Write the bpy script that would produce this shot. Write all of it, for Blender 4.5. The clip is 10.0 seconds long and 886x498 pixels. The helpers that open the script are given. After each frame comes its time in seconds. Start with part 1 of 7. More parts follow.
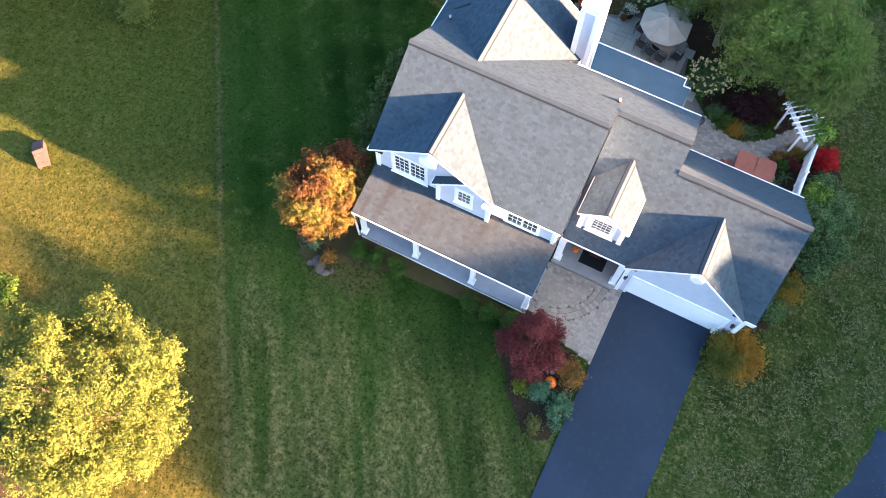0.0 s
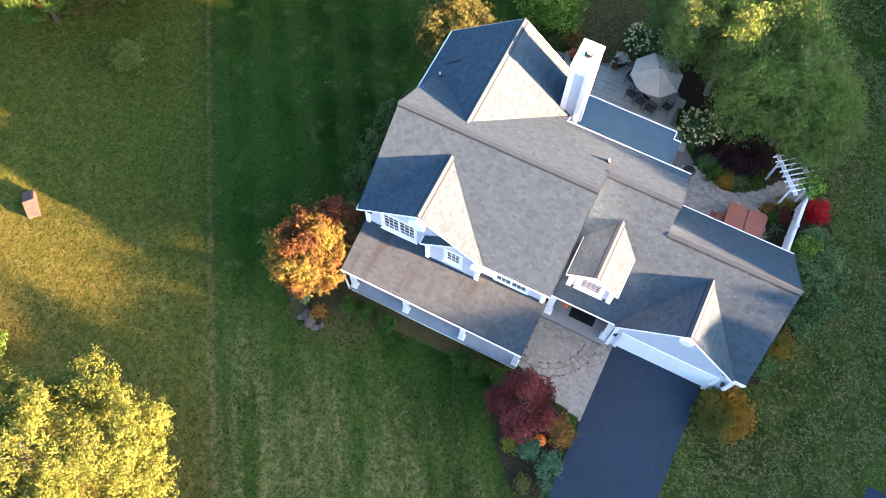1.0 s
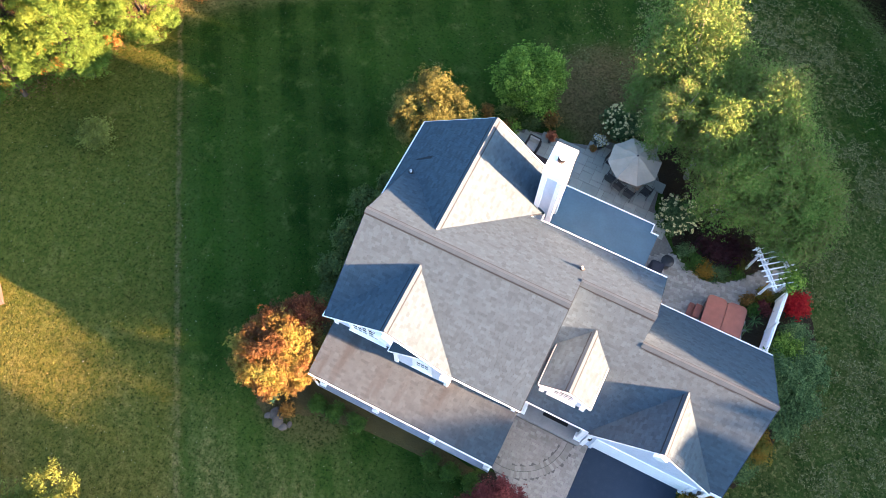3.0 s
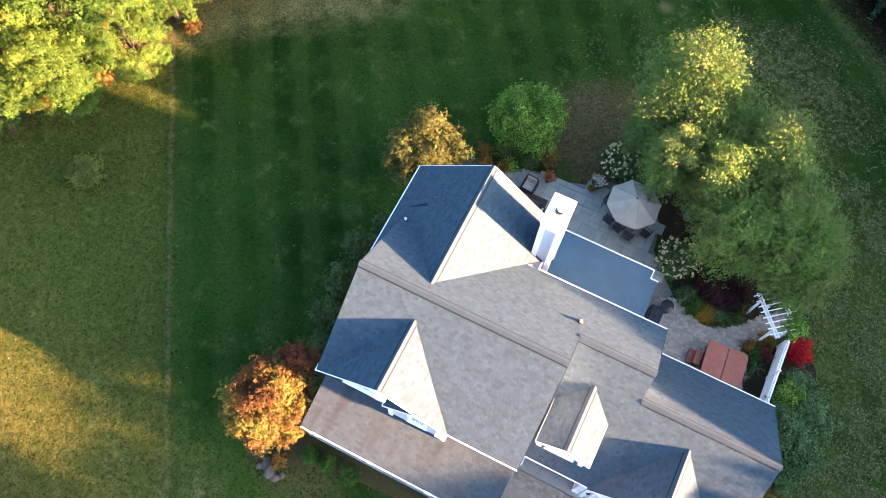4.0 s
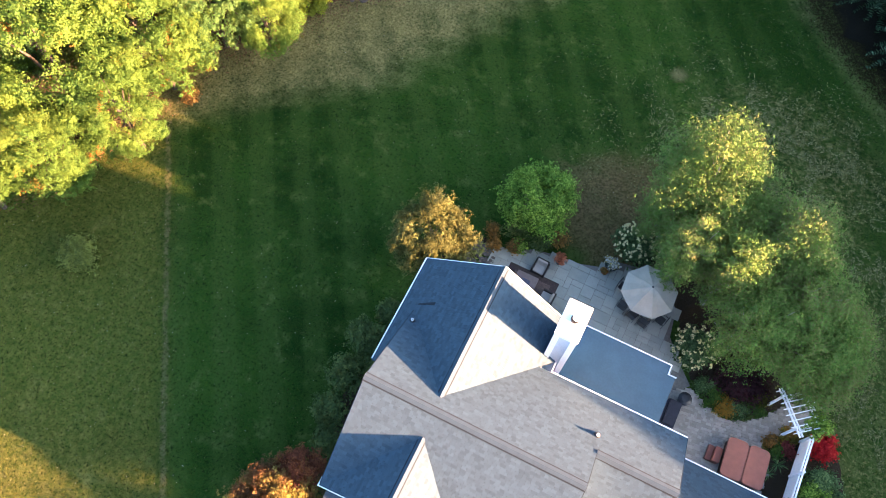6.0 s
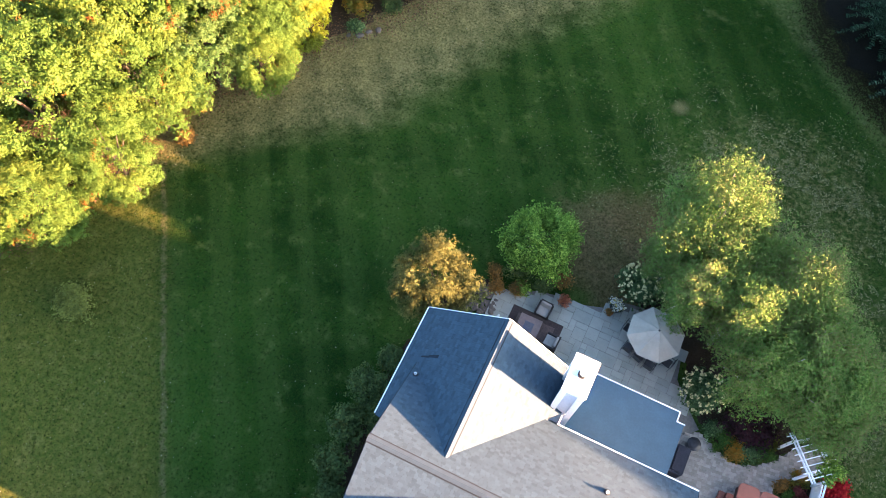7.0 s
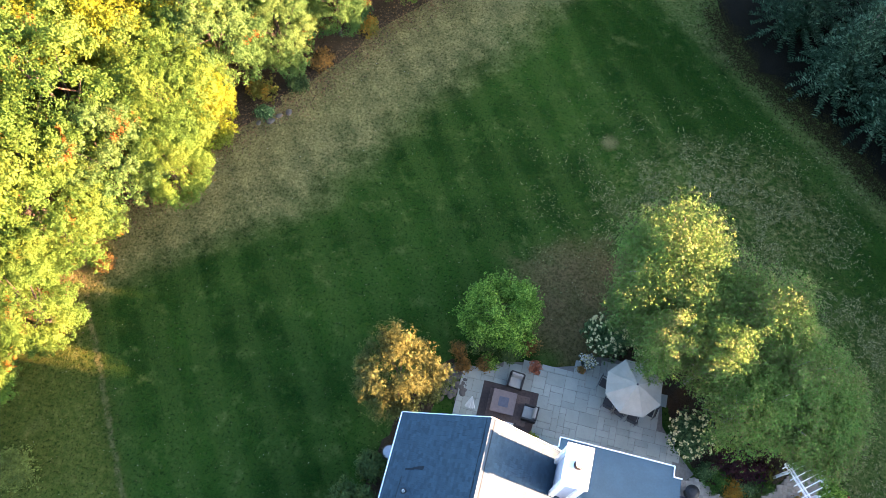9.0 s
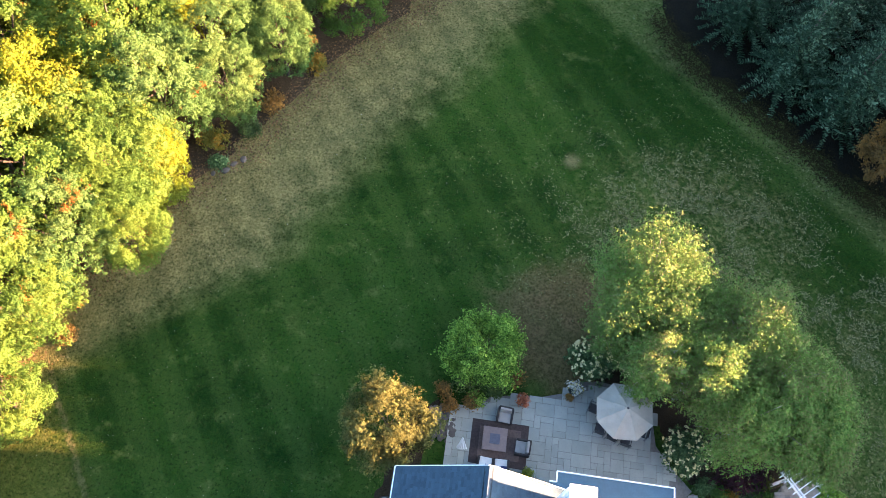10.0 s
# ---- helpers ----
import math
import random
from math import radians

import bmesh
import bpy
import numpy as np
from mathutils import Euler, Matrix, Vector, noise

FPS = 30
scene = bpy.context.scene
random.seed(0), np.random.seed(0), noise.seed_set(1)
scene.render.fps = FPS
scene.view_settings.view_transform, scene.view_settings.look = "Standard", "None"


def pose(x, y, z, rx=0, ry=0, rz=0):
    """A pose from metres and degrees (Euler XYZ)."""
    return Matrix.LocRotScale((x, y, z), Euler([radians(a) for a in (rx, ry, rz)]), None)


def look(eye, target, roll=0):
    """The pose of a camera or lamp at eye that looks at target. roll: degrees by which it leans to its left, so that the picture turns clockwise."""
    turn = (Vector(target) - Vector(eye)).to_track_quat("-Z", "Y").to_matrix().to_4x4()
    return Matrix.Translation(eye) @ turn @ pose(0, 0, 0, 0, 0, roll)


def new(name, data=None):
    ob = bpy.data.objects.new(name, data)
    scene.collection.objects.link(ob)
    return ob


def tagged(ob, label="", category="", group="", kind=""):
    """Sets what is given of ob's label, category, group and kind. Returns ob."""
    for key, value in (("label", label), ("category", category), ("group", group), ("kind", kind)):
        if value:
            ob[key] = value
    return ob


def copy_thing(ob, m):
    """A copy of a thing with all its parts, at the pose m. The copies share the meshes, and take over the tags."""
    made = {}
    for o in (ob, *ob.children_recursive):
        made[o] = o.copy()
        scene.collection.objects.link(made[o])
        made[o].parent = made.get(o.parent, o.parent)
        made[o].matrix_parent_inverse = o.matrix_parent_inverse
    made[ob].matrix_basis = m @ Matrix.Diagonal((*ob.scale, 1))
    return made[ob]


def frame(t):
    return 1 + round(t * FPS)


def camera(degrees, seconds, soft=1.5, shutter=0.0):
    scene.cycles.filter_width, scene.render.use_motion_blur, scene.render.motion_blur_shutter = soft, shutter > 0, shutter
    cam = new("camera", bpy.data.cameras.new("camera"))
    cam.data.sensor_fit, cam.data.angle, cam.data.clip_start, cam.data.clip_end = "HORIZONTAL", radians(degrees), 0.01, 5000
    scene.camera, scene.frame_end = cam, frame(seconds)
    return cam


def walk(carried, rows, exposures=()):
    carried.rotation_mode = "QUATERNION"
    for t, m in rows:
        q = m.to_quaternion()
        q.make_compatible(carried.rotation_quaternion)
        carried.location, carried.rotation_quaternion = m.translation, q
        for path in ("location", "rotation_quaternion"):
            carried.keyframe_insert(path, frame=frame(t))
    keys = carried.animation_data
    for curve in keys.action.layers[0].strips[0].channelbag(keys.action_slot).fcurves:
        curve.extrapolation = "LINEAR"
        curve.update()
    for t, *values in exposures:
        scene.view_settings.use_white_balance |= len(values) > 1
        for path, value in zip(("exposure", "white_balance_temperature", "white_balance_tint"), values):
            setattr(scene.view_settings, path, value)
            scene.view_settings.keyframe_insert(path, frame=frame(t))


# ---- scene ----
cam = camera(57.0, 10.0, soft=0.7)
PATH = [
    (0, (0.08, -2.805, 40.578), (-0.232, -2.135, 38.719), 1.8),
    (0.5, (-0.276, -1.633, 41.073), (-0.59, -0.957, 39.217), 1.9),
    (1, (-0.626, -0.413, 41.516), (-0.94, 0.268, 39.662), 2.0),
    (1.5, (-0.894, 0.827, 41.831), (-1.209, 1.512, 39.979), 2.1),
    (2, (-1.086, 2.082, 42.071), (-1.402, 2.77, 40.22), 2.1),
    (2.5, (-1.358, 3.32, 42.268), (-1.67, 4.01, 40.417), 2.5),
    (4, (-2.742, 6.757, 42.523), (-3.046, 7.455, 40.674), 3.3),
    (4.5, (-3.365, 7.797, 42.515), (-3.668, 8.5, 40.667), 3.4),
    (5, (-4.034, 8.806, 42.489), (-4.336, 9.512, 40.643), 3.5),
    (5.5, (-4.65, 9.842, 42.459), (-4.956, 10.551, 40.614), 3.4),
    (7, (-6.401, 12.767, 42.636), (-6.711, 13.491, 40.797), 2.6),
    (7.5, (-7.035, 13.723, 42.606), (-7.317, 14.466, 40.77), 2.7),
    (8, (-7.756, 14.676, 42.552), (-7.995, 15.44, 40.719), 3.1),
    (8.5, (-8.419, 15.601, 42.505), (-8.616, 16.384, 40.676), 3.3),
    (9, (-9.059, 16.515, 42.449), (-9.212, 17.316, 40.623), 3.6),
    (9.5, (-9.695, 17.351, 42.389), (-9.799, 18.171, 40.568), 4.0),
    (10, (-10.294, 18.292, 42.33), (-10.345, 19.124, 40.512), 4.7),
]
walk(cam, [(t, look(eye, target, roll)) for t, eye, target, roll in PATH], [(0, 4.38, 5850, 9), (4.5, 4.44, 5850, 9), (7, 4.54, 5850, 9), (10, 4.68, 5850, 9)])

# ---- world and sun ----
SUN_ELEV, SUN_AZ = 15.5, 88.3
world = bpy.data.worlds.new("sky")
scene.world = world
world.use_nodes = True
wn = world.node_tree
sky = wn.nodes.new("ShaderNodeTexSky")
sky.sky_type, sky.sun_disc = "NISHITA", False
sky.air_density, sky.dust_density, sky.ozone_density = 1.0, 3.4, 2.0
sky.sun_elevation, sky.sun_rotation = radians(SUN_ELEV), radians(SUN_AZ)
wn.links.new(sky.outputs[0], wn.nodes["Background"].inputs[0])
wn.nodes["Background"].inputs[1].default_value = 0.050
sun_data = bpy.data.lights.new("sun", "SUN")
sun_data.energy, sun_data.angle, sun_data.color = 5.25, radians(0.7), (1.0, 0.515, 0.265)
sun = new("sun", sun_data)
sun.matrix_world = look((60, 1.8, 60 * math.tan(radians(SUN_ELEV))), (0, 0, 0))


# ---- node helpers ----
class Graph:
    def __init__(self, name):
        self.mat = bpy.data.materials.new(name)
        self.mat.use_nodes = True
        self.nt = self.mat.node_tree
        self.bsdf = self.nt.nodes["Principled BSDF"]
        self.out = self.nt.nodes["Material Output"]

    def node(self, kind, **put):
        n = self.nt.nodes.new(kind)
        for k, v in put.items():
            if isinstance(v, bpy.types.NodeSocket):
                self.nt.links.new(v, n.inputs[k.replace("_", " ")])
            else:
                n.inputs[k.replace("_", " ")].default_value = v
        return n

    def math(self, op, a, b=0.0, c=0.0, clamp=False):
        n = self.nt.nodes.new("ShaderNodeMath")
        n.operation, n.use_clamp = op, clamp
        for i, v in enumerate((a, b, c)):
            if isinstance(v, bpy.types.NodeSocket):
                self.nt.links.new(v, n.inputs[i])
            else:
                n.inputs[i].default_value = v
        return n.outputs[0]

    def step(self, v, lo, hi):
        n = self.nt.nodes.new("ShaderNodeMapRange")
        n.interpolation_type = "SMOOTHSTEP"
        self.nt.links.new(v, n.inputs[0])
        n.inputs[1].default_value, n.inputs[2].default_value = lo, hi
        return n.outputs[0]

    def noise(self, scale, detail=3.0, rough=0.55, vec=None, stretch=None):
        if vec is None:
            vec = self.pos()
        if stretch is not None:
            m = self.nt.nodes.new("ShaderNodeMapping")
            self.nt.links.new(vec, m.inputs[0])
            m.inputs["Scale"].default_value = stretch[0]
            m.inputs["Rotation"].default_value = stretch[1]
            vec = m.outputs[0]
        n = self.node("ShaderNodeTexNoise", Scale=scale, Detail=detail, Roughness=rough)
        self.nt.links.new(vec, n.inputs["Vector"])
        return n.outputs[0]

    def pos(self):
        return self.node("ShaderNodeNewGeometry").outputs["Position"]

    def local(self):
        return self.node("ShaderNodeTexCoord").outputs["Object"]

    def island(self):
        return self.node("ShaderNodeNewGeometry").outputs["Random Per Island"]

    def obrand(self):
        return self.node("ShaderNodeObjectInfo").outputs["Random"]

    def mix(self, fac, a, b, how="MIX"):
        n = self.nt.nodes.new("ShaderNodeMix")
        n.data_type, n.blend_type = "RGBA", how
        for i, v in ((0, fac), (6, a), (7, b)):
            if isinstance(v, bpy.types.NodeSocket):
                self.nt.links.new(v, n.inputs[i])
            elif i:
                n.inputs[i].default_value = (*v, 1)
            else:
                n.inputs[i].default_value = v
        return n.outputs[2]

    def ramp(self, fac, stops):
        n = self.nt.nodes.new("ShaderNodeValToRGB")
        self.nt.links.new(fac, n.inputs[0])
        el = n.color_ramp.elements
        while len(el) < len(stops):
            el.new(0.5)
        for e, (p, c) in zip(el, stops):
            e.position, e.color = p, (*c, 1)
        return n.outputs[0]

    def bump(self, height, strength=0.5, distance=0.02):
        n = self.node("ShaderNodeBump", Strength=strength, Distance=distance)
        self.nt.links.new(height, n.inputs["Height"])
        self.nt.links.new(n.outputs[0], self.bsdf.inputs["Normal"])

    def done(self, colour, rough=0.8, metal=0.0, spec=0.3):
        if isinstance(colour, bpy.types.NodeSocket):
            self.nt.links.new(colour, self.bsdf.inputs["Base Color"])
        else:
            self.bsdf.inputs["Base Color"].default_value = (*colour, 1)
        if isinstance(rough, bpy.types.NodeSocket):
            self.nt.links.new(rough, self.bsdf.inputs["Roughness"])
        else:
            self.bsdf.inputs["Roughness"].default_value = rough
        self.bsdf.inputs["Metallic"].default_value = metal
        self.bsdf.inputs["Specular IOR Level"].default_value = spec
        return self.mat


DULL = 0.78  # natural surfaces against the white paint


def shade(c, k):
    return tuple(min(1.0, v * k) for v in c)


def plain(name, c, rough=0.7, scale=6.0, vary=0.18, metal=0.0, bump=0.15, spec=0.3):
    """A painted, woven or cast surface with a little wear at two scales."""
    if max(c) < 0.5:
        c = shade(c, DULL)
    g = Graph(name)
    a, b = g.noise(scale, 4.0), g.noise(scale * 9, 2.0)
    f = g.math("ADD", g.math("MULTIPLY", a, 0.65), g.math("MULTIPLY", b, 0.35))
    col = g.mix(g.step(f, 0.3, 0.7), shade(c, 1 - vary), shade(c, 1 + vary))
    g.bump(b, bump, 0.01)
    return g.done(col, rough, metal, spec)


def leafy(name, stops, patch=0.7, weight=0.45, glow=0.35, sunny=(1.0, 1.0, 1.0), rust=None):
    """Leaves: each one its own tint, drifting over the crown, with light passing through; rust: sprays that have turned."""
    stops = [(p, tuple(min(1.0, v * k * DULL) for v, k in zip(c, sunny))) for p, c in stops]
    g = Graph(name)
    n = g.noise(patch, 2.0, 0.5)
    f = g.math("ADD", g.math("MULTIPLY", g.island(), 1 - weight),
               g.math("MULTIPLY", g.step(n, 0.32, 0.68), weight))
    f = g.math("ADD", f, g.math("MULTIPLY", g.math("SUBTRACT", g.obrand(), 0.5), 0.16), clamp=True)
    col = g.ramp(f, stops)
    if rust:
        spot = g.math("MULTIPLY", g.step(g.noise(0.55, 3.0, 0.6), 0.64, 0.70), g.math("GREATER_THAN", g.island(), 0.25))
        col = g.mix(spot, col, rust)
    g.done(col, 0.7, 0.0, 0.12)
    tr = g.nt.nodes.new("ShaderNodeBsdfTranslucent")
    g.nt.links.new(col, tr.inputs[0])
    mx = g.nt.nodes.new("ShaderNodeMixShader")
    mx.inputs[0].default_value = glow
    g.nt.links.new(g.bsdf.outputs[0], mx.inputs[1])
    g.nt.links.new(tr.outputs[0], mx.inputs[2])
    g.nt.links.new(mx.outputs[0], g.out.inputs[0])
    return g.mat


# ---- materials ----
def shingle_material(name, c, streak=0.0):
    g = Graph(name)
    r = g.math("FRACT", g.math("ADD", g.island(), g.obrand()))
    col = g.ramp(r, [(0.0, shade(c, 0.74)), (0.3, shade(c, 0.92)), (0.7, c), (1.0, shade(c, 1.14))])
    big = g.step(g.noise(0.55, 4.0, 0.6), 0.35, 0.75)
    col = g.mix(g.math("MULTIPLY", big, 0.20), col, shade(c, 0.75))
    if streak:
        run = g.noise(1.3, 3.0, 0.55, None, ((1.0, 0.16, 0.16), (0, 0, 0)))
        col = g.mix(g.math("MULTIPLY", g.step(run, 0.52, 0.75), streak), col, (c[0] * 0.62, c[1] * 0.46, c[2] * 0.40))
    grit = g.noise(70.0, 2.0)
    col = g.mix(g.math("MULTIPLY", g.step(grit, 0.35, 0.7), 0.22), col, shade(c, 1.5))
    g.bump(grit, 0.35, 0.006)
    return g.done(col, 0.9, 0.0, 0.2)


M_SHINGLE = shingle_material("asphalt_shingle", (0.0355, 0.057, 0.0775))
M_PORCH_SHINGLE = shingle_material("weathered_shingle", (0.038, 0.053, 0.067), 0.7)
M_CAP = plain("ridge_shingle", (0.037, 0.060, 0.084), 0.9, 2.5, 0.10)
M_UNDERLAY = plain("roof_underlay", (0.016, 0.023, 0.032), 0.95)
M_MEMBRANE = plain("roof_membrane", (0.058, 0.108, 0.150), 0.85, 1.2, 0.12)


def siding_material():
    g = Graph("lap_siding")
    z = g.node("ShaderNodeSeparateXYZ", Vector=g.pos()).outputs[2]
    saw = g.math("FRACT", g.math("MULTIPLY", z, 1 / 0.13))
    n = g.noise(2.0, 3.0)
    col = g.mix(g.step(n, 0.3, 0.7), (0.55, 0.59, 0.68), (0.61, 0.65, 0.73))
    # thin line under each lap, its shadow painted into the colour
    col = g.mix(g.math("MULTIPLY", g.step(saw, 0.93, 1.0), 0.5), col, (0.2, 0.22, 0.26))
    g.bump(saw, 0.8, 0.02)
    return g.done(col, 0.6)


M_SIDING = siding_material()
M_WHITE = plain("white_trim", (0.86, 0.86, 0.85), 0.45, 3.0, 0.05)
M_DOOR = plain("glossy_white_door", (0.93, 0.93, 0.92), 0.35, 2.0, 0.03, 0.0, 0.03, 0.5)
M_PORCH_FLOOR = plain("grey_porch_boards", (0.30, 0.34, 0.40), 0.6, 2.0, 0.1)
M_DARK = plain("black_metal", (0.02, 0.02, 0.022), 0.4, 8.0, 0.2)
M_ROOM = plain("dim_room", (0.10, 0.10, 0.10), 0.9)
M_CONCRETE = plain("concrete", (0.30, 0.295, 0.285), 0.9, 1.5, 0.15)


def glass_material():
    g = Graph("window_glass")
    g.bsdf.inputs["Transmission Weight"].default_value = 0.85
    g.bsdf.inputs["IOR"].default_value = 1.45
    return g.done((0.55, 0.60, 0.60), 0.03, 0.0, 0.6)


M_GLASS = glass_material()


def asphalt_material():
    g = Graph("asphalt")
    fine, mid, big = g.noise(60.0, 2.0), g.noise(3.0, 3.0), g.noise(0.25, 4.0)
    col = g.mix(g.step(big, 0.35, 0.7), (0.012, 0.023, 0.040), (0.017, 0.030, 0.052))
    col = g.mix(g.math("MULTIPLY", g.step(mid, 0.5, 0.8), 0.35), col, (0.034, 0.046, 0.066))
    col = g.mix(g.math("MULTIPLY", g.step(fine, 0.55, 0.75), 0.3), col, (0.07, 0.075, 0.085))
    g.bump(fine, 0.4, 0.008)
    return g.done(col, 0.75, 0.0, 0.25)


M_ASPHALT = asphalt_material()


def stone_material(name, lo, hi, scale=5.0):
    lo, hi = shade(lo, DULL), shade(hi, DULL)
    g = Graph(name)
    r = g.math("ADD", g.math("MULTIPLY", g.island(), 0.6), g.math("MULTIPLY", g.obrand(), 0.4))
    n, fine = g.noise(scale, 4.0), g.noise(scale * 10, 2.0)
    f = g.math("ADD", g.math("MULTIPLY", r, 0.6), g.math("MULTIPLY", n, 0.4))
    col = g.mix(g.step(f, 0.2, 0.8), lo, hi)
    col = g.mix(g.math("MULTIPLY", g.step(fine, 0.55, 0.75), 0.3), col, shade(lo, 0.6))
    g.bump(fine, 0.3, 0.01)
    return g.done(col, 0.85)


M_PAVER = stone_material("tumbled_paver", (0.25, 0.22, 0.185), (0.41, 0.365, 0.31))
M_FLAG = stone_material("bluestone_flag", (0.245, 0.245, 0.208), (0.350, 0.345, 0.290), 2.0)
M_ROCK = stone_material("field_stone", (0.042, 0.033, 0.028), (0.110, 0.090, 0.076), 3.0)
M_JOINT = plain("joint_sand", (0.15, 0.135, 0.115), 0.95, 8.0, 0.2)


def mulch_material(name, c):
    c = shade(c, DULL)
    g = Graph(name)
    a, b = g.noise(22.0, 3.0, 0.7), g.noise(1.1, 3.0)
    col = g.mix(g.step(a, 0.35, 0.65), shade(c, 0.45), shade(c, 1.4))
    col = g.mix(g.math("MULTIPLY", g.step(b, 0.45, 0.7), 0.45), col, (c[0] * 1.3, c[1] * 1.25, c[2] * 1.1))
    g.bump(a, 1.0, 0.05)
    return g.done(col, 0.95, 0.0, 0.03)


M_MULCH = mulch_material("dark_mulch", (0.044, 0.032, 0.021))
M_LITTER = mulch_material("leaf_litter", (0.060, 0.044, 0.028))


def lawn_material():
    g = Graph("lawn")
    p = g.pos()
    xyz = g.node("ShaderNodeSeparateXYZ", Vector=p)
    x, y = xyz.outputs[0], xyz.outputs[1]
    big, mid = g.noise(0.11, 4.0, 0.6), g.noise(0.8, 4.0, 0.6)
    fine, blade = g.noise(7.0, 4.0, 0.7), g.noise(30.0, 2.0, 0.6)
    fleck = g.noise(3.0, 5.0, 0.75)
    off = g.math("SUBTRACT", mid, 0.5)
    # distance across the boundary of the two lots, and the mowing lanes that follow it
    across = g.math("ADD", g.math("MULTIPLY", x, 0.83), g.math("MULTIPLY", y, 0.556))
    along = g.math("ADD", g.math("MULTIPLY", x, -0.556), g.math("MULTIPLY", y, 0.83))
    lot = g.math("ADD", across, 10.9)
    lanes = g.node("ShaderNodeCombineXYZ", X=g.math("MULTIPLY", across, 0.75), Y=g.math("MULTIPLY", along, 0.10), Z=0.0).outputs[0]
    run = g.noise(1.0, 3.0, 0.6, lanes)
    warp = g.math("ADD", g.math("MULTIPLY", off, 0.8), g.math("MULTIPLY", run, 1.6))
    lane = g.math("SINE", g.math("MULTIPLY", g.math("ADD", across, warp), 2 * math.pi / 2.5))
    turn = g.math("ADD", g.math("MULTIPLY", x, 0.35), g.math("MULTIPLY", y, -0.94))
    lane2 = g.math("SINE", g.math("MULTIPLY", g.math("ADD", turn, g.math("MULTIPLY", off, 1.2)), 2 * math.pi / 2.1))
    green = g.mix(g.step(big, 0.35, 0.65), (0.006, 0.027, 0.005), (0.026, 0.064, 0.010))
    green = g.mix(g.math("MULTIPLY", g.step(mid, 0.42, 0.70), 0.42), green, (0.034, 0.076, 0.012))
    green = g.mix(g.math("MULTIPLY", g.step(lane, -0.7, 0.7), 0.42), green, (0.048, 0.083, 0.018))
    green = g.mix(g.math("MULTIPLY", g.step(lane2, -0.4, 0.6), 0.07), green, (0.070, 0.090, 0.022))
    # thin olive turf of the next lot
    next_lot = g.step(g.math("ADD", lot, g.math("MULTIPLY", off, 1.6)), 0.8, -1.0)
    olive = g.mix(g.step(fleck, 0.35, 0.7), (0.056, 0.078, 0.014), (0.138, 0.130, 0.030))
    olive = g.mix(g.math("MULTIPLY", g.step(g.math("ADD", y, g.math("MULTIPLY", big, 14.0)), 20.0, 6.0), 0.6), olive, g.mix(g.step(fleck, 0.3, 0.7), (0.082, 0.066, 0.016), (0.165, 0.122, 0.036)))
    green = g.mix(g.math("MULTIPLY", next_lot, g.math("ADD", 0.55, g.math("MULTIPLY", run, 0.4))), green, olive)
    # dry turf: along the wood's edge, the rough side by the road, and streaks in the front lawn
    dry = g.mix(g.step(fine, 0.3, 0.7), (0.160, 0.132, 0.050), (0.335, 0.272, 0.120))
    wood = g.math("ADD", g.math("MULTIPLY", x, -0.85), g.math("MULTIPLY", y, 0.52))
    wood = g.math("SUBTRACT", wood, g.math("MULTIPLY", g.math("MAXIMUM", g.math("SUBTRACT", 36.0, y), 0.0), 0.58))
    wood = g.math("ADD", g.math("ADD", wood, g.math("MULTIPLY", g.math("SUBTRACT", big, 0.5), 4.0)), g.math("MULTIPLY", off, 3.0))
    by_wood = g.step(wood, 34.8, 38.6)
    east = g.math("MULTIPLY", g.step(g.math("ADD", x, g.math("MULTIPLY", big, 8.0)), 6.0, 12.0), g.step(g.math("SUBTRACT", y, g.math("MULTIPLY", x, 0.35)), 36.0, 31.0))
    south = g.step(g.math("SUBTRACT", g.math("MULTIPLY", big, 9.0), y), -5.5, 3.0)
    patch = g.step(mid, 0.40, 0.68)
    spots = g.step(fleck, 0.42, 0.66)
    f = g.math("MULTIPLY", by_wood, g.math("ADD", g.math("ADD", g.math("ADD", 0.36, g.math("MULTIPLY", patch, 0.20)), g.math("MULTIPLY", spots, 0.26)), g.math("MULTIPLY", g.step(wood, 36.5, 43.0), 0.30)))
    f = g.math("MULTIPLY", f, g.math("ADD", 0.84, g.math("MULTIPLY", g.step(lane, -0.6, 0.6), 0.16)))
    f = g.math("MAXIMUM", f, g.math("MULTIPLY", east, g.math("ADD", 0.05, g.math("ADD", g.math("MULTIPLY", g.step(g.noise(4.5, 5.0, 0.75), 0.50, 0.62), 0.40), g.math("MULTIPLY", patch, 0.12)))))
    f = g.math("MAXIMUM", f, g.math("MULTIPLY", g.math("MULTIPLY", south, g.math("SUBTRACT", 1.0, g.math("MULTIPLY", next_lot, 0.75))), g.math("MULTIPLY", g.math("ADD", 0.2, g.step(run, 0.36, 0.62)), g.math("ADD", 0.20, g.math("MULTIPLY", spots, 0.36)))))
    f = g.math("MAXIMUM", f, g.math("MULTIPLY", g.step(mid, 0.55, 0.75), 0.16))
    # thin turf behind the birches
    bx, by = g.math("MULTIPLY", g.math("SUBTRACT", x, 3.0), 0.14), g.math("MULTIPLY", g.math("SUBTRACT", y, 41.0), 0.16)
    thin = g.math("ADD", g.math("SQRT", g.math("ADD", g.math("MULTIPLY", bx, bx), g.math("MULTIPLY", by, by))), off)
    f = g.math("MAXIMUM", f, g.math("MULTIPLY", g.step(thin, 1.15, 0.6), g.math("ADD", 0.04, g.math("MULTIPLY", spots, 0.40))))
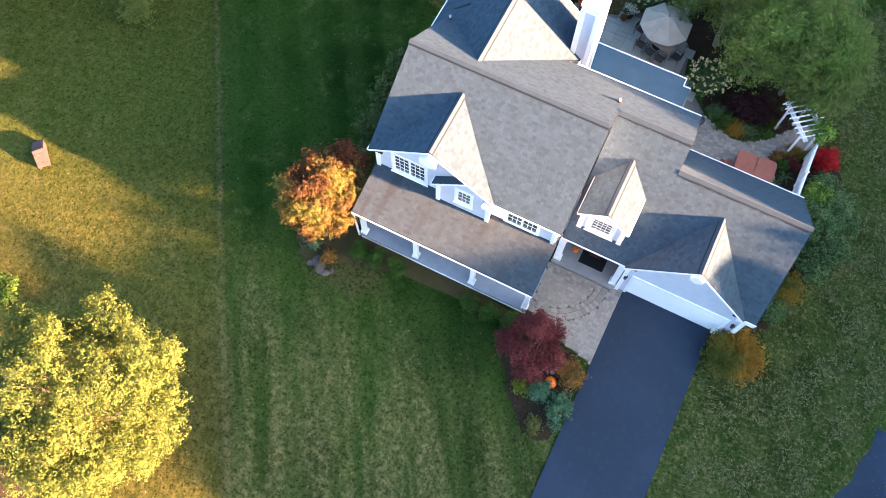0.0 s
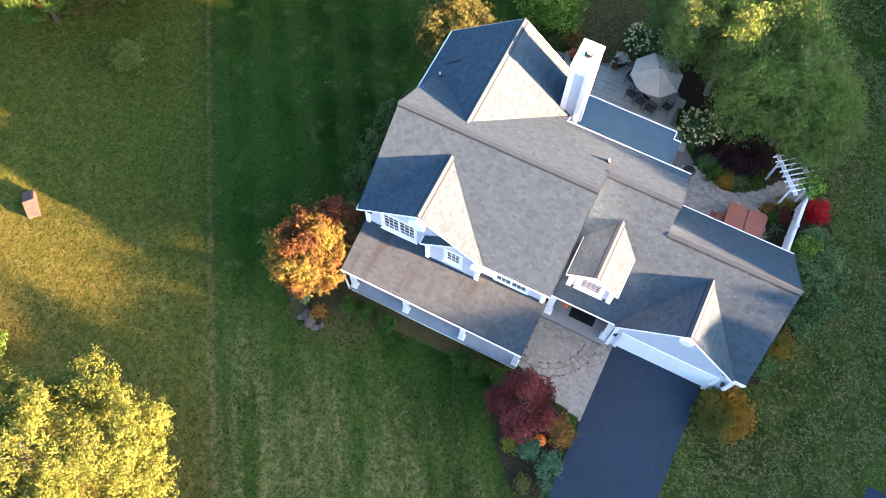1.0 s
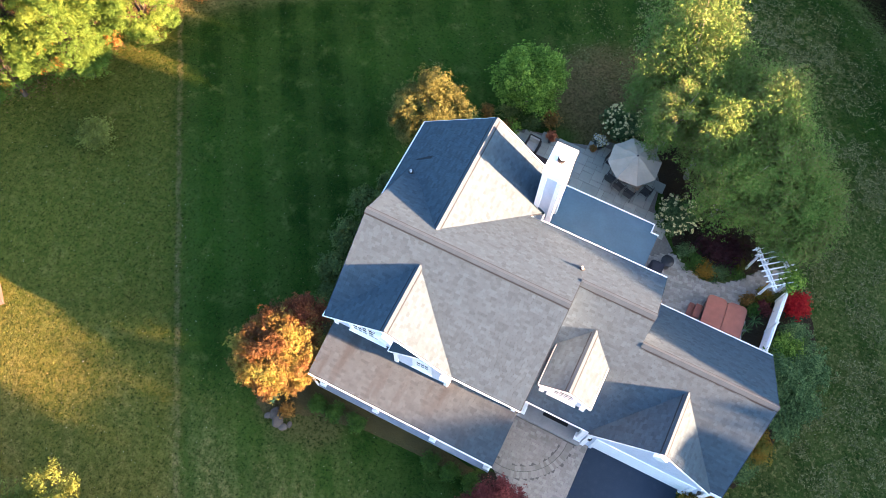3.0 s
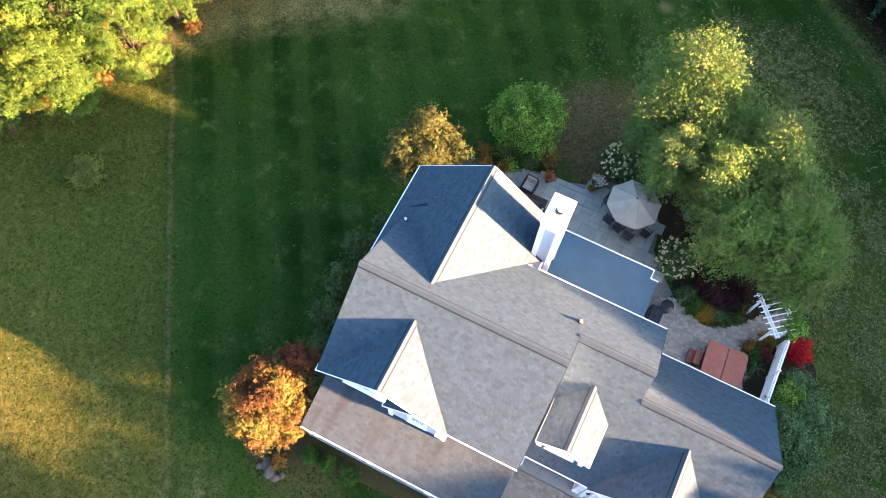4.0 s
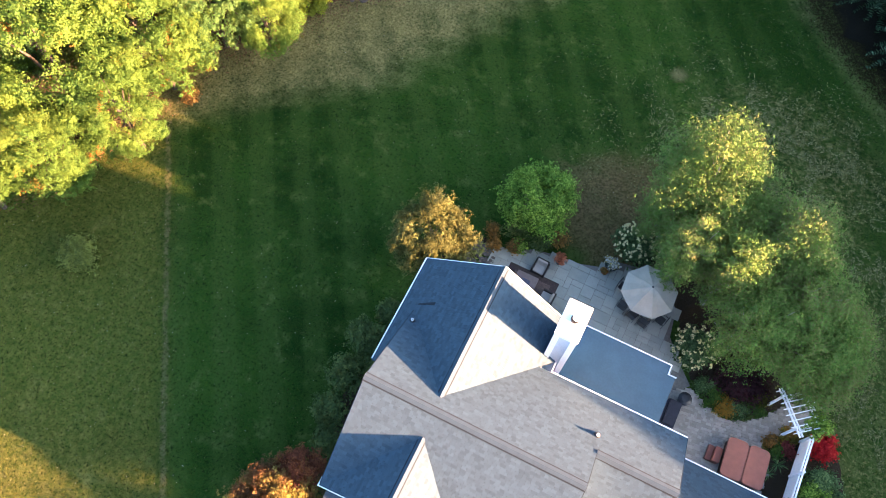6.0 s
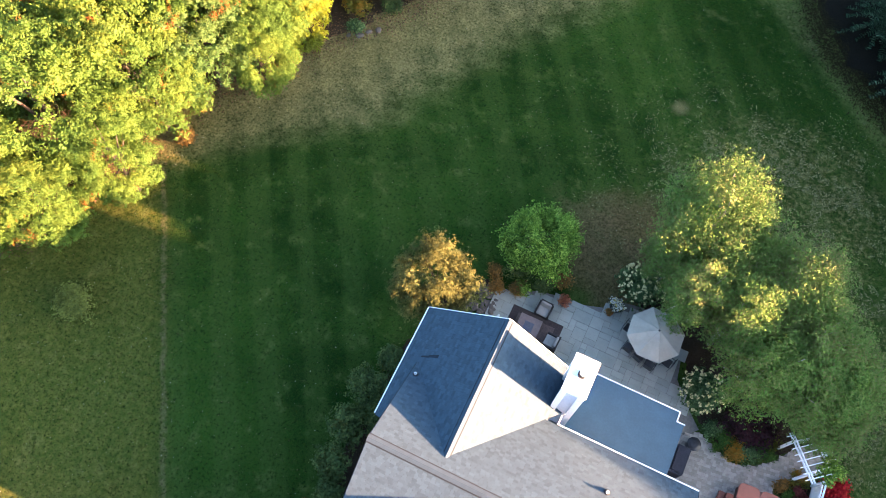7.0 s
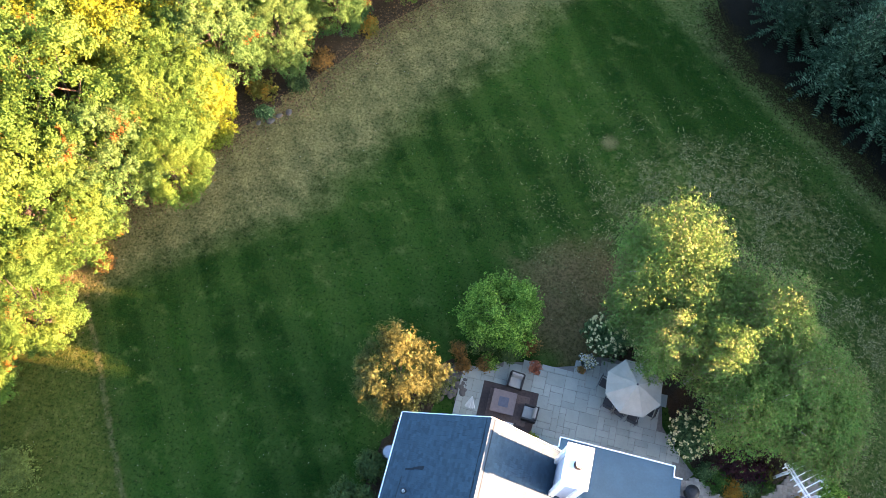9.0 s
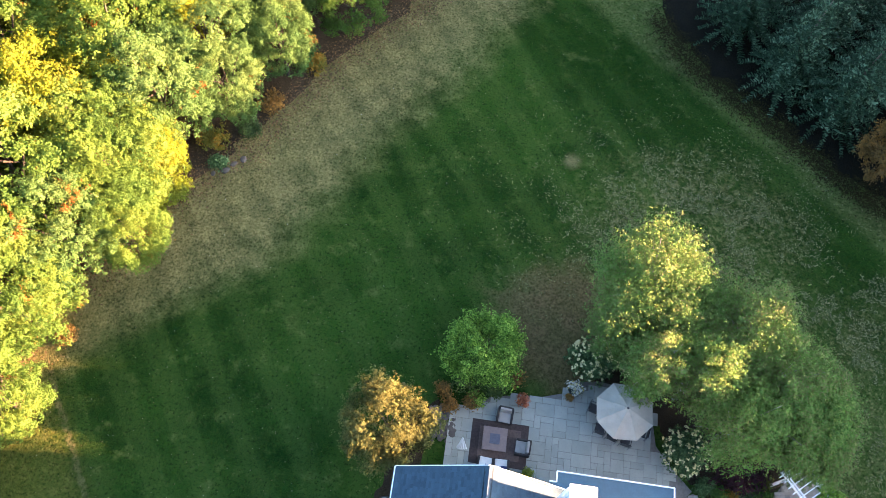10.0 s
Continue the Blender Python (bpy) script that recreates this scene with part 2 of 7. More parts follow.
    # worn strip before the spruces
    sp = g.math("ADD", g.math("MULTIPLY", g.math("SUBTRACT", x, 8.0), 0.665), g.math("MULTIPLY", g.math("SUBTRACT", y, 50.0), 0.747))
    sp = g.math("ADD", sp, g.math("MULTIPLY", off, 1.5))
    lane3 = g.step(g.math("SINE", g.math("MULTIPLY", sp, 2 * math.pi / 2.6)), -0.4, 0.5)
    # dark green lanes ahead of it, deepened in colour for the spruces' shade
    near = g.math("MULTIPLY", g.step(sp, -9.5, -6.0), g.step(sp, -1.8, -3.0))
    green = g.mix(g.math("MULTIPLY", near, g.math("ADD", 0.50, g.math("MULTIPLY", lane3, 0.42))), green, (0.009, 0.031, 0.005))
    f = g.math("MAXIMUM", f, g.math("MULTIPLY", g.step(sp, -2.8, -1.4), g.math("ADD", 0.13, g.math("MULTIPLY", spots, 0.16))))
    col = g.mix(f, green, dry)
    # bare earth behind the patio
    ex, ey = g.math("MULTIPLY", g.math("ADD", x, 3.2), 0.19), g.math("MULTIPLY", g.math("SUBTRACT", y, 34.0), 0.25)
    away = g.math("SQRT", g.math("ADD", g.math("MULTIPLY", ex, ex), g.math("MULTIPLY", ey, ey)))
    bare = g.step(g.math("ADD", away, g.math("MULTIPLY", off, 1.2)), 1.25, 0.70)
    col = g.mix(g.math("MULTIPLY", bare, g.math("ADD", 0.70, g.math("MULTIPLY", patch, 0.25))), col, g.mix(g.step(fine, 0.35, 0.65), (0.085, 0.058, 0.027), (0.165, 0.112, 0.056)))
    f = g.math("MAXIMUM", f, g.math("MULTIPLY", bare, 0.9))
    # thin brown turf round the small trees at the porch corner
    cx, cy = g.math("MULTIPLY", g.math("ADD", x, 11.0), 0.36), g.math("MULTIPLY", g.math("SUBTRACT", y, 8.6), 0.62)
    worn = g.step(g.math("ADD", g.math("SQRT", g.math("ADD", g.math("MULTIPLY", cx, cx), g.math("MULTIPLY", cy, cy))), off), 1.15, 0.5)
    col = g.mix(g.math("MULTIPLY", worn, 0.62), col, g.mix(g.step(fine, 0.35, 0.65), (0.060, 0.052, 0.020), (0.130, 0.100, 0.045)))
    px, py = g.math("ADD", x, 4.4), g.math("SUBTRACT", y, 44.9)
    spot = g.math("ADD", g.math("SQRT", g.math("ADD", g.math("MULTIPLY", px, px), g.math("MULTIPLY", py, py))), g.math("MULTIPLY", off, 0.8))
    col = g.mix(g.math("MULTIPLY", g.step(g.math("ADD", spot, g.math("MULTIPLY", g.math("SUBTRACT", fine, 0.5), 1.0)), 0.75, 0.1), 0.5), col, (0.24, 0.18, 0.09))
    edge = g.math("MULTIPLY", g.step(g.math("ABSOLUTE", g.math("ADD", lot, g.math("MULTIPLY", off, 0.5))), 0.26, 0.04), g.math("ADD", 0.12, g.math("MULTIPLY", g.step(fleck, 0.4, 0.6), 0.45)))
    col = g.mix(edge, col, (0.16, 0.125, 0.065))
    # blades, gaps and pale stalks
    col = g.mix(g.math("MULTIPLY", g.step(blade, 0.42, 0.72), 0.30), col, (0.105, 0.120, 0.026))
    col = g.mix(g.math("MULTIPLY", g.step(fine, 0.5, 0.3), g.math("SUBTRACT", 0.82, g.math("MULTIPLY", f, 0.55))), col, (0.007, 0.016, 0.004))
    col = g.mix(g.math("MULTIPLY", g.step(fleck, 0.55, 0.75), g.math("ADD", 0.13, g.math("MULTIPLY", f, 0.35))), col, (0.23, 0.19, 0.085))
    tone = g.math("ADD", 0.47, g.math("MULTIPLY", g.island(), 0.62))
    col = g.mix(1.0, col, g.node("ShaderNodeCombineXYZ", X=tone, Y=tone, Z=tone).outputs[0], "MULTIPLY")
    h = g.math("ADD", g.math("MULTIPLY", fine, 0.6), g.math("MULTIPLY", blade, 0.4))
    g.bump(h, 1.0, 0.12)
    return g.done(col, 1.0, 0.0, 0.0)


M_LAWN = lawn_material()
M_BARK = plain("bark", (0.12, 0.09, 0.07), 0.9, 6.0, 0.4, 0.0, 0.8)
M_WOOD_BARK = plain("dark_bark", (0.055, 0.044, 0.034), 0.9, 6.0, 0.4, 0.0, 0.8)
M_BIRCH = plain("pale_bark", (0.30, 0.27, 0.23), 0.8, 5.0, 0.3)

L_YELLOW = leafy("yellow_leaves", [(0.0, (0.080, 0.088, 0.019)), (0.45, (0.150, 0.150, 0.028)), (1.0, (0.205, 0.196, 0.048))], 0.7, 0.5, sunny=(0.86, 1.10, 1.05))
L_WOOD = leafy("turning_leaves", [(0.0, (0.058, 0.094, 0.018)), (0.4, (0.112, 0.160, 0.026)), (0.75, (0.168, 0.205, 0.033)), (1.0, (0.215, 0.216, 0.032))], 0.35, 0.55, 0.5, sunny=(0.86, 1.10, 1.05), rust=(0.17, 0.06, 0.010))
L_WOOD_GREEN = leafy("late_green_leaves", [(0.0, (0.052, 0.092, 0.026)), (0.5, (0.108, 0.160, 0.042)), (1.0, (0.195, 0.226, 0.066))], 0.4, 0.5, 0.48, sunny=(0.86, 1.10, 1.05), rust=(0.17, 0.06, 0.010))
L_WOOD_GOLD = leafy("golden_leaves", [(0.0, (0.095, 0.090, 0.010)), (0.5, (0.250, 0.235, 0.012)), (1.0, (0.330, 0.300, 0.020))], 0.5, sunny=(0.86, 1.10, 1.05))
L_ORANGE = leafy("orange_leaves", [(0.0, (0.10, 0.050, 0.022)), (0.3, (0.250, 0.096, 0.042)), (0.6, (0.325, 0.190, 0.052)), (1.0, (0.330, 0.305, 0.062))], 0.45, 0.7, 0.55, sunny=(0.86, 1.10, 1.05))
L_AMBER = leafy("amber_leaves", [(0.0, (0.062, 0.058, 0.018)), (0.4, (0.165, 0.130, 0.036)), (1.0, (0.250, 0.212, 0.070))], 0.6, 0.45, 0.45, sunny=(0.86, 1.10, 1.05))
L_MAPLE = leafy("red_maple_leaves", [(0.0, (0.075, 0.020, 0.019)), (0.6, (0.215, 0.052, 0.050)), (1.0, (0.380, 0.105, 0.092))], 0.8)
L_RED = leafy("scarlet_leaves", [(0.0, (0.264, 0.0096, 0.012)), (0.6, (0.504, 0.0144, 0.0216)), (1.0, (0.66, 0.048, 0.036))], 1.2, 0.3)
L_BIRCH = leafy("birch_leaves", [(0.0, (0.062, 0.104, 0.016)), (0.35, (0.158, 0.212, 0.036)), (0.75, (0.188, 0.172, 0.052)), (1.0, (0.235, 0.160, 0.062))], 0.45, 0.25, 0.16, sunny=(0.86, 1.10, 1.05))
L_GREEN = leafy("bright_green_leaves", [(0.0, (0.0335, 0.0806, 0.0104)), (0.5, (0.157, 0.28, 0.0338)), (1.0, (0.425, 0.585, 0.0975))], 0.9, 0.2)
L_BOX = leafy("boxwood_leaves", [(0.0, (0.020, 0.050, 0.008)), (0.6, (0.062, 0.128, 0.018)), (1.0, (0.120, 0.190, 0.030))], 1.5, 0.3, 0.2)
L_DEEP = leafy("deep_green_leaves", [(0.0, (0.0377, 0.064, 0.0193)), (0.6, (0.0881, 0.128, 0.0339)), (1.0, (0.202, 0.218, 0.0578))], 1.0, 0.4, 0.2)
L_SIDE = leafy("side_leaves", [(0.0, (0.025, 0.055, 0.018)), (0.5, (0.085, 0.150, 0.050)), (1.0, (0.22, 0.30, 0.11))], 0.9, 0.2, 0.25)
L_BLUE = leafy("blue_green_leaves", [(0.0, (0.038, 0.090, 0.050)), (0.6, (0.098, 0.195, 0.100)), (1.0, (0.165, 0.275, 0.140))], 1.5, 0.3, 0.2)
L_RUST = leafy("rusty_leaves", [(0.0, (0.09, 0.0675, 0.0225)), (0.5, (0.24, 0.135, 0.0375)), (1.0, (0.45, 0.225, 0.045))], 1.2, 0.4)
L_RUSTGREEN = leafy("green_and_rust_leaves", [(0.0, (0.07, 0.098, 0.0168)), (0.5, (0.182, 0.168, 0.028)), (1.0, (0.42, 0.196, 0.0224))], 0.55, 0.65)
L_PURPLE = leafy("purple_leaves", [(0.0, (0.028, 0.014, 0.016)), (1.0, (0.085, 0.030, 0.036))], 1.5, 0.3)
L_LIME = leafy("lime_leaves", [(0.0, (0.108, 0.144, 0.012)), (1.0, (0.27, 0.3, 0.036))], 1.5, 0.3)
L_SPRUCE = leafy("spruce_needles", [(0.0, (0.0108, 0.024, 0.00864)), (0.6, (0.032, 0.066, 0.030)), (1.0, (0.17, 0.25, 0.14))], 0.8, 0.3, 0.1)
L_FLOWER = leafy("cream_blooms", [(0.0, (0.62, 0.52, 0.22)), (1.0, (1.0, 0.90, 0.50))], 2.0, 0.3, 0.2)
L_PALE = leafy("pale_grey_leaves", [(0.0, (0.16, 0.18, 0.14)), (1.0, (0.50, 0.56, 0.52))], 1.5, 0.3)
L_LITTER = leafy("dry_litter", [(0.0, (0.07, 0.075, 0.03)), (0.6, (0.165, 0.165, 0.068)), (1.0, (0.27, 0.255, 0.115))], 1.5, 0.1, 0.1)
L_FALLEN = leafy("fallen_leaves", [(0.0, (0.15, 0.105, 0.045)), (0.6, (0.24, 0.20, 0.11)), (1.0, (0.42, 0.40, 0.34))], 1.5, 0.1, 0.1)


# ---- building helpers ----
def where(ob):
    m = ob.matrix_parent_inverse @ ob.matrix_basis
    return where(ob.parent) @ m if ob.parent else ob.matrix_basis.copy()


def part(name, made, material, parent=None, label=""):
    """Links a bmesh or a mesh, in world metres, as one object under its thing."""
    if isinstance(made, bmesh.types.BMesh):
        me = bpy.data.meshes.new(name)
        made.to_mesh(me)
        made.free()
    else:
        me = made
    if material is not None and not me.materials:
        me.materials.append(material)
    ob = new(name, me)
    if parent is not None:
        ob.parent = parent
        ob.matrix_parent_inverse = where(parent).inverted()
    if label:
        ob["label"] = label
    return ob


def thing(name, at, label, category, group="", kind=""):
    ob = new(name)
    ob.empty_display_size = 0.3
    ob.matrix_basis = Matrix.Translation(at)
    return tagged(ob, label, category, group, kind)


def mesh_from(name, verts, faces):
    me = bpy.data.meshes.new(name)
    me.from_pydata([tuple(v) for v in verts], [], faces)
    me.update()
    return me


def box(bm, x0, x1, y0, y1, z0, z1, bevel=0.0, turn=None):
    m = Matrix.Translation(((x0 + x1) / 2, (y0 + y1) / 2, (z0 + z1) / 2))
    if turn is not None:
        m = m @ turn
    m = m @ Matrix.Diagonal((abs(x1 - x0), abs(y1 - y0), abs(z1 - z0), 1))
    got = bmesh.ops.create_cube(bm, size=1.0, matrix=m)
    if bevel:
        edges = list({e for v in got["verts"] for e in v.link_edges})
        bmesh.ops.bevel(bm, geom=edges, offset=bevel, segments=2, affect="EDGES", profile=0.6)
    return bm


def one_box(*args, **kw):
    return box(bmesh.new(), *args, **kw)


def bar(bm, a, b, w, h, roll_up=(0, 0, 1)):
    """A square bar from a to b, w wide and h high."""
    a, b = Vector(a), Vector(b)
    d = b - a
    f = d.normalized()
    s = f.cross(Vector(roll_up))
    if s.length < 1e-4:
        s = f.cross(Vector((0, 1, 0)))
    s.normalize()
    u = s.cross(f)
    vs = [bm.verts.new(p + s * i * w / 2 + u * j * h / 2) for p in (a, b) for i, j in ((-1, -1), (1, -1), (1, 1), (-1, 1))]
    for q in ((0, 1, 2, 3), (7, 6, 5, 4), (0, 4, 5, 1), (1, 5, 6, 2), (2, 6, 7, 3), (3, 7, 4, 0)):
        bm.faces.new([vs[i] for i in q])
    bmesh.ops.recalc_face_normals(bm, faces=bm.faces[:])
    return bm


def tube(bm, a, b, r0, r1, n=7, cap=True):
    a, b = Vector(a), Vector(b)
    f = (b - a).normalized()
    s = f.orthogonal().normalized()
    u = f.cross(s)
    rings = []
    for p, r in ((a, r0), (b, r1)):
        rings.append([bm.verts.new(p + (s * math.cos(k * 2 * math.pi / n) + u * math.sin(k * 2 * math.pi / n)) * r) for k in range(n)])
    for k in range(n):
        bm.faces.new((rings[0][k], rings[0][(k + 1) % n], rings[1][(k + 1) % n], rings[1][k]))
    if cap:
        bm.faces.new(rings[0][::-1])
        bm.faces.new(rings[1])
    return bm


def lathe(profile, centre, n=20):
    """A turned solid from (radius, height) pairs."""
    bm = bmesh.new()
    rings = []
    for r, z in profile:
        rings.append([bm.verts.new((centre[0] + max(r, 0.001) * math.cos(k * 2 * math.pi / n), centre[1] + max(r, 0.001) * math.sin(k * 2 * math.pi / n), centre[2] + z)) for k in range(n)])
    for a, b in zip(rings, rings[1:]):
        for k in range(n):
            bm.faces.new((a[k], a[(k + 1) % n], b[(k + 1) % n], b[k]))
    bm.faces.new(rings[0][::-1])
    bm.faces.new(rings[-1])
    return bm


def prism(outline, z0, z1, lift=None):
    """A slab over an outline in plan; lift(x, y) may drape it."""
    bm = bmesh.new()
    up = [bm.verts.new((x, y, z1 + (lift(x, y) if lift else 0))) for x, y in outline]
    lo = [bm.verts.new((x, y, z0 + (lift(x, y) if lift else 0))) for x, y in outline]
    bm.faces.new(up)
    bm.faces.new(lo[::-1])
    n = len(outline)
    for k in range(n):
        bm.faces.new((lo[k], lo[(k + 1) % n], up[(k + 1) % n], up[k]))
    bmesh.ops.recalc_face_normals(bm, faces=bm.faces[:])
    return bm


def inside(x, y, outline):
    hit = False
    for (ax, ay), (bx, by) in zip(outline, outline[1:] + outline[:1]):
        if (ay > y) != (by > y) and x < (bx - ax) * (y - ay) / (by - ay) + ax:
            hit = not hit
    return hit


def rounded(pts, n=3):
    """An outline smoothed by cutting its corners."""
    for _ in range(n):
        pts = [(a[0] * (1 - k) + b[0] * k, a[1] * (1 - k) + b[1] * k) for a, b in zip(pts, pts[1:] + pts[:1]) for k in (0.25, 0.75)]
    return pts


def clip(poly, hull):
    """The part of a flat polygon that lies in a convex one (counter-clockwise)."""
    for (ax, ay), (bx, by) in zip(hull, hull[1:] + hull[:1]):
        side = lambda p: (bx - ax) * (p[1] - ay) - (by - ay) * (p[0] - ax)
        out = []
        for p, q in zip(poly, poly[1:] + poly[:1]):
            sp, sq = side(p), side(q)
            if sp >= 0:
                out.append(p)
            if (sp >= 0) != (sq >= 0):
                k = sp / (sp - sq)
                out.append((p[0] + (q[0] - p[0]) * k, p[1] + (q[1] - p[1]) * k))
        poly = out
        if len(poly) < 3:
            return []
    return poly


# ---- ground ----
def land(x, y):
    """The height of the ground."""
    def soft(d, w):
        return 0.5 * (d + math.sqrt(d * d + w * w))
    z = -0.085 * (soft(-x - 11.0, 2.0)) - 0.055 * soft(x - 9.5, 1.5) - 0.045 * soft(y - 35, 3.0)
    return max(z, -4.0)


def ground_mesh():
    def line(lo, hi, step, far):
        mid = list(np.arange(lo, hi + 0.01, step))
        return [-far, -far / 3, -far / 9, lo - 60, lo - 25, lo - 10] + mid + [hi + 10, hi + 25, hi + 60, far / 9, far / 3, far]
    xs, ys = line(-60, 40, 1.0, 2500.0), line(-30, 75, 1.0, 2500.0)
    verts = []
    for y in ys:
        for x in xs:
            verts.append((x, y, land(x, y) - 0.02 + 0.03 * noise.noise((x * 0.35, y * 0.35, 0.0))))
    w = len(xs)
    faces = [(j * w + i, j * w + i + 1, (j + 1) * w + i + 1, (j + 1) * w + i) for j in range(len(ys) - 1) for i in range(w - 1)]
    me = mesh_from("ground", verts, faces)
    me.polygons.foreach_set("use_smooth", [True] * len(faces))
    return me


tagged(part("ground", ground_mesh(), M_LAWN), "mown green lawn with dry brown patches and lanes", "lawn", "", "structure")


def drape(name, outline, material, label, category, up=0.03, cell=0.5, rough=0.03):
    """A thin bed that follows the ground inside an outline."""
    xs, ys = [p[0] for p in outline], [p[1] for p in outline]
    bm = bmesh.new()
    bm.faces.new([bm.verts.new((x, y, 0)) for x, y in outline])
    for lo, hi, axis in ((min(xs), max(xs), 0), (min(ys), max(ys), 1)):
        v = lo + cell
        while v < hi:
            co, no = ((v, 0, 0), (1, 0, 0)) if axis == 0 else ((0, v, 0), (0, 1, 0))
            bmesh.ops.bisect_plane(bm, geom=bm.verts[:] + bm.edges[:] + bm.faces[:], plane_co=co, plane_no=no)
            v += cell
    rim = {v for e in bm.edges if e.is_boundary for v in e.verts}
    for v in bm.verts:
        k = -0.06 if v in rim else up + rough * noise.noise((v.co.x * 1.7, v.co.y * 1.7, 3.0))
        v.co.z = land(v.co.x, v.co.y) + k
    for f in bm.faces:
        f.smooth = True
        if f.normal.z < 0:
            f.normal_flip()
    return tagged(part(name, bm, material), label, category, "", "structure")


# driveway, the neighbouring road and the bed edges
tagged(part("driveway", prism([(2.75, 14.3), (2.72, -40), (7.62, -40), (7.62, 14.3)], -0.3, 0.042), M_ASPHALT), "black asphalt driveway running to the white garage door", "driveway", "", "structure")
drape("gravel_strip", [(7.60, 13.0), (7.60, -12.0), (7.82, -12.0), (7.86, 2.0), (7.78, 7.0), (7.84, 10.0), (7.76, 13.0)], mulch_material("brown_gravel", (0.17, 0.125, 0.085)), "thin strip of brown gravel beside the driveway", "gravel", 0.025, 0.8, 0.03)
ROAD = [(17.0 + 0.368 * k, 13.5 + k) for k in (-60, -30, -15, -5, 5, 15, 30, 70)]
ROAD = ROAD + [(x + 6.5, y - 2.4) for x, y in ROAD[::-1]]
drape("road", ROAD, M_ASPHALT, "smooth dark asphalt road beside the rough grass", "road", 0.03, 2.0, 0.0)

# ---- house ----
house = thing("house", (-1.2, 17.5, 0.0), "grey-blue sided two-storey house with brown-grey shingle roofs", "house")
TAB_W, TAB_H = 0.21, 0.145
SINGLE_ROWS, SINGLE_SPAN = (3, 14), (3.0, 9.4)


def roof_plane(name, corners, thick, shingle, label="", tabs=True, single=False):
    """A roof slope on its corners (counter-clockwise from above, the eave first), with courses of tabs."""
    c = [Vector(p) for p in corners]
    nrm = (c[1] - c[0]).cross(c[-1] - c[0]).normalized()
    bm = bmesh.new()
    up = [bm.verts.new(p) for p in c]
    lo = [bm.verts.new(p - Vector((0, 0, thick))) for p in c]
    bm.faces.new(up)
    bm.faces.new(lo[::-1])
    for k in range(len(c)):
        j = (k + 1) % len(c)
        bm.faces.new((lo[k], lo[j], up[j], up[k]))
    roof = part(name, bm, M_UNDERLAY, house, label)
    if not tabs:
        return roof, None
    u = (c[1] - c[0]).normalized()
    v = nrm.cross(u)
    hull = [((p - c[0]).dot(u), (p - c[0]).dot(v)) for p in c]
    u0, u1 = min(h[0] for h in hull), max(h[0] for h in hull)
    v1 = max(h[1] for h in hull)
    verts, faces = [], []
    rng = random.Random(name)
    row, y = 0, 0.0
    while y < v1:
        x = u0 - rng.random() * TAB_W - 0.1
        while x < u1:
            w = TAB_W * rng.uniform(0.72, 1.25)
            lift = rng.choice((0.015, 0.017, 0.020, 0.022))
            cell = clip([(x + 0.003, y), (x + w - 0.003, y), (x + w - 0.003, y + TAB_H + 0.02), (x + 0.003, y + TAB_H + 0.02)], hull)
            if single and SINGLE_ROWS[0] <= row < SINGLE_ROWS[1] and SINGLE_SPAN[0] < x and x + w < SINGLE_SPAN[1]:
                cell = []
            if cell:
                base = len(verts)
                for px, py in cell:
                    h = 0.004 + lift * max(0.0, 1 - (py - y) / TAB_H)
                    verts.append(c[0] + u * px + v * py + nrm * h)
                for px, py in cell:
                    verts.append(c[0] + u * px + v * py - nrm * 0.004)
                n = len(cell)
                faces.append(tuple(range(base, base + n)))
                for k in range(n):
                    j = (k + 1) % n
                    faces.append((base + n + k, base + n + j, base + j, base + k))
            x += w
        y += TAB_H
        row += 1
    cover = part("shingle_cover", mesh_from("shingle_cover", verts, faces), shingle, roof)
    cover["kind"] = "stuff"
    return roof, (c[0], u, v, nrm)


CAPS = {}


